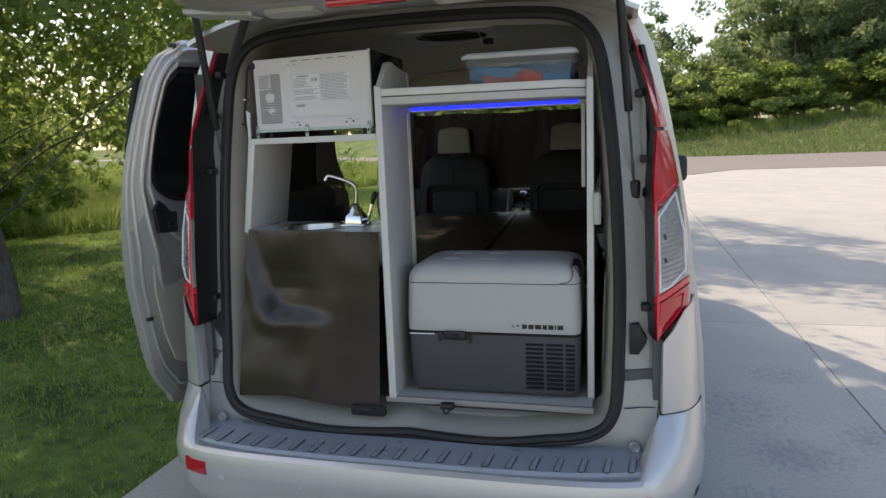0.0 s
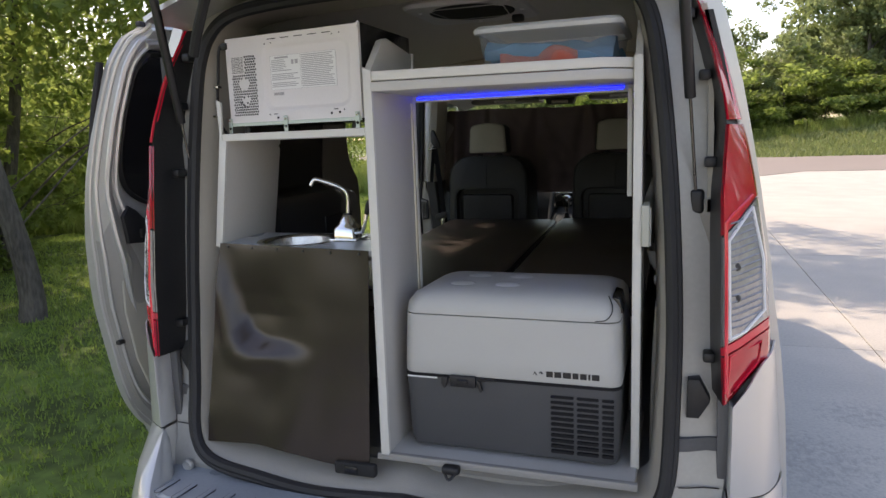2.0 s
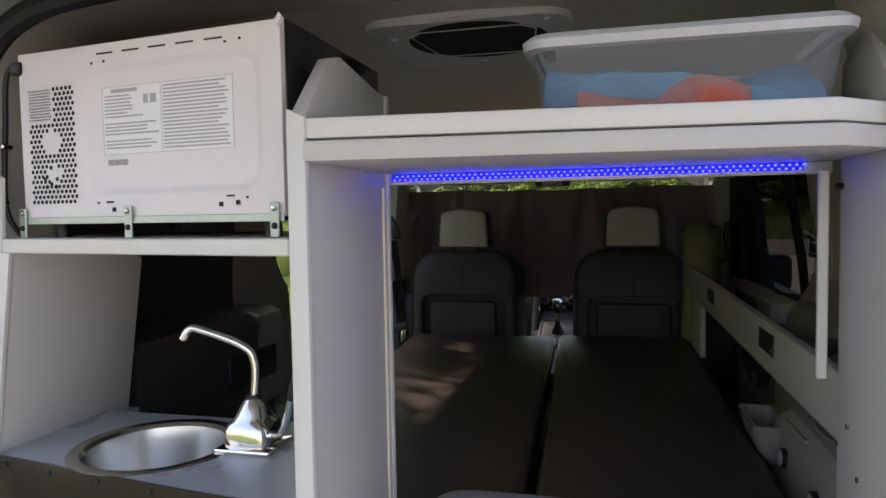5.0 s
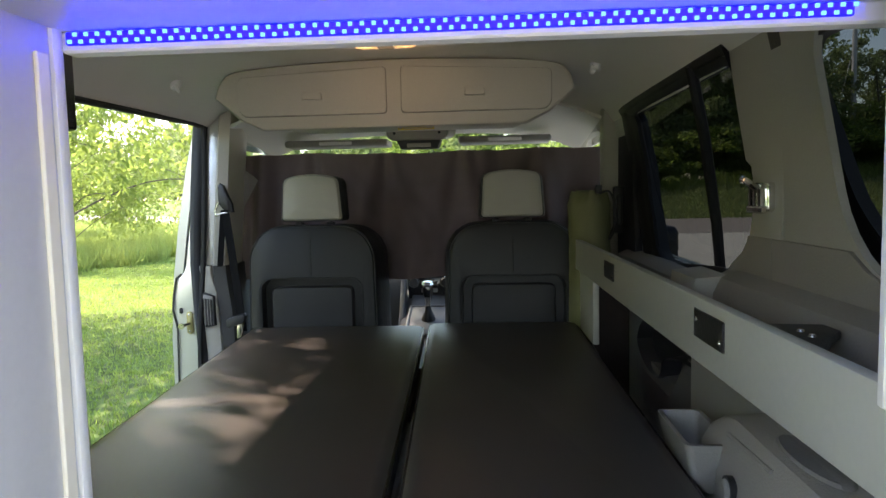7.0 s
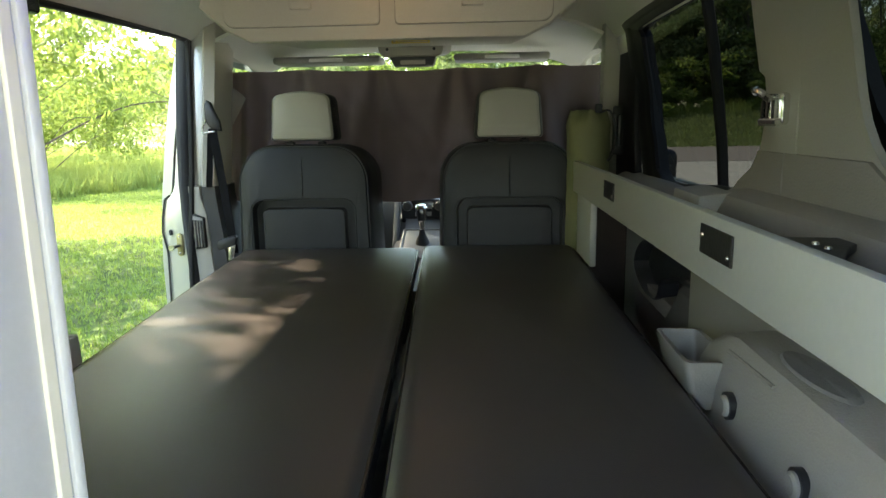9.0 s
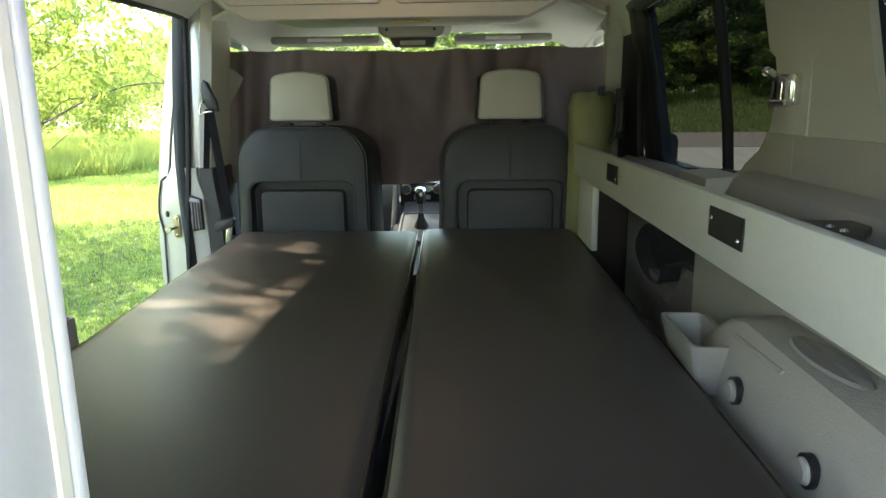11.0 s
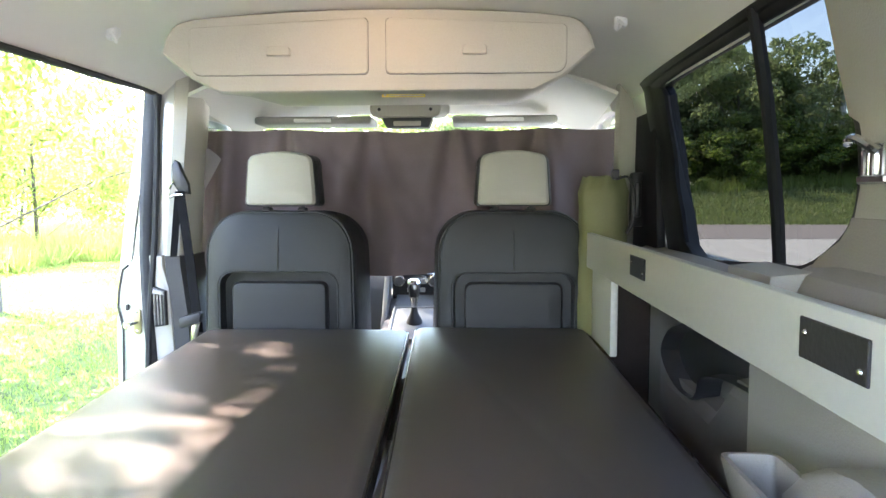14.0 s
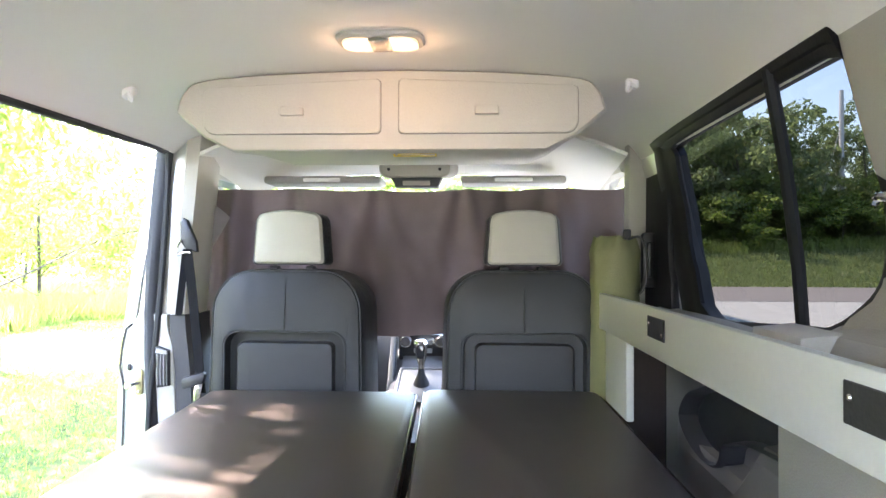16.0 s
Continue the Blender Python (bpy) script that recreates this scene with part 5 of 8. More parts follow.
# ---- front seats ----
def car_seat(cx):
    t = thing("car_seat", "charcoal leather front seat seen from behind, cream headrest", "car seat", (cx, 2.45, 0.6), "front seats")
    y0 = 2.235

    def outline(k, w, z0, z1, r):
        pts = rounded(-w, w, z0, z1, [0.05, 0.05, r, r], 8)
        return [(x * (1 + 0.10 * (1.15 - z)) * k, z) for x, z in pts]

    bm = B()
    a = outline(1.0, 0.243, 0.62, 1.382, 0.125)
    pk = rounded(-0.186, 0.186, 0.64, 1.192, [0.03, 0.03, 0.045, 0.045], 8)
    rings(bm, [[(cx + x * 0.97, y0 + 0.034, 0.92 + (z - 0.92) * 0.985) for x, z in pk], [(cx + x * 0.985, y0 + 0.012, 0.92 + (z - 0.92) * 0.993) for x, z in pk], [(cx + x, y0 - 0.002, z) for x, z in pk], [(cx + x * 1.03, y0 - 0.006, 0.92 + (z - 0.92) * 1.015) for x, z in pk],
               [(cx + x * 0.86, y0 - 0.004 + 0.03 * (z - 1.0), 1.0 + (z - 1.0) * 0.955) for x, z in a], [(cx + x * 0.93, y0 + 0.002 + 0.03 * (z - 1.0), 1.0 + (z - 1.0) * 0.982) for x, z in a], [(cx + x * 0.975, y0 + 0.018 + 0.03 * (z - 1.0), 1.0 + (z - 1.0) * 0.993) for x, z in a], [(cx + x, y0 + 0.050 + 0.03 * (z - 1.0), z) for x, z in a],
               [(cx + x * 1.035, y0 + 0.12 + 0.03 * (z - 1.0), z) for x, z in a], [(cx + x * 1.05, y0 + 0.20 + 0.03 * (z - 1.0), 1.0 + (z - 1.0) * 0.985) for x, z in a], [(cx + x * 0.98, y0 + 0.245, 1.0 + (z - 1.0) * 0.95) for x, z in a]])
    back = part("backrest", bm, LEATHER, t)
    bm = B()
    pp = [Vector((cx + x * 0.955, y0 + 0.008 + 0.03 * (z - 1.0), 1.0 + (z - 1.0) * 0.989)) for x, z in a]
    tube(bm, pp + [pp[0]], 0.0030, 6, False)
    pp = [Vector((cx + x * 1.005, y0 - 0.004, 0.92 + (z - 0.92) * 1.002)) for x, z in pk]
    tube(bm, pp + [pp[0]], 0.0028, 6, False)
    part("piping", bm, LEATHER_IN, back)
    # padded pocket panel in its recess
    bm = B()
    pn = rounded(-0.150, 0.150, 0.66, 1.160, [0.02, 0.02, 0.022, 0.022], 8)
    rings(bm, [[(cx + x, y0 + 0.034, z) for x, z in pn], [(cx + x, y0 + 0.006, z) for x, z in pn], [(cx + x * 0.97, y0 - 0.002, 0.91 + (z - 0.91) * 0.985) for x, z in pn], [(cx + x * 0.75, y0 - 0.008, 0.91 + (z - 0.91) * 0.85) for x, z in pn]])
    part("pocket_panel", bm, LEATHER_IN, back)
    bm = B()
    tube(bm, [(cx, y0 - 0.006, 1.20), (cx, y0 - 0.002, 1.26), (cx, y0 + 0.004, 1.32), (cx, y0 + 0.010, 1.350), (cx, y0 + 0.018, 1.372)], 0.0022, 5)
    part("seam", bm, BLACK, back)
    # headrest: cream face, black sides, two posts
    bm = B()
    a = rounded(-0.114, 0.114, 1.398, 1.554, [0.014, 0.014, 0.020, 0.020], 8)
    a = [q for p, r in zip(a, a[1:] + a[:1]) for q in ([p] + [(p[0] + (r[0] - p[0]) * k / 6, p[1]) for k in range(1, 6)] if p[1] > 1.55 and r[1] > 1.55 and abs(p[0] - r[0]) > 0.1 else [p])]
    a = [(x * (0.91 + 0.10 * (1.56 - z) / 0.16), z + 0.016 * (1 - (x / 0.114) ** 2) * (1 if z > 1.5 else 0)) for x, z in a]
    rings(bm, [[(cx + x * 0.99, y0 + 0.046, z - 0.002) for x, z in a], [(cx + x * 1.055, y0 + 0.062, z - 0.002) for x, z in a], [(cx + x * 1.075, y0 + 0.12, z - 0.002) for x, z in a], [(cx + x * 1.03, y0 + 0.14, z - 0.003) for x, z in a], [(cx + x * 0.9, y0 + 0.155, 1.484 + (z - 1.484) * 0.92) for x, z in a]])
    hr = part("headrest", bm, LEATHER, t)
    bm = B()
    rings(bm, [[(cx + x * 0.5, y0 + 0.026, 1.484 + (z - 1.484) * 0.5) for x, z in a], [(cx + x * 0.90, y0 + 0.034, 1.484 + (z - 1.484) * 0.92) for x, z in a], [(cx + x * 0.965, y0 + 0.042, 1.484 + (z - 1.484) * 0.975) for x, z in a], [(cx + x * 0.975, y0 + 0.052, 1.484 + (z - 1.484) * 0.99) for x, z in a]])
    part("headrest_face", bm, HEADREST, hr, "cream leather face")
    for dx in (-0.058, 0.058):
        bm = B()
        cyl(bm, (cx + dx, y0 + 0.09, 1.36), (cx + dx, y0 + 0.09, 1.42), 0.006, None, 10)
        box(bm, cx + dx - 0.014, cx + dx + 0.014, y0 + 0.07, y0 + 0.11, 1.376, 1.392, 0.005, 2)
        part("headrest_post", bm, BLACK, hr)
    bm = B()
    box(bm, cx - 0.24, cx + 0.24, y0 + 0.12, y0 + 0.62, 0.70, 0.86, 0.05, 3)
    part("seat_cushion", bm, LEATHER, t)
    bm = B()
    box(bm, cx - 0.20, cx + 0.20, y0 + 0.15, y0 + 0.60, 0.575, 0.70, 0.01, 1)
    part("seat_base", bm, BLACK, t)
    return t


car_seat(-0.362)
car_seat(0.369)

# ---- cab curtain ----
cur = thing("cab_curtain", "brown-grey cloth curtain hung across behind the windscreen", "curtain", (0, 2.55, 1.15))
bm = B()


def cur_pt(u, v):
    x = -0.775 + 1.512 * u
    top = 1.660 + 0.004 * math.sin(u * 9) - 0.006 * abs(math.sin((u - 0.031) * math.pi * 5))
    low = 1.145 + 0.01 * math.sin(u * 13)
    z = top + (low - top) * v
    w = 0.35 + 0.65 * v
    fan = sum(0.062 * min(1, 0.2 + 1.2 * v) * (1 - 0.4 * v) * math.exp(-((u - p) / (0.02 + 0.10 * v)) ** 2) * math.cos((u - p) / (0.008 + 0.034 * v) + 0.7 * k) for k, p in enumerate((0.236, 0.431, 0.631, 0.831)))
    y = 2.555 + fan + 0.75 * w * (0.058 * math.sin(u * 30 + 2.5 * math.sin(u * 6) + 0.8 * v) * (0.4 + 0.6 * math.sin(u * 5 + 1) ** 2) + 0.034 * noise.noise((u * 14, v * 2.5, 0)) + 0.012 * noise.noise((u * 30, v * 9, 4)) + 0.030 * math.sin(u * 84 + 3 * math.sin(u * 11) + 1.5 * v) * max(0.0, math.sin(u * 9.5 + 0.6)) ** 2)
    return (x, y, z)


sheet(bm, cur_pt, 190, 30)
thicken(bm, 0.003)
part("cloth", bm, CURTAIN, cur, "", 1.2)
bm = B()
sheet(bm, lambda u, v: (-0.765 + 0.130 * u * max(0.0, 1 - abs(v - 0.30) / (0.30 if v < 0.30 else 0.70)) ** 0.8, 2.520 - 0.018 * math.sin(2.6 * u), 1.642 - 0.272 * v), 8, 16)
thicken(bm, 0.002)
part("turned_corner", bm, CURTAIN_BACK, cur, "turned-back pale corner", 1.2)


# ---- galley cabinets ----
sinkcab = thing("sink_cabinet", "grey-white laminate galley cabinet with shelf and sink counter", "cabinet", (-0.34, 0.24, 0.575))
bm = B()
prism(bm, [(-0.595, 1.188), (-0.5752, 1.188), (-0.575, 1.19), (-0.538, 1.53), (-0.558, 1.53), (-0.595, 1.19)], "y", 0.062, 0.345, 0.002)
part("side_panel", bm, LAMINATE, sinkcab)
bm = B()
prism(bm, [(-0.598, 1.195), (-0.574, 1.195), (-0.540, 1.51), (-0.556, 1.511), (-0.556, 1.62), (-0.572, 1.63), (-0.565, 1.53)], "y", 0.052, 0.062, 0.002)
part("edge_band", bm, LAMINATE_EDGE, sinkcab)
bm = B()
box(bm, -0.597, -0.575, 0.10, 0.38, 0.60, 1.186, 0.002, 1)
part("side_panel", bm, LAMINATE, sinkcab)
bm = B()
box(bm, -0.560, -0.086, 0.055, 0.36, 1.510, 1.531, 0.002, 1)
part("shelf", bm, LAMINATE_EDGE, sinkcab)
bm = B()
outer_n = 40
cx, cy, rx, ry = -0.399, 0.205, 0.112, 0.112
inner = [(cx + rx * math.cos(2 * math.pi * i / outer_n), cy + ry * math.sin(2 * math.pi * i / outer_n)) for i in range(outer_n)]
x0, x1, y0, y1 = -0.630, -0.087, 0.042, 0.350
outer = []
for px, py in inner:
    dx, dy = px - cx, py - cy
    f = min(((x1 if dx > 0 else x0) - cx) / dx if abs(dx) > 1e-6 else 1e9, ((y1 if dy > 0 else y0) - cy) / dy if abs(dy) > 1e-6 else 1e9)
    qx, qy = cx + dx * f, cy + dy * f
    outer.append((qx, qy + 0.15 * (x1 - qx) * (y1 - qy) / (y1 - y0)))
for qx, qy in ((x0, y0), (x1, y0), (x1, y1), (x0, y1)):
    i = min(range(outer_n), key=lambda j: (outer[j][0] - qx) ** 2 + (outer[j][1] - qy) ** 2)
    outer[i] = (qx, qy + 0.15 * (x1 - qx) * (y1 - qy) / (y1 - y0))
holed(bm, outer, inner, lambda p, d: (p[0], p[1], 1.19 + d), 0.016)
counter_bm = bm


def bend_thing(t, f):
    """Moves every vertex of a thing's parts by f(place) -> place."""
    for ob in t.children_recursive:
        o = origin(ob)
        for v in ob.data.vertices:
            v.co = Vector(f(*(v.co + o))) - o


# the cabinet stands askew: its outer end lies deeper in the van
bend_thing(sinkcab, lambda x, y, z: (-0.09 + (x + 0.09) * (1.06 + 0.10 * (1.5 - z)), y - 0.012 + 0.16 * (-0.09 - x), z))
part("counter", counter_bm, COUNTER, sinkcab, "grey laminate counter")

sink = thing("sink", "round brushed steel sink bowl set in the counter", "sink", (cx, cy, 1.10))
bm = B()
lathe(bm, [(0.0, -0.10), (0.055, -0.10), (0.085, -0.092), (0.105, -0.06), (0.116, -0.01), (0.121, 0.012), (0.128, 0.0175), (0.146, 0.018), (0.149, 0.0165), (0.149, 0.0162), (0.128, 0.0163), (0.118, -0.012), (0.107, -0.062), (0.087, -0.095), (0.056, -0.103), (0.0, -0.103)], (cx, cy, 1.19), 48, "z", 0.86, 0.86)
part("bowl", bm, STEEL, sink)
bm = B()
lathe(bm, [(0.0, 0.004), (0.012, 0.004), (0.020, 0.002), (0.022, 0.0), (0.0, -0.001)], (cx, cy, 1.091), 20)
part("drain", bm, CHROME, sink)

fauc = thing("pump_faucet", "chrome hand-pump faucet with a black-knobbed lever", "faucet", (-0.245, 0.235, 1.206))
bm = B()
box(bm, -0.290, -0.200, 0.185, 0.265, 1.206, 1.214, 0.003, 2)
part("base_plate", bm, CHROME, fauc)
bm = B()
def block(kx, ky, z, e):
    """A ring between a square (small e) and a circle (e = 1)."""
    out = []
    for i in range(24):
        c_, s_ = math.cos(math.pi * i / 12), math.sin(math.pi * i / 12)
        out.append((-0.247 + kx * math.copysign(abs(c_) ** e, c_), 0.228 + ky * math.copysign(abs(s_) ** e, s_), z))
    return out


rings(bm, [block(0.035, 0.034, 1.213, 0.3), block(0.034, 0.033, 1.238, 0.3), block(0.031, 0.030, 1.246, 0.35), block(0.027, 0.027, 1.250, 0.5), block(0.024, 0.024, 1.258, 0.8), block(0.021, 0.021, 1.268, 1.0), block(0.015, 0.015, 1.277, 1.0), block(0.012, 0.012, 1.281, 1.0)])
part("pump_body", bm, CHROME, fauc)
bm = B()
tube(bm, smooth_path([(-0.246, 0.230, 1.275), (-0.243, 0.230, 1.335), (-0.262, 0.226, 1.362), (-0.325, 0.215, 1.386), (-0.342, 0.212, 1.386), (-0.352, 0.210, 1.372)], 8), 0.0065, 12)
part("spout", bm, CHROME, fauc)
bm = B()
cyl(bm, (-0.246, 0.230, 1.270), (-0.246, 0.230, 1.286), 0.0125, None, 18, 0.002)
part("collar", bm, BLACK, fauc)
bm = B()
tube(bm, smooth_path([(-0.225, 0.226, 1.232), (-0.205, 0.222, 1.228), (-0.192, 0.220, 1.240), (-0.176, 0.218, 1.290)], 6), [0.006] * 19, 10)
lever = part("lever", bm, CHROME, fauc)
bm = B()
tube(bm, [(-0.178, 0.218, 1.284), (-0.170, 0.217, 1.306), (-0.163, 0.216, 1.322), (-0.160, 0.216, 1.328)], [0.0065, 0.010, 0.009, 0.003], 12)
part("lever_knob", bm, BLACK, lever, "black knob")

fridgecab = thing("cooler_cabinet", "grey-white laminate cabinet frame with overhead shelf round the cooler", "cabinet", (0.26, 0.22, 0.60))
bm = B()
prism(bm, [(0.054, 0.622), (0.342, 0.622), (0.342, 1.742), (0.165, 1.768), (0.135, 1.760), (0.054, 1.680)], "x", -0.084, -0.064, 0.002)
part("partition", bm, LAMINATE, fridgecab)
bm = B()
prism(bm, [(-0.088, 0.622), (-0.062, 0.622), (-0.060, 1.674), (-0.084, 1.684)], "y", 0.040, 0.054, 0.003)
part("edge_band", bm, LAMINATE_EDGE, fridgecab)
bm = B()
box(bm, -0.088, -0.060, 0.340, 0.354, 0.622, 1.745, 0.003, 2)
part("corner_bead", bm, LAMINATE_EDGE, fridgecab)
bm = B()
box(bm, -0.0645, -0.0605, 0.320, 0.334, 0.63, 1.60, 0.001, 1)
part("caulk_line", bm, CREAM, fridgecab)
bm = B()
prism(bm, [(0.148, 0.622), (0.328, 0.622), (0.328, 1.745), (0.27, 1.775), (0.235, 1.768), (0.148, 1.680)], "x", 0.585, 0.603, 0.002)
part("partition", bm, LAMINATE, fridgecab)
bm = B()
box(bm, 0.583, 0.605, 0.136, 0.150, 0.622, 1.676, 0.003, 2)
part("edge_band", bm, LAMINATE_EDGE, fridgecab)
bm = B()
box(bm, 0.604, 0.627, 0.146, 0.154, 1.214, 1.310, 0.002, 1)
part("hinge_plate", bm, LAMINATE_EDGE, fridgecab, "pale plate on the cabinet's outer side")
bm = B()
box(bm, 0.557, 0.570, 0.318, 0.329, 1.322, 1.608, 0.002, 1)
part("corner_batten", bm, LAMINATE_EDGE, fridgecab)
top_pts = [(-0.064, 0.040), (0.518, 0.090), (0.585, 0.150), (0.585, 0.37), (-0.064, 0.37)]
bm = B()
prism(bm, top_pts, "z", 1.621, 1.645, 0.002)
part("shelf", bm, LAMINATE, fridgecab)
bm = B()
prism(bm, [(-0.064, 0.045), (0.516, 0.095), (0.585, 0.156), (0.585, 0.172), (0.510, 0.111), (-0.064, 0.061)], "z", 1.648, 1.672, 0.002)
part("shelf_lip", bm, LAMINATE_EDGE, fridgecab)
bm = B()
box(bm, -0.062, 0.583, 0.352, 0.372, 1.604, 1.621, 0.002, 1)
part("light_batten", bm, LAMINATE_EDGE, fridgecab)
bm = B()
box(bm, -0.10, 0.606, 0.040, 0.058, 0.610, 0.630, 0.003, 2)
part("sill_board", bm, TRIM_GREY, fridgecab)
bm = B()
box(bm, -0.084, 0.60, 0.058, 0.52, 0.608, 0.628, 0.002, 1)
part("floor_board", bm, LAMINATE, fridgecab)

led = thing("led_strip", "glowing blue light strip under the cabinet shelf", "light strip", (0.25, 0.35, 1.615), kind="")
bm = B()
box(bm, -0.055, 0.545, 0.347, 0.3515, 1.609, 1.619, 0.001, 1)
part("strip", bm, LED_BLUE, led)
for row in (1.6112, 1.6168):
    for i in range(66):
        bm = B()
        x = -0.051 + 0.0091 * i + (0.0045 if row > 1.614 else 0)
        box(bm, x - 0.0015, x + 0.0015, 0.3455, 0.347, row - 0.0014, row + 0.0014)
        part("diode", bm, LED_DOT, led, "", 0)
# ---- vinyl cover over the cabinet front ----
cover = thing("vinyl_cover", "dark vinyl sheet hung over the cabinet front, with a soft crease", "cover", (-0.36, 0.04, 0.585))
bm = B()


def cover_pt(u, v):
    xl = -0.622 + (-0.664 + 0.622) * v ** 0.8
    xr = -0.091 + (-0.121 + 0.091) * v
    x = xl + (xr - xl) * u
    z = 1.207 - 0.602 * v + 0.012 * math.sin(u * 5) * v - 0.03 * (u - 0.5) * v * (1 if u > 0.5 else 0)
    y = (0.034 + 0.082 * (1 - u)) * (1 - v) + 0.028 * v
    # a sunken dart: one fold runs down from the corner, bends sharply and dies out sideways
    px, pz = 0.53 * u, 0.60 * v
    da = ((px - 0.025) * 0.966 - (pz - 0.05) * 0.259)
    db = (0.315 - 0.05 * (px - 0.09)) - pz
    d = min(da, db) - 0.018 * max(0.0, 1 - abs(da - db) / 0.06)
    k = min(1, max(0, (d + 0.018) / 0.050))
    fade = math.exp(-max(0, px - 0.12) ** 2 / 0.022) * min(1, max(0.0, pz - 0.01) / 0.14)
    y += 0.040 * k * k * (3 - 2 * k) * fade * math.exp(-max(0, db - 0.10) / 0.16)
    y -= 0.007 * math.exp(-((d + 0.035) / 0.025) ** 2) * fade
    y -= 0.010 * math.exp(-((u - 0.80 + 0.30 * v) / 0.10) ** 2) * v * (1 - 0.5 * v)
    y += 0.007 * math.exp(-((u - 0.62 + 0.25 * v) / 0.12) ** 2) * v
    y -= 0.015 * math.sin(u * 3.1) * v
    y += 0.006 * noise.noise((u * 4, v * 4, 3.1))
    return (x, y, z)


sheet(bm, cover_pt, 48, 60)
thicken(bm, 0.002)
part("sheet", bm, VINYL, cover, "", 1.5)
for i in range(6):
    bm = B()
    x = -0.590 + 0.094 * i
    lathe(bm, [(0.0, -0.003), (0.003, -0.0025), (0.004, 0.0), (0.0, 0.001)], (x, 0.031 - 0.155 * (x + 0.09), 1.197), 10, "y")
    part("snap", bm, BLACK, cover)

# ---- microwave ----
mw = thing("microwave", "back of a microwave oven, white steel panel and black case", "microwave", (-0.335, 0.30, 1.535))
bm = B()
box(bm, -0.562, -0.108, 0.112, 0.46, 1.552, 1.806, 0.004, 2)
part("case", bm, BLACK_GLOSS, mw, "gloss black case")
bm = B()
a = rounded(-0.428, -0.138, 1.590, 1.774, 0.03, 6)
rim = []
for x, z in a:
    dx, dz = x + 0.283, z - 1.682
    f = min((0.173 if dx > 0 else -0.270) / dx if abs(dx) > 1e-6 else 1e9, (0.120 if dz > 0 else -0.124) / dz if abs(dz) > 1e-6 else 1e9)
    rim.append((-0.283 + dx * f, 1.682 + dz * f))
for q in ((-0.553, 1.558), (-0.110, 1.558), (-0.110, 1.802), (-0.553, 1.802)):
    rim[min(range(len(rim)), key=lambda i: math.hypot(rim[i][0] - q[0], rim[i][1] - q[1]))] = q
rings(bm, [[(x, 0.1118, z) for x, z in rim], [(x, 0.1003, z) for x, z in rim], [(-0.331 + (x + 0.331) * 0.996, 0.0995, 1.68 + (z - 1.68) * 0.993) for x, z in rim], [(x, 0.0995, z) for x, z in a], [(-0.283 + (x + 0.283) * 0.975, 0.1010, 1.682 + (z - 1.682) * 0.965) for x, z in a], [(-0.283 + (x + 0.283) * 0.925, 0.1062, 1.682 + (z - 1.682) * 0.895) for x, z in a], [(-0.283 + (x + 0.283) * 0.90, 0.1070, 1.682 + (z - 1.682) * 0.86) for x, z in a]])
panel = part("back_panel", bm, WHITE_STEEL, mw, "white painted steel back panel")

# holes, slots and prints on the panel
def dots(bm, pts, r, y, seg=8):
    for x, z in pts:
        vs = [bm.verts.new((x + r * math.cos(2 * math.pi * k / seg), y, z + r * math.sin(2 * math.pi * k / seg))) for k in range(seg)]
        bm.faces.new(vs)


bm = B()
pts = []
for i in range(11):
    for j in range(23):
        x, z = -0.5330 + 0.0079 * (i + 0.5 * (j % 2)), 1.584 + 0.0074 * j
        if math.hypot(x + 0.494, z - 1.672) < 0.017 or math.hypot(x + 0.491, z - 1.625) < 0.014:
            continue
        if i < 6 and j > 15:
            continue
        pts.append((x, z))
dots(bm, pts, 0.0031, 0.0990)
pts = [(-0.5335 + 0.0042 * (i + 0.5 * (j % 2)), 1.704 + 0.0042 * j) for i in range(10) for j in range(11)]
dots(bm, pts, 0.0015, 0.0990, 6)
for x, z in ((-0.503, 1.617), (-0.491, 1.634), (-0.480, 1.617), (-0.491, 1.610), (-0.500, 1.606), (-0.482, 1.606)):
    dots(bm, [(x - 0.006, z)], 0.0035, 0.0990)
part("perforation", bm, HOLE, panel, "fine round vent holes", 0)
SLOTS = [(x, 1.788, 0.014, 0.001) for x in (-0.388, -0.343, -0.298, -0.253, -0.208)]
SLOTS += [(x, z, 0.0015, 0.0015) for x, z in ((-0.412, 1.776), (-0.390, 1.777), (-0.190, 1.782), (-0.168, 1.784), (-0.410, 1.581), (-0.164, 1.583))]
SLOTS += [(x, z, 0.003, 0.003) for x, z in ((-0.382, 1.571), (-0.358, 1.5725), (-0.204, 1.575), (-0.178, 1.5765))]
SLOTS += [(x, z, 0.006, 0.0012) for x, z in ((-0.389, 1.5815), (-0.189, 1.5855))]
for x, z, w, h in SLOTS:
    bm = B()
    box(bm, x - w, x + w, 0.0982, 0.1005, z - h, z + h)
    part("slot", bm, HOLE, panel, "", 0)
bm = B()
box(bm, -0.402, -0.185, 0.1063, 0.1071, 1.648, 1.742)
lab = part("rating_label", bm, PAPER, panel, "white printed rating label")
rng = random.Random(3)
bm = B()
box(bm, -0.386, -0.340, 0.1059, 0.1063, 1.7335, 1.7385)
for k in range(16):
    z = 1.728 - 0.0048 * k
    if k in (7, 12):
        continue
    box(bm, -0.398, -0.398 + (0.055 if k < 6 else 0.093) * (0.72 + 0.28 * rng.random()), 0.1059, 0.1063, z, z + 0.0022)
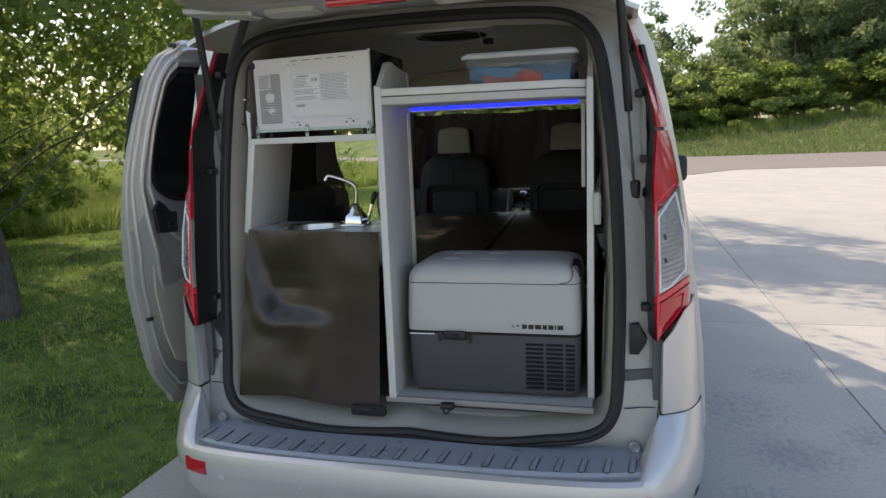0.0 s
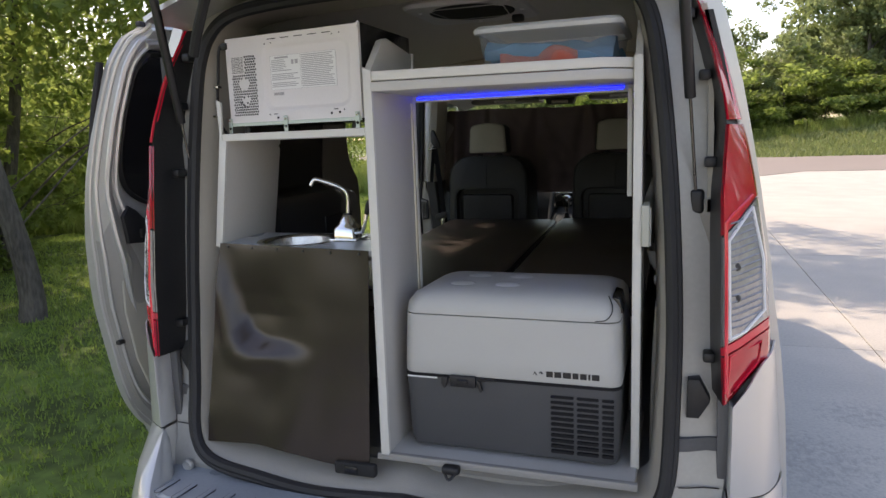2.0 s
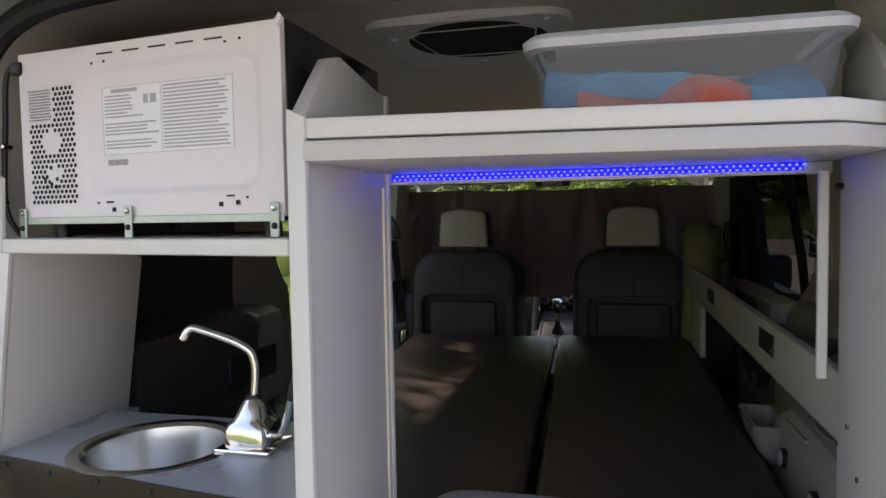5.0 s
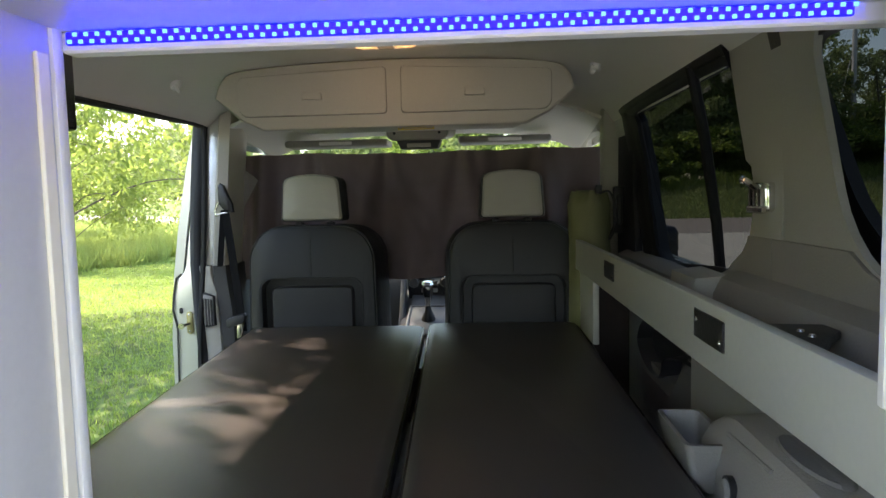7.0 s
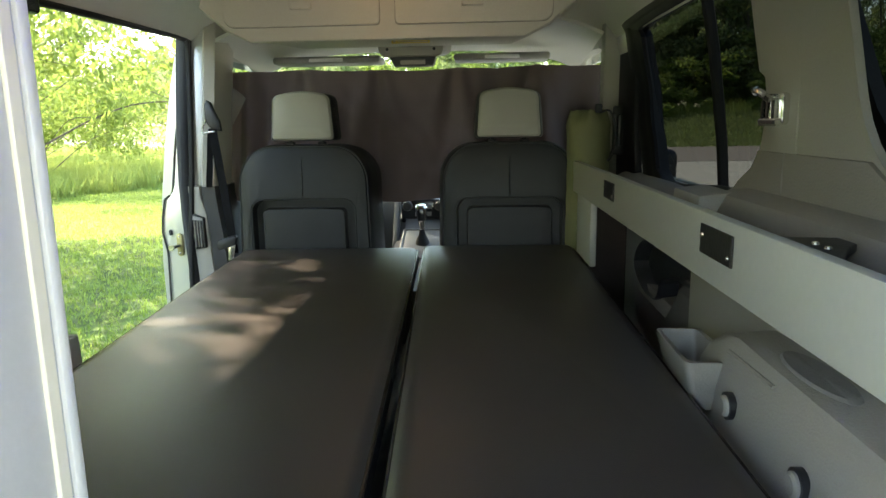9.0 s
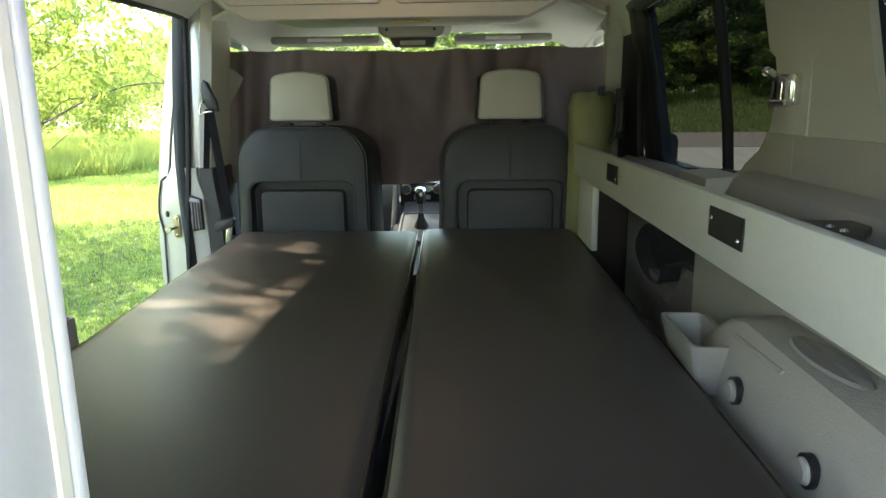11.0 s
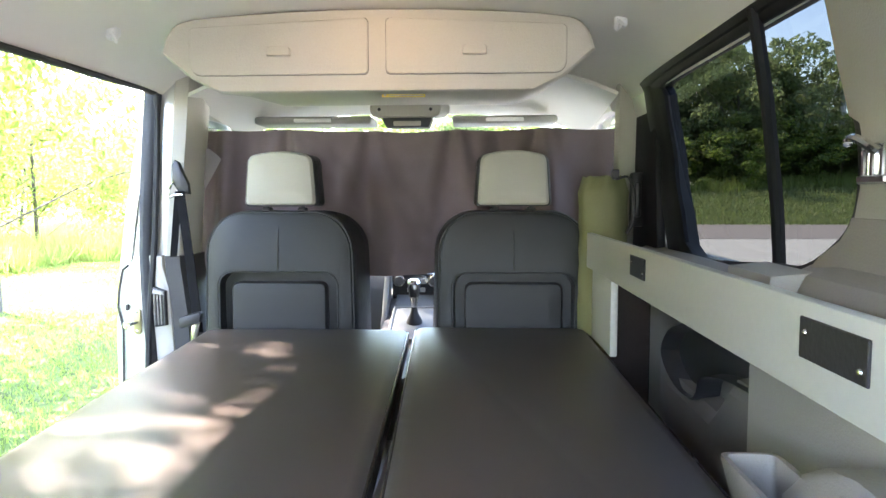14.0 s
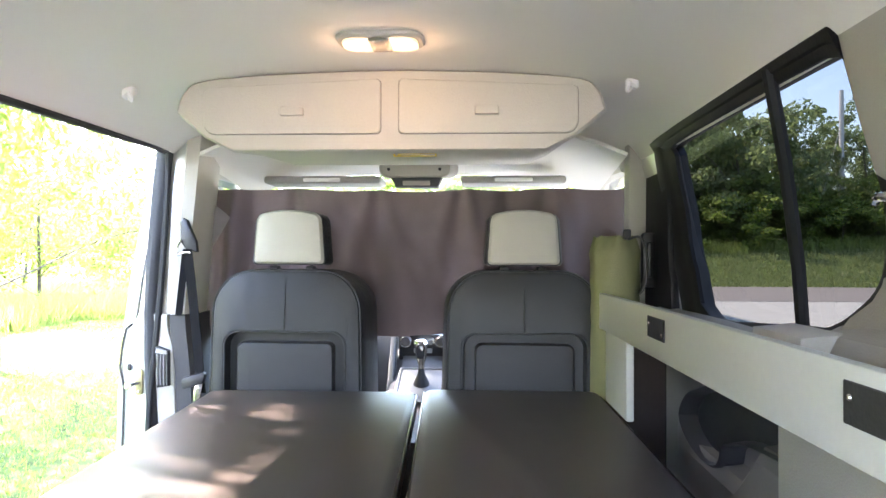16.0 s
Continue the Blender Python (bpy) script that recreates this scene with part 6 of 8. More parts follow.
for k in range(18):
    z = 1.736 - 0.0049 * k
    box(bm, -0.297, -0.297 + 0.108 * (0.82 + 0.18 * rng.random()), 0.1059, 0.1063, z, z + 0.0023)
for x, w in ((-0.330, 0.008), (-0.318, 0.010)):
    box(bm, x, x + w, 0.1059, 0.1063, 1.716, 1.728)
for q in ((-0.402, -0.185, 1.7414, 1.742), (-0.402, -0.185, 1.648, 1.6486), (-0.3002, -0.2996, 1.648, 1.742), (-0.402, -0.4014, 1.648, 1.742), (-0.1856, -0.185, 1.648, 1.742)):
    box(bm, q[0], q[1], 0.1059, 0.1063, q[2], q[3])
part("fine_print", bm, INK, lab, "", 0)
bm = B()
for k in range(22):
    x = -0.396 + 0.0016 * k
    box(bm, x, x + 0.0004 + 0.0008 * rng.random(), 0.1063, 0.1073, 1.633, 1.641)
part("bar_print", bm, INK, panel, "", 0)
# zinc bracket under the panel
bm = B()
box(bm, -0.560, -0.110, 0.0965, 0.0985, 1.5515, 1.5615, 0.0006, 1)
brk = part("mounting_strip", bm, ZINC, mw, "greenish zinc-plated mounting strip")
for x in (-0.552, -0.354, -0.122):
    bm = B()
    box(bm, x - 0.0065, x + 0.0065, 0.0925, 0.0965, 1.5315, 1.5755, 0.001, 1)
    tab = part("bracket_tab", bm, ZINC, brk)
    for z in (1.568, 1.546):
        bm = B()
        lathe(bm, [(0.0, -0.0035), (0.003, -0.003), (0.0045, 0.0), (0.0, 0.001)], (x, 0.0925, z), 10, "y")
        part("screw", bm, STEEL if z > 1.56 else HOLE, tab)
for x in (-0.52, -0.15):
    for y in (0.14, 0.42):
        bm = B()
        cyl(bm, (x, y, 1.531), (x, y, 1.553), 0.012, None, 12)
        part("foot", bm, BLACK, mw)
bm = B()
rings(bm, [[(x, 0.101, z) for x, z in ((-0.115, 1.796), (-0.108, 1.806), (-0.104, 1.800), (-0.112, 1.790))], [(x, 0.094, z + 0.002) for x, z in ((-0.115, 1.796), (-0.108, 1.806), (-0.104, 1.800), (-0.112, 1.790))]])
part("folded_corner", bm, WHITE_STEEL, panel)
bm = B()
tube(bm, smooth_path([(-0.552, 0.108, 1.776), (-0.566, 0.100, 1.785), (-0.578, 0.098, 1.765), (-0.592, 0.105, 1.70), (-0.606, 0.112, 1.645), (-0.612, 0.115, 1.59), (-0.603, 0.12, 1.55), (-0.59, 0.16, 1.50)], 6), 0.0045, 8)
cable = part("power_cable", bm, RUBBER, mw, "black power cable")
bm = B()
box(bm, -0.566, -0.545, 0.094, 0.110, 1.772, 1.792, 0.004, 2)
part("cable_entry", bm, BLACK, cable)
for x, z in ((-0.600, 1.67), (-0.613, 1.585)):
    bm = B()
    box(bm, x - 0.008, x + 0.008, 0.098, 0.118, z - 0.004, z + 0.004, 0.002, 1)
    part("cable_clip", bm, STEEL, cable)

bend_thing(mw, lambda x, y, z: (-0.10 + (x + 0.10) * 1.03, y - 0.016 + 0.135 * (-0.10 - x), z))

# ---- portable cooler ----
cool = thing("portable_cooler", "grey portable cooler box with a pale lid and dark base", "cooler", (0.27, 0.26, 0.618))


def cool_ring(x0, x1, y0, y1, z, r):
    return [(x, y, z) for x, y in rounded(x0, x1, y0, y1, r, 6)]


bm = B()
rings(bm, [cool_ring(-0.018, 0.556, 0.095, 0.455, 0.632, 0.03), cool_ring(-0.020, 0.560, 0.088, 0.46, 0.645, 0.03), cool_ring(-0.026, 0.566, 0.082, 0.465, 0.842, 0.03)])
body = part("base", bm, COOLER_DARK, cool, "dark grey base")
bm = B()
rings(bm, [cool_ring(-0.024, 0.564, 0.084, 0.463, 0.843, 0.03), cool_ring(-0.027, 0.567, 0.080, 0.466, 0.850, 0.032), cool_ring(-0.026, 0.566, 0.080, 0.466, 0.90, 0.035), cool_ring(-0.022, 0.562, 0.083, 0.463, 1.013, 0.04)])
part("upper_body", bm, COOLER_LIGHT, cool, "pale grey upper body")
bm = B()
rings(bm, [cool_ring(-0.021, 0.561, 0.084, 0.462, 1.016, 0.04), cool_ring(-0.021, 0.561, 0.084, 0.462, 1.022, 0.042), cool_ring(-0.018, 0.558, 0.086, 0.460, 1.045, 0.045), cool_ring(-0.004, 0.546, 0.10, 0.446, 1.070, 0.05), cool_ring(0.018, 0.526, 0.122, 0.425, 1.083, 0.05), cool_ring(0.06, 0.48, 0.16, 0.39, 1.089, 0.05), cool_ring(0.12, 0.42, 0.21, 0.34, 1.090, 0.04)])
for v in bm.verts:
    v.co.z -= (0.008 + 0.009 * min(1, max(0, (v.co.y - 0.10) / 0.35))) * min(1, max(0, (v.co.z - 1.03) / 0.05))
lid = part("lid", bm, COOLER_LIGHT, cool, "pale grey domed lid")
for x, y, z in ((0.12, 0.20, 1.0775), (0.25, 0.20, 1.0775), (0.135, 0.325, 1.0740), (0.262, 0.325, 1.0740)):
    bm = B()
    lathe(bm, [(0.0, 0.008), (0.022, 0.007), (0.034, 0.003), (0.040, -0.001), (0.040, -0.005), (0.0, -0.005)], (x, y, z), 28, "z", 1.0, 0.85)
    part("lid_boss", bm, COOLER_LIGHT, lid)
bm = B()
prism(bm, [(0.550, 1.028), (0.564, 1.028), (0.556, 1.066), (0.538, 1.071)], "y", 0.135, 0.26, 0.003)
part("control_panel", bm, BLACK_GLOSS, lid, "black control panel")
bm = B()
tube(bm, smooth_path([(0.500, 0.083, 1.018), (0.526, 0.085, 1.022), (0.540, 0.093, 1.038), (0.541, 0.104, 1.056), (0.530, 0.126, 1.0755)], 5), 0.0016, 6)
part("lid_seam", bm, BLACK, lid)
# latch, stripe, maker's mark, vents
bm = B()
rings(bm, [cool_ring(-0.0275, 0.5675, 0.0792, 0.4668, 0.8385, 0.031), cool_ring(-0.0275, 0.5675, 0.0792, 0.4668, 0.8465, 0.031)])
part("dark_joint", bm, FRAME_BLACK, cool)
bm = B()
prism(bm, [(0.184, 0.842), (0.196, 0.838), (0.204, 0.812), (0.198, 0.804), (0.190, 0.822)], "y", 0.070, 0.077, 0.002)
box(bm, 0.112, 0.186, 0.066, 0.082, 0.818, 0.850, 0.005, 2)
box(bm, 0.110, 0.240, 0.072, 0.082, 0.838, 0.846, 0.003, 1)
box(bm, 0.134, 0.166, 0.060, 0.068, 0.830, 0.842, 0.003, 1)
prism(bm, [(0.088, 0.844), (0.106, 0.842), (0.101, 0.818), (0.094, 0.810), (0.086, 0.822)], "y", 0.071, 0.078, 0.002)
part("latch", bm, BLACK, cool, "black lid latch")
bm = B()
box(bm, -0.016, 0.072, 0.0795, 0.083, 0.8335, 0.8375)
part("pale_stripe", bm, PAPER, cool)
bm = B()
for k in range(2):
    x = 0.340 + 0.016 * k
    d = 1 if k == 0 else -1
    prism(bm, [(x, 0.866 + (0.006 if k else 0.0)), (x + 0.006, 0.876 if k == 0 else 0.878), (x + 0.012, 0.866 + (0.006 if k else 0.0)), (x + 0.009, 0.866 + (0.004 if k else 0.0)), (x + 0.006, 0.872)], "y", 0.0785, 0.0805)
for x0, x1 in ((0.376, 0.393), (0.397, 0.415), (0.419, 0.440), (0.444, 0.459), (0.463, 0.480), (0.484, 0.489), (0.493, 0.512)):
    box(bm, x0, x1, 0.0785, 0.0805, 0.8635, 0.8785)
part("maker_mark", bm, BLACK, cool, "dark maker's mark in plain bars", 0)
for x0, x1 in ((0.386, 0.446), (0.454, 0.510), (0.518, 0.548)):
    for k in range(11):
        z = 0.654 + 0.0152 * k
        bm = B()
        prism(bm, rounded(x0, x1, z, z + 0.0074, 0.0028, 2), "y", 0.0800, 0.0875)
        part("vent_slot", bm, FRAME_BLACK, body, "", 0)


cool.location += Vector((-0.004, 0.015, 0.009))


# ---- overhead console ----
cons = thing("overhead_console", "beige overhead storage console with two closed flaps", "console", (0.0, 1.95, 1.69))
oc = smooth_path([(-0.545, 1.790, 0), (-0.525, 1.840, 0), (-0.470, 1.870, 0), (-0.25, 1.886, 0), (0.0, 1.892, 0), (0.25, 1.886, 0), (0.470, 1.870, 0), (0.525, 1.840, 0), (0.545, 1.790, 0)], 5)
oc = [(p.x, p.y) for p in oc] + [(0.47, 1.725), (0.40, 1.690), (-0.40, 1.690), (-0.47, 1.725)]
bm = B()
rings(bm, [[(x * 0.985, 1.872, 1.79 + (z - 1.79) * 0.97) for x, z in oc], [(x, 1.880, z) for x, z in oc], [(x, 1.90, z) for x, z in oc], [(x * 0.97, 2.10, 1.80 + (z - 1.80) * 0.9 + 0.01) for x, z in oc], [(x * 0.95, 2.42, 1.84 + (z - 1.84) * 0.75) for x, z in oc]])
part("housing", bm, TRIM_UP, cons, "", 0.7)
for x0, x1, hx in ((-0.468, -0.017, -0.240), (0.028, 0.474, 0.248)):
    bm = B()
    a = [(x, z) for x, z in rounded(x0, x1, 1.731, 1.868, [0.03, 0.012, 0.012, 0.012] if x0 < 0 else [0.012, 0.03, 0.012, 0.012], 5)]
    a = [(x, z - (0.10 * (abs(x) - 0.02) ** 2 if z > 1.8 else 0)) for x, z in a]
    rings(bm, [[(x, 1.874, z) for x, z in a], [((x0 + x1) / 2 + (x - (x0 + x1) / 2) * 1.005, 1.8705, 1.7995 + (z - 1.7995) * 1.016) for x, z in a], [((x0 + x1) / 2 + (x - (x0 + x1) / 2) * 1.005, 1.8700, 1.7995 + (z - 1.7995) * 1.016) for x, z in a]])
    part("flap_gap", bm, SEAL_GREY, cons)
    bm = B()
    rings(bm, [[(x, 1.8705, z) for x, z in a], [(x, 1.866, z) for x, z in a], [((x0 + x1) / 2 + (x - (x0 + x1) / 2) * 0.99, 1.8635, 1.7995 + (z - 1.7995) * 0.975) for x, z in a]])
    flap = part("flap", bm, TRIM_UP, cons)
    bm = B()
    a = rounded(hx - 0.030, hx + 0.030, 1.776, 1.798, [0.002, 0.002, 0.008, 0.008], 4)
    rings(bm, [[(x, 1.8638, z) for x, z in a], [(x, 1.8530, z) for x, z in a], [(hx + (x - hx) * 0.93, 1.8505, 1.787 + (z - 1.787) * 0.9) for x, z in a]])
    part("handle", bm, TRIM_UP, flap)
bm = B()
box(bm, 0.000, 0.116, 1.994, 1.997, 1.692, 1.706)
yl = part("warning_label", bm, YELLOW, cons, "yellow warning label")
bm = B()
for k in range(2):
    box(bm, 0.018, 0.112, 1.9930, 1.9939, 1.695 + 0.005 * k, 1.6975 + 0.005 * k)
prism(bm, [(0.004, 1.695), (0.013, 1.695), (0.0085, 1.704)], "y", 1.9930, 1.9939)
part("fine_print", bm, INK, yl, "", 0)

# ---- dome lamp and hooks ----
dome = thing("dome_lamp", "lit warm dome lamp on the headliner", "lamp", (0.035, 1.665, 1.89))
bm = B()
DX, DY = 0.015, 1.640
a = rounded(DX - 0.095, DX + 0.095, DY - 0.056, DY + 0.056, 0.04, 6)
rings(bm, [[(x, y, 1.897) for x, y in a], [(x, y, 1.890) for x, y in a], [(DX + (x - DX) * 0.96, DY + (y - DY) * 0.93, 1.886) for x, y in a], [(DX + (x - DX) * 0.86, DY + (y - DY) * 0.78, 1.885) for x, y in a]])
part("bezel", bm, TRIM_UP, dome)
for x0, x1, q in ((DX - 0.082, DX - 0.022, [0.028, 0.006, 0.006, 0.028]), (DX + 0.022, DX + 0.082, [0.006, 0.028, 0.028, 0.006])):
    bm = B()
    prism(bm, rounded(x0, x1, DY - 0.042, DY + 0.042, q, 6), "z", 1.8795, 1.886, 0.003)
    part("lens", bm, DOME_GLOW, dome, "glowing warm lens")
    lp = new("dome_bulb", bpy.data.lights.new("dome_bulb", "POINT"))
    lp.data.energy, lp.data.color, lp.data.shadow_soft_size = 0.014, (1.0, 0.66, 0.36), 0.015
    lp.location = ((x0 + x1) / 2, DY, 1.862)
bm = B()
box(bm, DX - 0.022, DX + 0.022, DY - 0.040, DY + 0.040, 1.8775, 1.886, 0.003, 2)
box(bm, DX - 0.014, DX + 0.014, DY - 0.046, DY - 0.012, 1.8755, 1.884, 0.003, 2)
part("switch", bm, TRIM_GREY, dome)
for hx, hy, hz in ((-0.640, 1.825, 1.826), (0.595, 1.825, 1.840)):
    h = thing("coat_hook", "pale folding coat hook on the headliner", "hook", (hx, hy, hz), "coat hooks")
    s = 1 if hx > 0 else -1
    bm = B()
    a = rounded(-0.014, 0.014, -0.020, 0.020, 0.012, 4)
    rings(bm, [[(hx + u, hy + v, hz + 0.010 - 0.5 * s * u) for u, v in a], [(hx + u, hy + v, hz - 0.004 - 0.5 * s * u) for u, v in a], [(hx + 0.7 * u, hy + 0.7 * v, hz - 0.010 - 0.35 * s * u) for u, v in a]])
    part("mount", bm, PAPER, h)
    bm = B()
    tube(bm, smooth_path([(hx, hy - 0.004, hz - 0.006), (hx - 0.012 * s, hy - 0.012, hz - 0.020), (hx - 0.016 * s, hy - 0.026, hz - 0.014), (hx - 0.012 * s, hy - 0.034, hz - 0.002)], 5), 0.005, 8)
    part("hook", bm, PAPER, h)

# ---- roof vent ----
vent = thing("roof_vent", "white framed round roof vent in the headliner", "vent", (0.0, 0.80, 1.92))
bm = B()
VX, VY, VZ = 0.020, 0.712, 1.920
vo = rounded(VX - 0.205, VX + 0.195, VY - 0.16, VY + 0.225, 0.05, 8)
vi = [(VX + 0.141 * math.cos(math.atan2(y - VY, x - VX)), VY + 0.136 * math.sin(math.atan2(y - VY, x - VX))) for x, y in vo]
vm = [(VX + (x - VX) * 1.06, VY + (y - VY) * 1.06) for x, y in vi]
rings(bm, [[(x, y, VZ + 0.012) for x, y in vo], [(x, y, VZ) for x, y in vo], [(VX + (x - VX) * 0.97, VY + (y - VY) * 0.97, VZ - 0.007) for x, y in vo], [(x, y, VZ - 0.007) for x, y in vm], [(x, y, VZ - 0.010) for x, y in vi], [(x, y, VZ + 0.010) for x, y in vi]], True, False)
part("frame", bm, PAPER, vent, "white plastic frame")
bm = B()
lathe(bm, [(0.0, 0.002), (0.144, 0.002), (0.144, 0.0), (0.0, 0.0)], (VX, VY, VZ - 0.0085), 48)
part("dark_screen", bm, HOLE, vent, "dark fan screen")
for dx, dy in ((-0.165, -0.06), (0.165, 0.03), (0.150, -0.125), (-0.02, 0.185)):
    bm = B()
    lathe(bm, [(0.0, -0.004), (0.006, -0.004), (0.009, 0.0), (0.009, 0.004), (0.0, 0.004)], (VX + dx, VY + dy, VZ - 0.008), 12)
    part("screw_boss", bm, PAPER, vent)
bm = B()
box(bm, 0.127, 0.166, 0.832, 0.868, VZ - 0.030, VZ - 0.006, 0.005, 2)
part("latch", bm, BLACK, vent)

# ---- right sliding door, inside ----
rd = thing("door_lining", "grey moulded lining of the closed side door with a dark pocket", "door lining", (0.80, 1.8, 0.6), kind="structure")
win_in = smooth_path([(y, z, 0) for y, z in ((1.25, 1.730), (1.20, 1.712), (1.202, 1.65), (1.196, 1.563), (1.173, 1.489), (1.172, 1.429), (1.188, 1.386), (1.231, 1.352), (1.322, 1.311), (1.435, 1.303), (1.90, 1.279), (2.005, 1.385), (2.065, 1.48), (2.085, 1.60), (2.062, 1.70), (2.035, 1.730), (1.484, 1.732), (1.26, 1.730))], 3)
bm = B()


def win_loop(k, dx):
    out = []
    for p in win_in:
        ty, tz = (p.x - 1.58) / 0.45, (p.y - 1.51) / 0.22
        y, z = p.x + k * (0.14 if ty > 0 else 0.06) * ty, p.y + k * 0.036 * tz
        if z > 1.6 and ty < 0:
            y = max(y, lerp_table([(1.61, 1.142), (1.707, 1.184), (1.79, 1.215)], z) - 0.004)
        out.append((min(0.80, half_w(z) - 0.040) + dx, y, z))
    return out


rings(bm, [win_loop(1.0, 0.03), win_loop(1.0, -0.008), win_loop(0.88, -0.012), win_loop(0.5, -0.009), win_loop(0.42, -0.004), win_loop(0.2, -0.004), win_loop(0.0, 0.002), win_loop(0.0, 0.012), win_loop(0.25, 0.05)], True, False)
part("window_frame", bm, FRAME_BLACK, rd, "black window frame")
bm = B()
tube(bm, [(half_w(z) - 0.045, 1.50 - 0.17 * (z - 1.26), z) for z in (1.26, 1.40, 1.60, 1.76)], 0.013, 8)
part("window_bar", bm, FRAME_BLACK, rd)
bm = B()
prism(bm, [(2.12, 1.24), (2.46, 1.24), (2.46, 1.78), (2.15, 1.78), (2.17, 1.62), (2.16, 1.45)], "x", 0.772, 0.80, 0.01)
part("frame_post", bm, FRAME_BLACK, rd)
bm = B()
prism(bm, [(0.768, 1.745), (0.735, 1.785), (0.700, 1.826), (0.728, 1.840), (0.764, 1.790), (0.776, 1.76)], "y", 2.12, 2.50, 0.004)
part("frame_corner", bm, FRAME_BLACK, rd)
bm = B()
prism(bm, [(1.09, 0.58), (2.46, 0.58), (2.46, 1.262), (2.20, 1.262), (1.40, 1.275), (1.09, 1.275)], "x", 0.795, 0.855, 0.01)
part("panel", bm, TRIM_CARD, rd)
bm = B()
sheet(bm, lambda u, v: (0.845 - 0.105 * v - 0.0 * u, 1.30 + 0.95 * u, 1.262 + 0.018 * math.sin(math.pi * v)), 8, 6)
thicken(bm, 0.02)
part("sill_ledge", bm, TRIM_GREY, rd)
bm = B()
pk = [(p.x, p.y) for p in smooth_path([(y, z, 0) for y, z in ((1.36, 1.15), (1.60, 1.17), (1.78, 1.125), (1.89, 1.085), (1.950, 1.02), (1.89, 0.975), (1.78, 0.955), (1.69, 0.965), (1.655, 0.99), (1.63, 1.030), (1.50, 1.063), (1.36, 1.075))], 3)]
rings(bm, [[(0.792, y, z) for y, z in pk], [(0.744, y, z) for y, z in pk], [(0.738, 1.64 + (y - 1.64) * 0.97, 1.09 + (z - 1.09) * 0.95) for y, z in pk], [(0.776, 1.64 + (y - 1.64) * 0.86, 1.09 + (z - 1.09) * 0.84) for y, z in pk]])
part("pull_pocket", bm, TRIM_DARK, rd, "dark door pull pocket")
bm = B()
loops = []
for i in range(17):
    y = 1.30 + 0.86 * i / 16
    k = math.sin(math.pi * min(1, max(0, (2.16 - y) / 0.34)) / 2) if y > 1.82 else 1.0
    top = 0.965 + 0.10 * max(0.0, min(1.0, (1.56 - y) / 0.10))
    loops.append([(0.80, y, top + 0.02), (0.80 - 0.045 * k, y, top + 0.012), (0.80 - 0.062 * k, y, top - 0.015), (0.80 - 0.058 * k, y, top - 0.07), (0.80 - 0.03 * k, y, 0.80), (0.80, y, 0.74)])
rings(bm, loops)
part("armrest", bm, TRIM_CARD, rd, "grey moulded armrest")
# right B-pillar cover and dark end board
bm = B()
prism(bm, [(2.42, 0.58), (2.56, 0.58), (2.50, 1.30), (2.47, 1.84), (2.40, 1.84), (2.42, 1.30)], "x", 0.715, 0.80, 0.012)
part("pillar_cover", bm, TRIM, rd)
bm = B()
box(bm, 0.735, 0.775, 2.30, 2.33, 1.33, 1.50, 0.008, 2)
box(bm, 0.745, 0.765, 2.285, 2.335, 1.36, 1.47, 0.008, 2)
part("pillar_bracket", bm, BLACK, rd)
endb = thing("end_board", "dark brown board across the bed's side behind the rail leg", "board", (0.70, 2.045, 0.58))
bm = B()
box(bm, 0.612, 0.735, 2.035, 2.055, 0.58, 1.222, 0.003, 1)
part("board", bm, VINYL, endb)

# ---- rear right lining details ----
bm = B()
tro, tri = rounded(0.588, 0.668, 0.905, 1.095, 0.014, 4), rounded(0.595, 0.661, 0.914, 1.087, 0.011, 4)
rings(bm, [[(0.645 + (x - 0.628) * 0.5, 0.99 + (y - 1.0) * 0.7, 0.985) for x, y in tro], [(0.634 + (x - 0.628) * 0.85, 1.0 + (y - 1.0) * 0.9, 1.015) for x, y in tro], [(x, y, 1.066) for x, y in tro], [(x, y, 1.072) for x, y in tro], [(x, y, 1.072) for x, y in tri], [(0.634 + (x - 0.628) * 0.8, 1.0 + (y - 1.0) * 0.88, 1.004) for x, y in tri]], True, False)
part("side_tray", bm, TRIM_LOW, lining, "open moulded tray")
# tray and floor take darker trims, the recess's shade put into colour
bm = B()
prism(bm, [(0.634 + (x - 0.628) * 0.8, 1.0 + (y - 1.0) * 0.88) for x, y in tri], "z", 1.000, 1.004)
part("tray_floor", bm, TRIM_CARD, lining)
for y in (0.838, 0.612):
    bm = B()
    lathe(bm, [(0.0, -0.012), (0.012, -0.012), (0.016, -0.009), (0.017, 0.004), (0.0, 0.004)], (0.634, y, 1.030), 20, "x")
    kn = part("round_cap", bm, TRIM, lining)
    bm = B()
    lathe(bm, [(0.017, -0.006), (0.021, -0.006), (0.021, 0.004), (0.017, 0.004)], (0.6345, y, 1.030), 20, "x")
    part("cap_gap", bm, BLACK, kn)
bm = B()
tube(bm, [(0.652, 0.90, 1.094), (0.654, 0.74, 1.098)], 0.004, 6)
part("moulded_rib", bm, TRIM, lining)
bm = B()
lathe(bm, [(0.0, 0.004), (0.085, 0.004), (0.092, 0.0), (0.0, -0.002)], (0.690, 0.70, 1.131), 28, "z", 0.30, 1.0)
part("recess", bm, TRIM_GREY, lining, "grey oval recess")
bm = B()
prism(bm, [(0.609, 0.545), (0.630, 0.553), (0.674, 0.628), (0.700, 0.66), (0.700, 0.70), (0.628, 0.71), (0.609, 0.71)], "z", 1.298, 1.310, 0.003)
brk2 = part("black_bracket", bm, BLACK, lining)
bm = B()
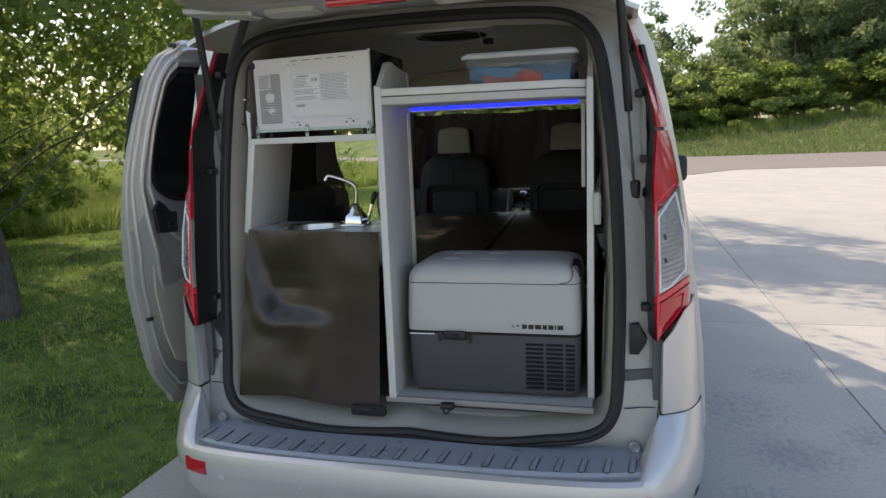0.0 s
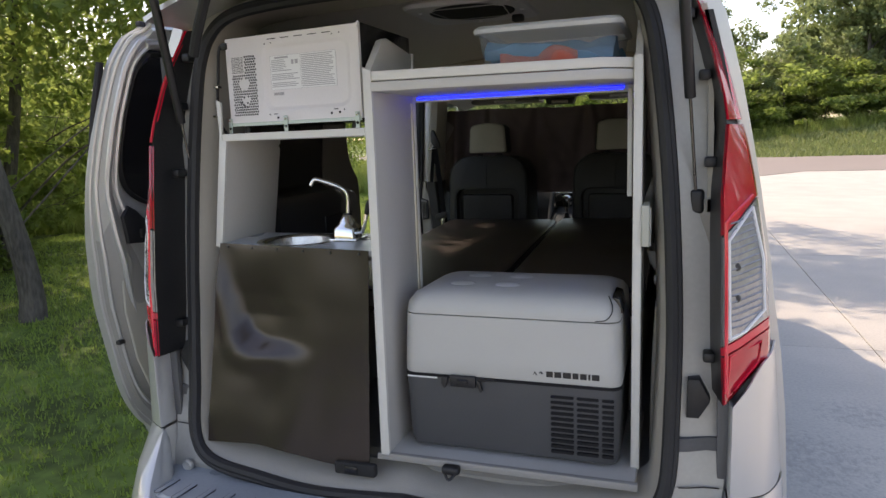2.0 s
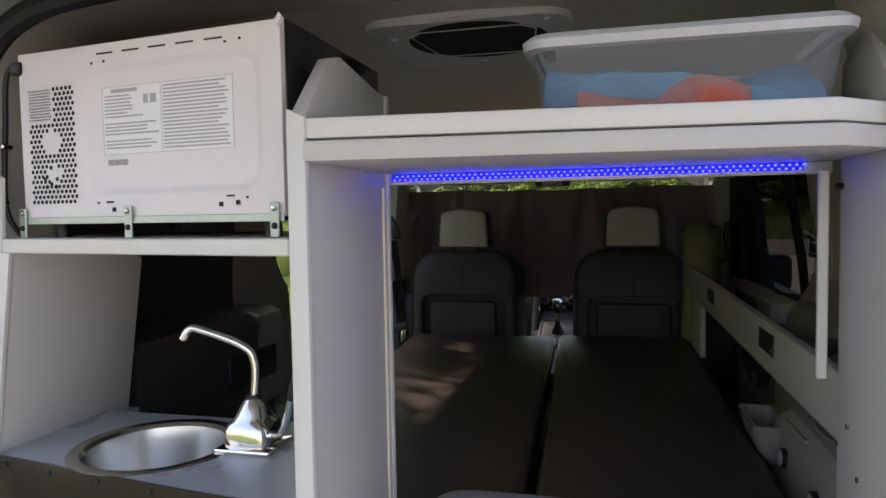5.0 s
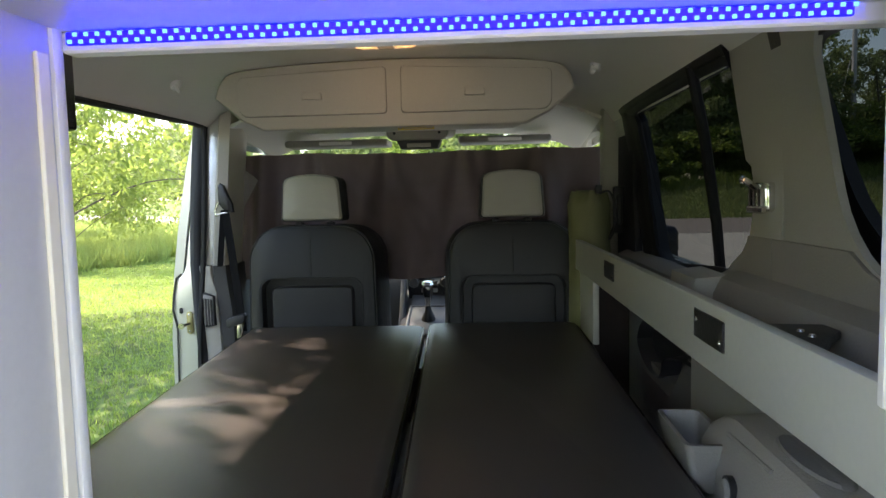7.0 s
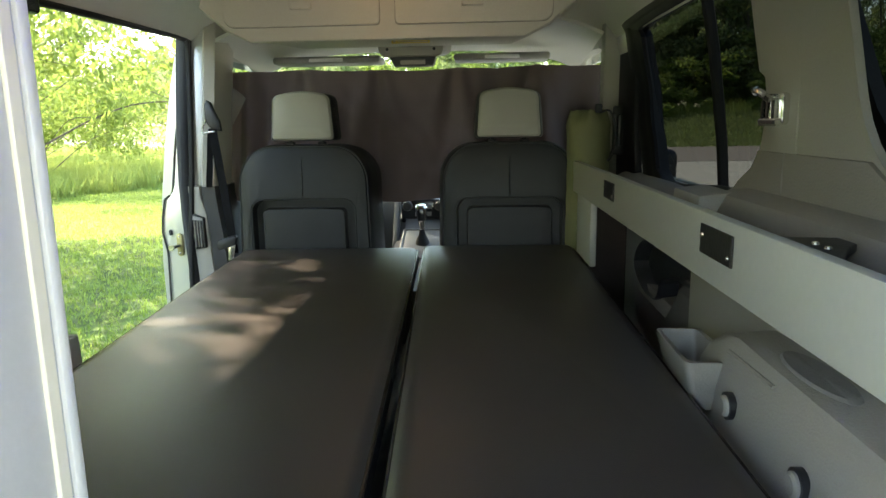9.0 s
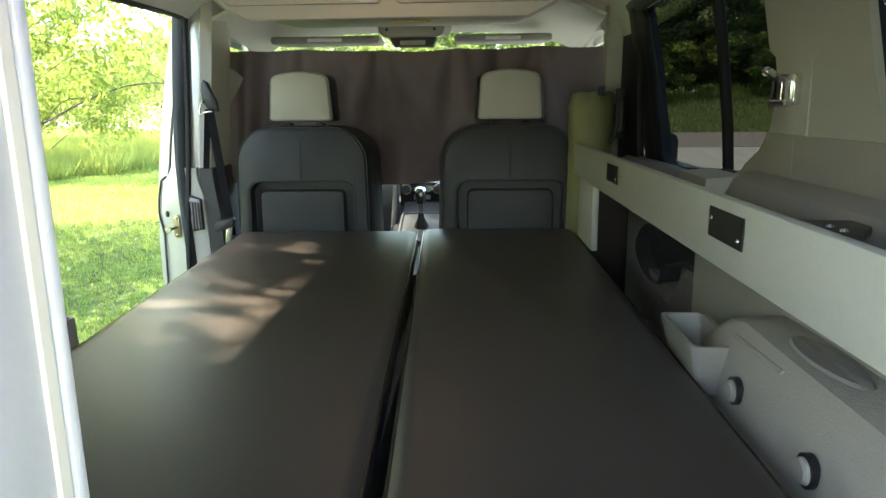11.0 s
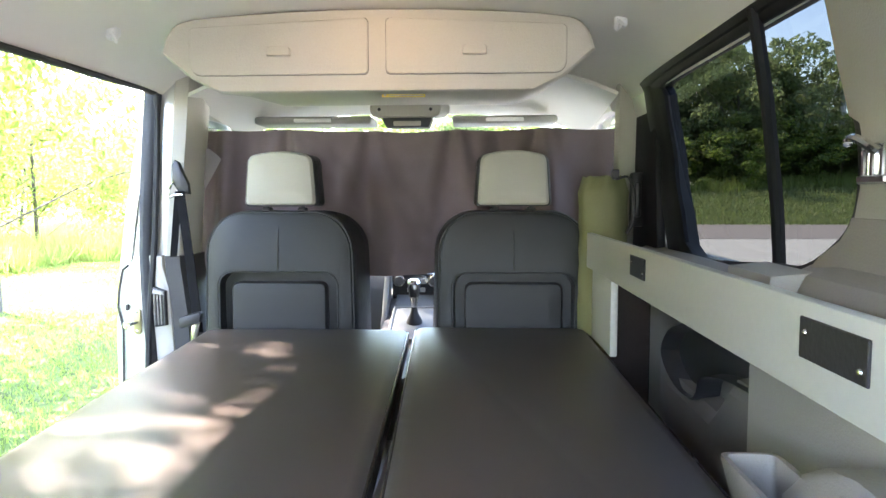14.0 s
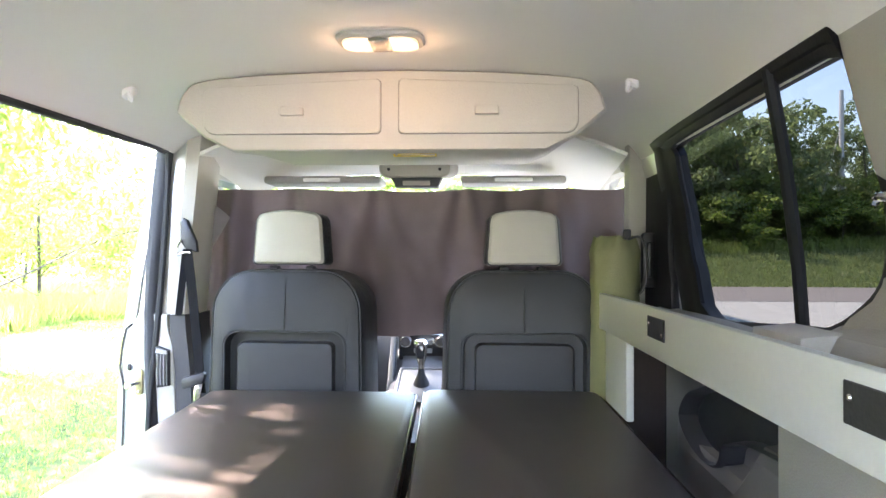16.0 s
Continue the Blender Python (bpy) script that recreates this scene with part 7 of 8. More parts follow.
for y in (0.625, 0.655):
    lathe(bm, [(0.0, 0.004), (0.004, 0.003), (0.005, 0.0), (0.0, 0.0)], (0.650, y, 1.310), 10)
part("bracket_screws", bm, STEEL, brk2)
bm = B()
tube(bm, [(0.7466, 0.976, 1.305), (0.7466, 0.976, 1.398)], 0.0012, 5)
part("panel_joint", bm, TRIM_GREY, lining)
bm = B()
prism(bm, [(0.668, 1.262), (0.735, 1.262), (0.735, 1.318), (0.672, 1.312)], "y", 1.145, 1.31, 0.004)
part("ledge_block", bm, TRIM, lining, "pale end block on the ledge")
ctch = thing("window_catch", "chrome window catch on the beige pillar", "catch", (0.748, 1.03, 1.45))
bm = B()
prism(bm, rounded(0.974, 1.040, 1.443, 1.493, 0.008, 3), "x", 0.738, 0.751, 0.003)
part("plate", bm, CHROME, ctch)
bm = B()
tube(bm, smooth_path([(0.734, 1.005, 1.480), (0.722, 1.025, 1.496), (0.728, 1.060, 1.500), (0.742, 1.09, 1.497)], 5), 0.006, 8)
part("lever", bm, CHROME, ctch)
bm = B()
box(bm, 0.728, 0.740, 0.984, 0.994, 1.450, 1.484, 0.002, 1)
box(bm, 0.728, 0.740, 1.004, 1.014, 1.450, 1.484, 0.002, 1)
box(bm, 0.728, 0.740, 1.023, 1.032, 1.450, 1.484, 0.002, 1)
box(bm, 0.726, 0.740, 0.976, 1.038, 1.441, 1.453, 0.003, 1)
part("hinge", bm, CHROME, ctch)

# ---- olive stuff sack ----
sack = thing("stuff_sack", "tall olive nylon stuff sack with a drawn-up black cord", "bag", (0.625, 2.235, 0.58))
bm = B()
loops = []
for i in range(22):
    v = i / 21
    z = 0.58 + 0.90 * v
    r = 0.072 * (0.9 + 0.1 * min(1, v * 8)) * (1 - 0.22 * max(0, (v - 0.955) / 0.045)) + 0.0015 * math.sin(v * 60)
    loops.append([(0.637 + (r + 0.003 * math.sin(5 * a + 9 * v) + (0.010 * math.sin(9 * a) * (v - 0.86) / 0.14 if v > 0.86 else 0)) * math.cos(a), 2.235 + r * math.sin(a), z + (0.008 * math.sin(7 * a) if v > 0.97 else 0)) for a in [2 * math.pi * k / 28 for k in range(28)]])
rings(bm, loops)
part("sack_body", bm, OLIVE, sack, "", 1.2)
bm = B()
tube(bm, smooth_path([(0.66, 2.165, 1.475), (0.695, 2.16, 1.48), (0.712, 2.15, 1.42), (0.705, 2.14, 1.35), (0.69, 2.15, 1.32), (0.715, 2.16, 1.38)], 6), 0.0035, 6)
part("cord", bm, RUBBER, sack)
bm = B()
box(bm, 0.650, 0.672, 2.17, 2.19, 1.475, 1.505, 0.005, 2)
part("cord_lock", bm, BLACK, sack)

# ---- left side: dark quarter lining, pillar, belt ----
ll = thing("quarter_lining", "dark moulded quarter lining beside the side door opening", "side lining", (-0.78, 0.8, 0.6), kind="structure")
bm = B()
crv = smooth_path([(1.37, 0.58, 0), (1.37, 1.10, 0), (1.36, 1.30, 0), (1.33, 1.345, 0), (1.285, 1.41, 0), (1.265, 1.52, 0), (1.262, 1.77, 0)], 4)
prism(bm, [(p.x, p.y) for p in crv] + [(0.16, 1.77), (0.16, 0.58)], "x", -0.815, -0.775)
part("panel", bm, TRIM_DARK, ll)
bm = B()
prof = [(-0.78, 1.325), (-0.68, 1.322), (-0.635, 1.305), (-0.615, 1.27), (-0.610, 1.10), (-0.605, 0.95), (-0.605, 0.58), (-0.78, 0.58)]
rings(bm, [[(x, y, z) for x, z in prof] for y in (0.44, 0.7, 0.88)] + [[(x - 0.01, 0.95, z - 0.012 * (z > 1.2)) for x, z in prof], [(x - 0.03, 1.00 if z > 1.0 else 1.04, min(z, 1.26)) for x, z in prof]])
part("arch", bm, TRIM_DARK, ll)
bm = B()
prof = [(-0.78, 1.300), (-0.68, 1.298), (-0.640, 1.286), (-0.618, 1.255), (-0.612, 1.15), (-0.614, 1.06), (-0.65, 1.032), (-0.78, 1.032)]
rings(bm, [[(x, y, z) for x, z in prof] for y in (0.86, 0.98, 1.04)] + [[(-0.78 + (x + 0.78) * w, y, 1.16 + (z - 1.16) * h) for x, z in prof] for y, w, h in ((1.08, 0.96, 0.99), (1.115, 0.84, 0.97), (1.14, 0.62, 0.94), (1.16, 0.3, 0.90))])
# nose and front cover: taupe with part of their shade put into colour
part("arch_nose", bm, TRIM_CARD, ll)
bm = B()
box(bm, -0.614, -0.606, 0.75, 0.98, 1.13, 1.21, 0.003, 2)
part("pocket", bm, BLACK, ll)
bm = B()
prism(bm, [(p.x + 0.012, p.y) for p in crv] + [(1.10, 1.77), (1.04, 1.40), (1.02, 0.58)], "x", -0.774, -0.762, 0.006)
part("front_cover", bm, TRIM_CARD, ll, "taupe front cover")
bm = B()
tl, tm = rounded(-0.715, -0.600, 1.04, 1.225, 0.014, 4), rounded(-0.708, -0.607, 1.048, 1.217, 0.011, 4)
rings(bm, [[(x - 0.006, y + 0.02, 0.86) for x, y in tl], [(x, y, 1.010) for x, y in tl], [(x, y, 1.018) for x, y in tl], [(x, y, 1.018) for x, y in tm], [(-0.66 + (x + 0.66) * 0.85, 1.13 + (y - 1.13) * 0.9, 0.94) for x, y in tm]], True, False)
part("side_tray", bm, TRIM_TAUPE, ll, "open moulded tray")
bm = B()
prism(bm, tm, "z", 0.936, 0.941)
part("tray_floor", bm, TRIM_DARK, ll)
bm = B()
prism(bm, [(1.02, 0.60), (1.26, 0.60), (1.245, 0.90), (1.225, 0.955), (1.02, 0.955)], "x", -0.775, -0.605, 0.01)
part("lower_moulding", bm, TRIM_TAUPE, ll)
bm = B()
tube(bm, smooth_path([(-0.79, 1.38, 0.60), (-0.79, 1.38, 1.22), (-0.79, 1.285, 1.41), (-0.785, 1.265, 1.60), (-0.775, 1.285, 1.725), (-0.769, 1.38, 1.746), (-0.769, 2.0, 1.755), (-0.771, 2.27, 1.757), (-0.778, 2.335, 1.72), (-0.80, 2.335, 1.30), (-0.825, 2.32, 0.95), (-0.83, 2.30, 0.45)], 6), 0.010, 8)
part("door_seal", bm, RUBBER, ll, "black rubber door seal")
bpl = thing("door_pillar", "silver door pillar with striker, vent and seat belt", "pillar", (-0.80, 2.42, 0.4), kind="structure")
bm = B()
prism(bm, [(-0.925, 0.40), (-0.775, 0.40), (-0.765, 1.20), (-0.715, 1.80), (-0.790, 1.80), (-0.826, 1.60), (-0.858, 1.40), (-0.882, 1.235), (-0.893, 1.208), (-0.916, 1.190), (-0.930, 1.13), (-0.938, 1.06), (-0.934, 1.02), (-0.922, 0.985), (-0.927, 0.80)], "y", 2.352, 2.48, 0.008)
part("pillar", bm, PAINT, bpl)
bm = B()
tube(bm, [(-0.900, 2.350, 1.20), (-0.920, 2.350, 1.185), (-0.934, 2.350, 1.12), (-0.940, 2.350, 1.06), (-0.925, 2.350, 0.985), (-0.930, 2.350, 0.80), (-0.930, 2.350, 0.45)], 0.004, 6)
part("edge_gap", bm, TRIM_DARK, bpl)
# broad flat seal that runs down the pillar
bm = B()
sl = [(1.78, -0.792, 0.054), (1.70, -0.801, 0.054), (1.55, -0.816, 0.050), (1.40, -0.829, 0.046), (1.24, -0.838, 0.041), (1.10, -0.836, 0.040), (0.95, -0.828, 0.040), (0.86, -0.822, 0.042), (0.60, -0.81, 0.042)]
rings(bm, [[(c + w * u / 2, 2.352 - d, z) for u, d in ((-1, 0.0), (-0.95, 0.012), (-0.5, 0.024), (0.0, 0.028), (0.5, 0.024), (0.95, 0.012), (1, 0.0))] for z, c, w in sl])
part("pillar_seal", bm, SEAL_GREY, bpl, "broad dark rubber door seal")
bm = B()
rings(bm, [[(x, y, z) for x, y in ((-0.733 + d, 2.352), (-0.725 + d, 2.343), (-0.69 + d, 2.36), (-0.665 + d, 2.42), (-0.68 + d, 2.52), (-0.75 + d, 2.50))] for z, d in ((1.215, -0.042), (1.30, -0.036), (1.50, -0.018), (1.70, 0.0), (1.84, 0.014))])
part("pillar_cover", bm, TRIM_UP, bpl)
bm = B()
rings(bm, [[(x, y, z) for x, y in ((-0.774 + d, 2.352), (-0.768 + d, 2.335), (-0.722 + d, 2.345), (-0.70 + d, 2.42), (-0.71 + d, 2.52), (-0.77 + d, 2.50))] for z, d in ((0.58, 0.03), (0.90, 0.026), (1.05, 0.018), (1.15, 0.006), (1.20, 0.0), (1.232, 0.0))])
part("column", bm, COLUMN, bpl, "dark grey lower column")
bm = B()
prism(bm, [(-0.822, 1.234), (-0.776, 1.234), (-0.776, 1.20), (-0.757, 1.13), (-0.750, 1.0), (-0.745, 0.90), (-0.735, 0.58), (-0.80, 0.58), (-0.806, 0.90), (-0.815, 1.05)], "y", 2.332, 2.36, 0.006)
part("lower_cover", bm, TRIM, bpl)
bm = B()
prism(bm, [(-0.808, 1.128), (-0.800, 1.132), (-0.764, 1.118), (-0.762, 1.005), (-0.802, 0.998)], "y", 2.318, 2.336, 0.003)
vg = part("vent_grille", bm, BLACK, bpl, "black slatted vent grille")
for k in range(4):
    bm = B()
    x = -0.800 + 0.0105 * k
    box(bm, x, x + 0.0035, 2.312, 2.320, 1.008, 1.108, 0.001, 1)
    part("slat", bm, SILVER_TRIM if k == 3 else TRIM_GREY, vg)
bm = B()
prism(bm, [(-0.806, 1.112), (-0.766, 1.106), (-0.768, 1.117), (-0.800, 1.126)], "y", 2.312, 2.319, 0.001)
part("vent_knob", bm, TRIM_GREY, vg)
bm = B()
prism(bm, rounded(-0.886, -0.862, 0.968, 1.056, 0.0115, 5), "y", 2.343, 2.353, 0.002)
strk = part("striker_plate", bm, BRASS, bpl, "brass-coloured striker plate")
bm = B()
cyl(bm, (-0.886, 2.30, 1.008), (-0.874, 2.350, 1.010), 0.0065, None, 12)
lathe(bm, [(0.0, -0.004), (0.012, -0.004), (0.012, 0.002), (0.0, 0.002)], (-0.887, 2.30, 1.008), 14, "y")
part("striker_pin", bm, STEEL, strk)
for z in (1.044, 0.980):
    bm = B()
    lathe(bm, [(0.0, -0.004), (0.004, -0.003), (0.005, 0.0), (0.0, 0.0)], (-0.874, 2.343, z), 10, "y")
    part("striker_screw", bm, STEEL, strk)
bm = B()
prism(bm, rounded(-0.914, -0.902, 1.048, 1.070, 0.005, 3), "y", 2.345, 2.354, 0.002)
part("rubber_plug", bm, BLACK, bpl)
bm = B()
sheet(bm, lambda u, v: (-0.718 + 0.034 * u + 0.036 * v + 0.012 * v * v, 2.318 + 0.012 * math.sin(3 * v) - 0.01 * u, 1.445 - 0.46 * v), 3, 12)
thicken(bm, 0.002)
belt = part("seat_belt", bm, BELT, bpl, "black seat belt strap")
bm = B()
sheet(bm, lambda u, v: (-0.728 + 0.022 * u - 0.022 * v, 2.334 + 0.004 * u, 1.44 - 0.21 * v), 2, 6)
thicken(bm, 0.002)
part("belt_return", bm, BELT, belt)
bm = B()
prism(bm, [(-0.728, 1.53), (-0.720, 1.545), (-0.706, 1.538), (-0.690, 1.50), (-0.676, 1.47), (-0.672, 1.435), (-0.705, 1.437), (-0.728, 1.47)], "y", 2.316, 2.338, 0.005)
part("belt_guide", bm, BLACK, belt)
bm = B()
tube(bm, smooth_path([(-0.722, 2.312, 1.475), (-0.736, 2.310, 1.445), (-0.734, 2.310, 1.425), (-0.716, 2.310, 1.432), (-0.690, 2.312, 1.434)], 4), 0.0035, 8)
part("guide_hook", bm, CHROME, belt)
bm = B()
prism(bm, [(-0.708, 1.030), (-0.700, 1.038), (-0.642, 1.055), (-0.634, 1.046), (-0.640, 1.020), (-0.700, 1.000), (-0.707, 1.008)], "y", 2.285, 2.318, 0.005)
buck = part("belt_buckle", bm, BLACK, belt)
bm = B()
prism(bm, [(-0.668, 1.018), (-0.640, 1.026), (-0.652, 0.965), (-0.674, 0.958)], "y", 2.296, 2.304, 0.002)
part("belt_tongue", bm, STEEL, buck)

# ---- cab ----
cab = thing("dashboard", "dark dashboard with silver centre console and gear lever", "dashboard", (0, 3.2, 0.6))
bm = B()
prism(bm, [(3.08, 0.62), (3.85, 0.62), (3.85, 1.10), (3.45, 1.14), (3.18, 1.10), (3.10, 0.98)], "x", -0.78, 0.78, 0.02)
part("fascia", bm, DASH, cab)
bm = B()
prism(bm, [(2.45, 0.58), (3.12, 0.58), (3.12, 1.02), (2.98, 0.93), (2.80, 0.88), (2.45, 0.80)], "x", -0.13, 0.13, 0.015)
part("centre_console", bm, DASH, cab)
bm = B()
prism(bm, [(2.72, 0.872), (3.0, 0.952), (3.06, 1.0), (3.06, 1.006), (2.99, 0.962), (2.72, 0.880)], "x", -0.085, 0.095, 0.002)
part("console_plate", bm, CONSOLE_SILVER, cab)
bm = B()
tube(bm, [(-0.085, 2.74, 0.884), (-0.085, 2.98, 0.958), (0.095, 2.98, 0.958), (0.095, 2.74, 0.884)], 0.008, 8)
part("silver_rim", bm, SILVER_TRIM, cab)
for x in (-0.125, 0.125):
    bm = B()
    prism(bm, [(2.80, 0.80), (2.93, 0.92), (3.06, 1.10), (3.09, 1.10), (3.09, 0.95), (2.95, 0.80)], "x", x - 0.012, x + 0.012, 0.004)
    part("console_side", bm, SILVER_TRIM, cab)
bm = B()
box(bm, -0.105, 0.105, 3.055, 3.10, 0.985, 1.095, 0.006, 2)
radio = part("control_panel", bm, BLACK_GLOSS, cab)
for x in (-0.075, 0.075):
    bm = B()
    lathe(bm, [(0.0, -0.020), (0.018, -0.020), (0.022, -0.016), (0.024, 0.0), (0.0, 0.0)], (x, 3.055, 1.065), 20, "y")
    part("knob", bm, BLACK, radio)
    bm = B()
    lathe(bm, [(0.020, -0.012), (0.0255, -0.010), (0.0265, 0.0), (0.020, 0.0)], (x, 3.055, 1.065), 20, "y")
    part("knob_ring", bm, CHROME, radio)
for k in range(6):
    bm = B()
    box(bm, -0.040 + 0.028 * (k % 3), -0.018 + 0.028 * (k % 3), 3.050, 3.056, 1.015 + 0.035 * (k // 3), 1.035 + 0.035 * (k // 3), 0.002, 1)
    part("button", bm, TRIM_GREY, radio)
bm = B()
tube(bm, [(0.008, 2.86, 0.90), (0.008, 2.855, 0.93), (0.008, 2.85, 0.96), (0.008, 2.845, 0.99)], [0.040, 0.030, 0.016, 0.011], 14)
gear = part("gear_lever", bm, BLACK, cab, "chrome-topped gear lever")
bm = B()
tube(bm, [(0.008, 2.845, 0.985), (0.008, 2.84, 1.02), (0.008, 2.835, 1.055), (0.008, 2.832, 1.084), (0.008, 2.831, 1.096), (0.008, 2.831, 1.100)], [0.012, 0.018, 0.024, 0.027, 0.020, 0.006], 16)
knob_ = part("gear_knob", bm, CHROME, gear)
bm = B()
prism(bm, [(-0.004, 1.028), (0.020, 1.028), (0.025, 1.070), (0.018, 1.082), (-0.002, 1.082), (-0.009, 1.070)], "y", 2.802, 2.83, 0.003)
part("knob_inset", bm, BLACK_GLOSS, knob_)
for s in (-1, 1):
    bm = B()
    prism(bm, [(2.48, 0.60), (3.6, 0.60), (3.6, 1.17), (2.48, 1.17)], "x", s * 0.80, s * 0.86, 0.01)
    part("front_door_lining", bm, TRIM_DARK, cab)
# front headliner, visors and mirror
bm = B()
sheet(bm, lambda u, v: (0.70 * (2 * u - 1), 2.36 + 0.60 * v, 1.835 - 0.075 * v - 0.09 * (2 * u - 1) ** 4), 16, 6)
thicken(bm, -0.012)
part("front_headliner", bm, HEADLINER, cab, "", 1.0)
for x0, x1 in ((-0.58, -0.135), (0.165, 0.555)):
    bm = B()
    box(bm, x0, x1, 2.70, 2.86, 1.697, 1.726, 0.011, 3)
    vis = part("sun_visor", bm, TRIM_GREY, cab, "grey-beige sun visor")
    bm = B()
    box(bm, (x0 + x1) / 2 - 0.07, (x0 + x1) / 2 + 0.07, 2.694, 2.702, 1.703, 1.717, 0.003, 1)
    part("visor_label", bm, PAPER, vis)
bm = B()
ov = rounded(-0.126, 0.132, 1.706, 1.778, 0.033, 8)
rings(bm, [[(0.003 + (x - 0.003) * 1.16, 2.80, z + 0.02) for x, z in ov], [(0.003 + (x - 0.003) * 1.05, 2.640, z + 0.004) for x, z in ov], [(x, 2.603, z) for x, z in ov], [(0.003 + (x - 0.003) * 0.97, 2.598, 1.748 + (z - 1.748) * 0.93) for x, z in ov],
           [(0.003 + (x - 0.003) * 0.93, 2.601, 1.748 + (z - 1.748) * 0.84) for x, z in ov], [(0.003 + (x - 0.003) * 0.60, 2.596, 1.752 + (z - 1.748) * 0.55) for x, z in ov]])
oh = part("map_lamp_housing", bm, TRIM_TAUPE, cab)
bm = B()
prism(bm, [(-0.083, 1.706), (0.100, 1.706), (0.086, 1.672), (-0.066, 1.672)], "y", 2.592, 2.66, 0.004)
ml = part("map_lamp", bm, SEAL_GREY, oh)
bm = B()
box(bm, -0.040, 0.058, 2.586, 2.593, 1.677, 1.694, 0.003, 2)
part("lamp_lens", bm, TRIM_TAUPE, ml)
for x in (-0.092, 0.092):
    bm = B()
    lathe(bm, [(0.0, -0.003), (0.005, -0.003), (0.006, 0.0), (0.0, 0.002)], (x, 2.596, 1.736), 12, "y")
    part("round_switch", bm, BLACK, oh)
for s in (-1, 1):
    bm = B()
    tube(bm, smooth_path([(s * 0.74, 2.52, 1.74), (s * 0.735, 2.80, 1.745), (s * 0.745, 3.05, 1.70), (s * 0.79, 3.35, 1.45), (s * 0.82, 3.65, 1.18)], 6), 0.035, 8)
    part("windscreen_pillar", bm, TRIM_UP, cab)


# ---- storage bin on the shelf ----
bn = thing("storage_bin", "milky plastic storage bin holding blue cloth and a red bag", "storage bin", (0.37, 0.30, 1.646))


def bin_ring(g, z, r=0.03):
    return [(x, y, z) for x, y in rounded(0.200 - g, 0.535 + g, 0.165 - g, 0.50 + g, r, 5)]


bm = B()
rings(bm, [bin_ring(-0.012, 1.647), bin_ring(-0.004, 1.652), bin_ring(0.010, 1.758)], True, False)
bm.faces.new([v for v in bm.verts][:24])
part("tub", bm, BIN, bn)
bm = B()
rings(bm, [bin_ring(0.009, 1.754), bin_ring(0.020, 1.756), bin_ring(0.022, 1.766), bin_ring(0.014, 1.774), bin_ring(0.004, 1.772), bin_ring(0.006, 1.762)], True, False)
part("rim", bm, BIN_RIM, bn)
cl = thing("blue_cloth", "crumpled blue cloth packed inside the storage bin", "cloth", (0.37, 0.33, 1.655))
bm = B()
sheet(bm, lambda u, v: (0.205 + 0.325 * u, 0.176 + 0.30 * v, 1.724 + 0.022 * noise.noise((u * 4, v * 5, 1)) + 0.02 * math.sin(v * 9 + 4 * u) - 0.032 * (0.25 + 0.75 * u) * max(0.0, 1 - v / 0.12)), 28, 24)
thicken(bm, 0.03)
part("folds", bm, BLUE_CLOTH, cl, "", 1.2)
rb = thing("red_mesh_bag", "rumpled red mesh bag inside the storage bin", "bag", (0.33, 0.20, 1.655))
bm = B()
loops = []
for i in range(15):
    t = i / 14
    r = 0.038 * math.sin(math.pi * (0.12 + 0.80 * t)) ** 0.6 * (1 + 0.12 * math.sin(11 * t))
    loops.append([(0.245 + 0.20 * t, 0.196 + 0.02 * math.sin(5 * t) + 0.7 * r * math.cos(a), 1.692 - 0.010 * t + r * math.sin(a) + 0.004 * math.sin(3 * a + 9 * t)) for a in [2 * math.pi * k / 14 for k in range(14)]])
rings(bm, loops)
part("bag_body", bm, RED_MESH, rb, "", 1.2)

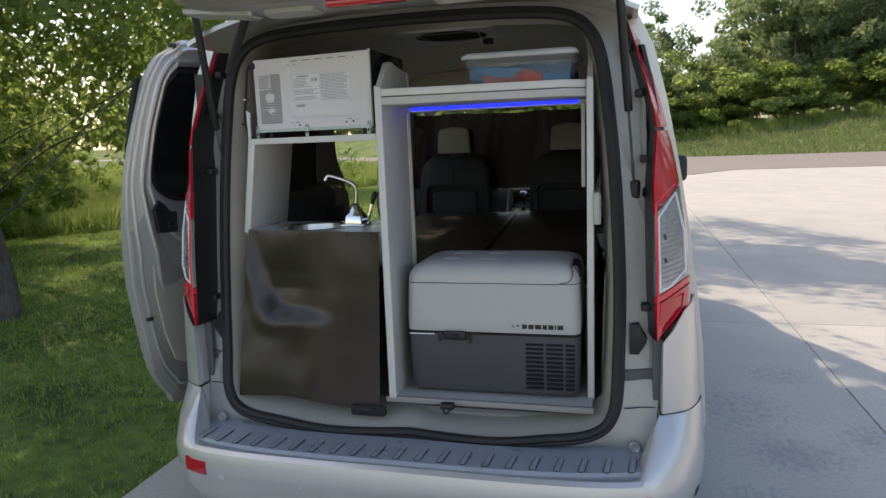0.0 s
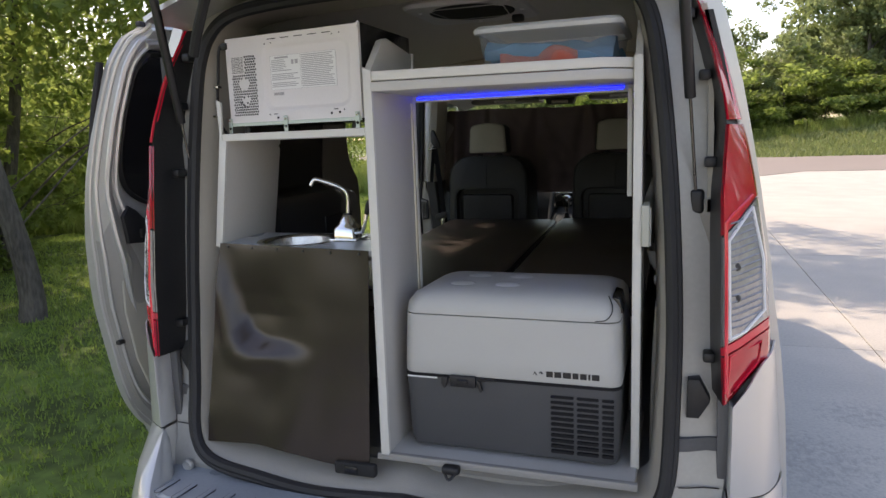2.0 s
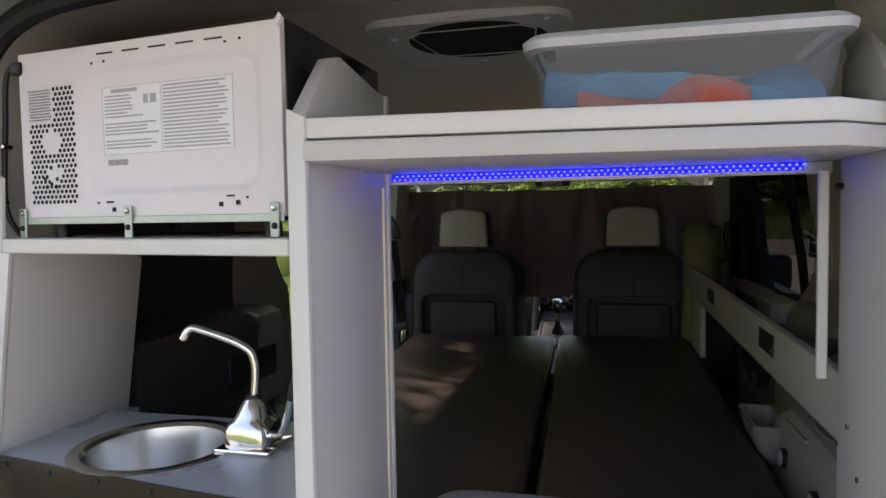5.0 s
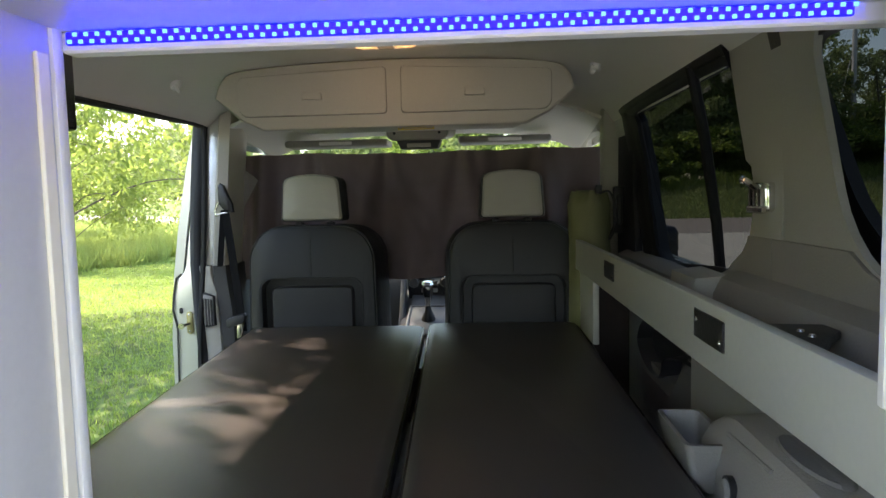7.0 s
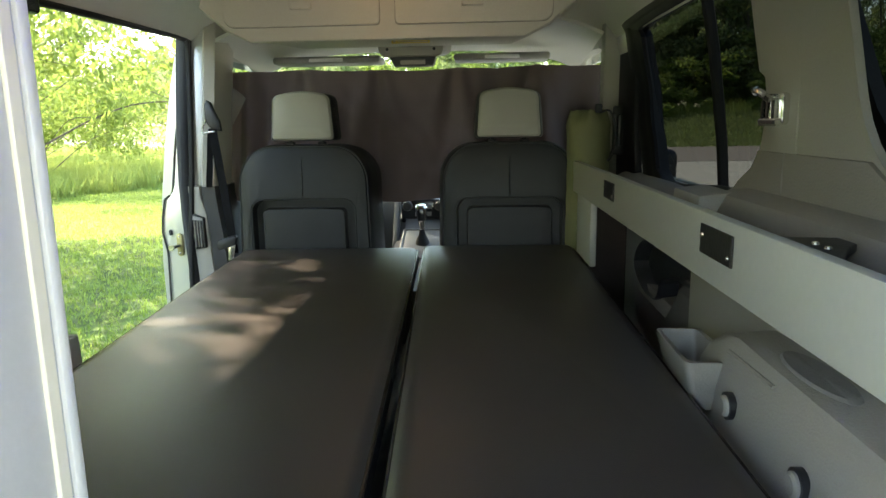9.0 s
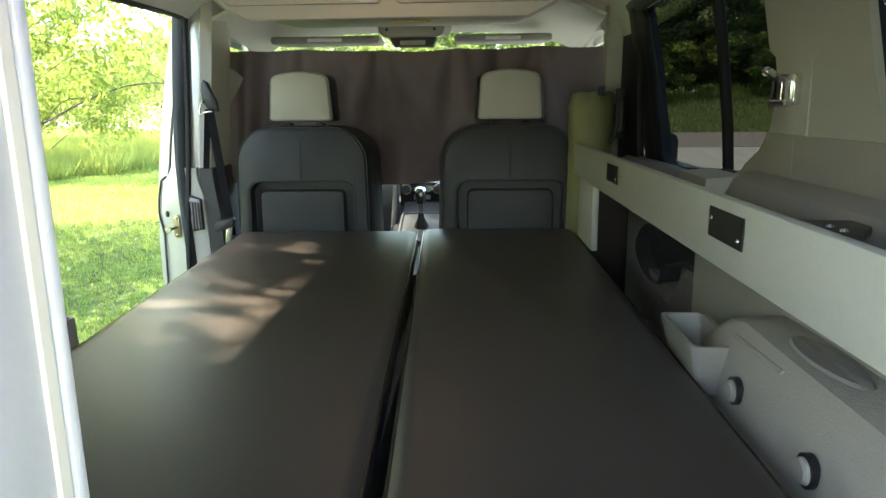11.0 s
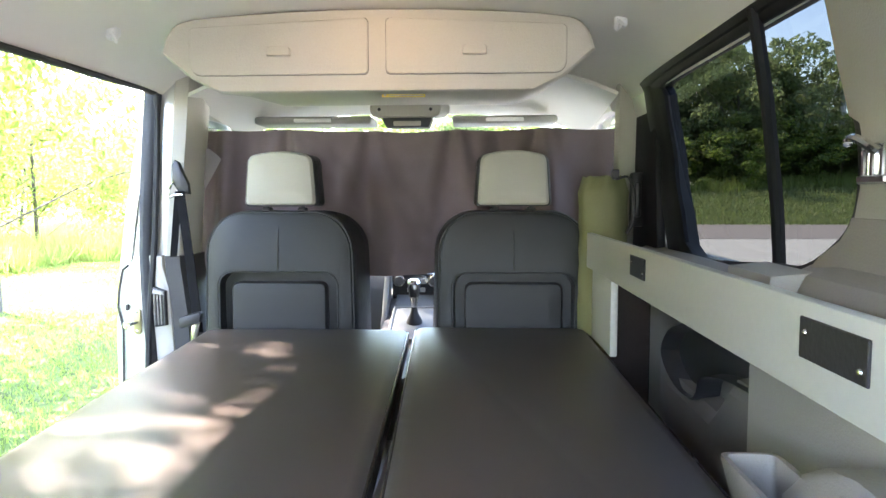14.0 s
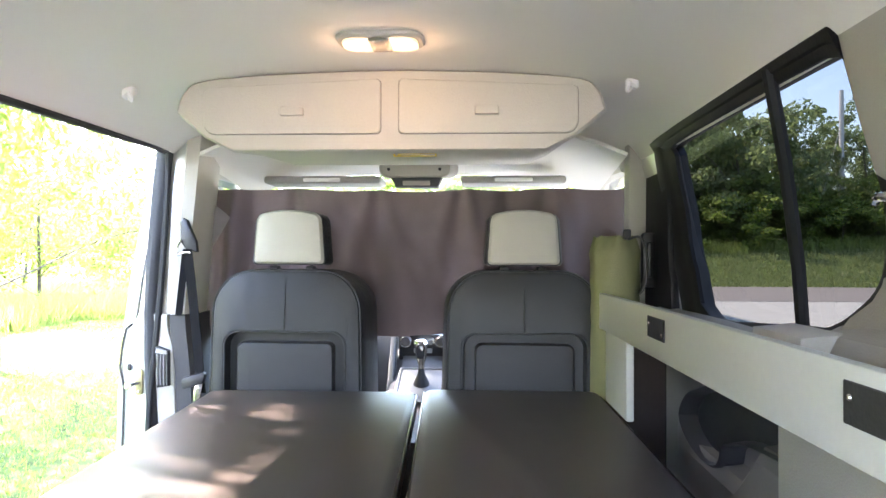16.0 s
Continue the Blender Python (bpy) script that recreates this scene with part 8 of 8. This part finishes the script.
# ---- sill fittings and bolts ----
slat_ = thing("sill_latch", "black latch recess in the load sill", "latch", (-0.165, 0.02, 0.55))
bm = B()
prism(bm, rounded(-0.222, -0.096, 0.566, 0.602, 0.006, 3), "y", 0.010, 0.03, 0.003)
part("recess", bm, HOLE, slat_)
bm = B()
box(bm, -0.19, -0.15, 0.006, 0.014, 0.572, 0.594, 0.003, 2)
part("striker", bm, BLACK_GLOSS, slat_)
kb = thing("tie_down", "black tie-down fitting on the sill board", "fitting", (0.122, 0.03, 0.61))
bm = B()
box(bm, 0.098, 0.148, 0.012, 0.041, 0.602, 0.626, 0.009, 3)
part("body", bm, BLACK, kb)
bm = B()
tube(bm, smooth_path([(0.105, 0.02, 0.61), (0.122, 0.005, 0.595), (0.14, 0.02, 0.61)], 5), 0.004, 6)
part("ring", bm, BLACK, kb)

for p in ((-0.601, 0.40, 1.375), (-0.572, 0.40, 1.490)):
    t = thing("bolt", "steel bolt with washer in the cabinet side", "bolt", p, "cabinet bolts")
    bm = B()
    cyl(bm, (p[0] - 0.012, p[1], p[2]), (p[0] + 0.004, p[1], p[2]), 0.0065, None, 6)
    cyl(bm, (p[0] - 0.014, p[1], p[2]), (p[0] - 0.006, p[1], p[2]), 0.010, None, 14)
    part("head", bm, STEEL, t)
for y, z in ((0.315, 1.585), (0.28, 1.27), (0.32, 1.235), (0.24, 1.215)):
    t = thing("bolt", "small steel screw in the cabinet side", "bolt", (0.584, y, z), "cabinet bolts")
    bm = B()
    cyl(bm, (0.586, y, z), (0.576 if z > 1.5 else 0.582, y, z), 0.004, None, 8)
    part("head", bm, STEEL if z < 1.5 else BLACK, t)
# utility pole and its stay beyond the drive
ul = thing("utility_pole", "tall pale grey utility pole on the bank", "pole", (27.5, 52.3, ground_z(27.5, 52.3)))
bm = B()
cyl(bm, (27.5, 52.3, ground_z(27.5, 52.3) - 0.3), (27.5, 52.3, 14.0), 0.22, 0.16, 14)
part("mast", bm, POLE, ul)
bm = B()
cyl(bm, (24.2, 50.5, ground_z(24.2, 50.5) - 0.2), (27.45, 52.25, 11.5), 0.025, None, 6)
part("stay_wire", bm, POLE, ul)
bm = B()
cyl(bm, (24.2, 50.5, ground_z(24.2, 50.5)), (24.85, 50.85, ground_z(24.2, 50.5) + 2.3), 0.06, None, 8)
part("stay_guard", bm, PAPER, ul)
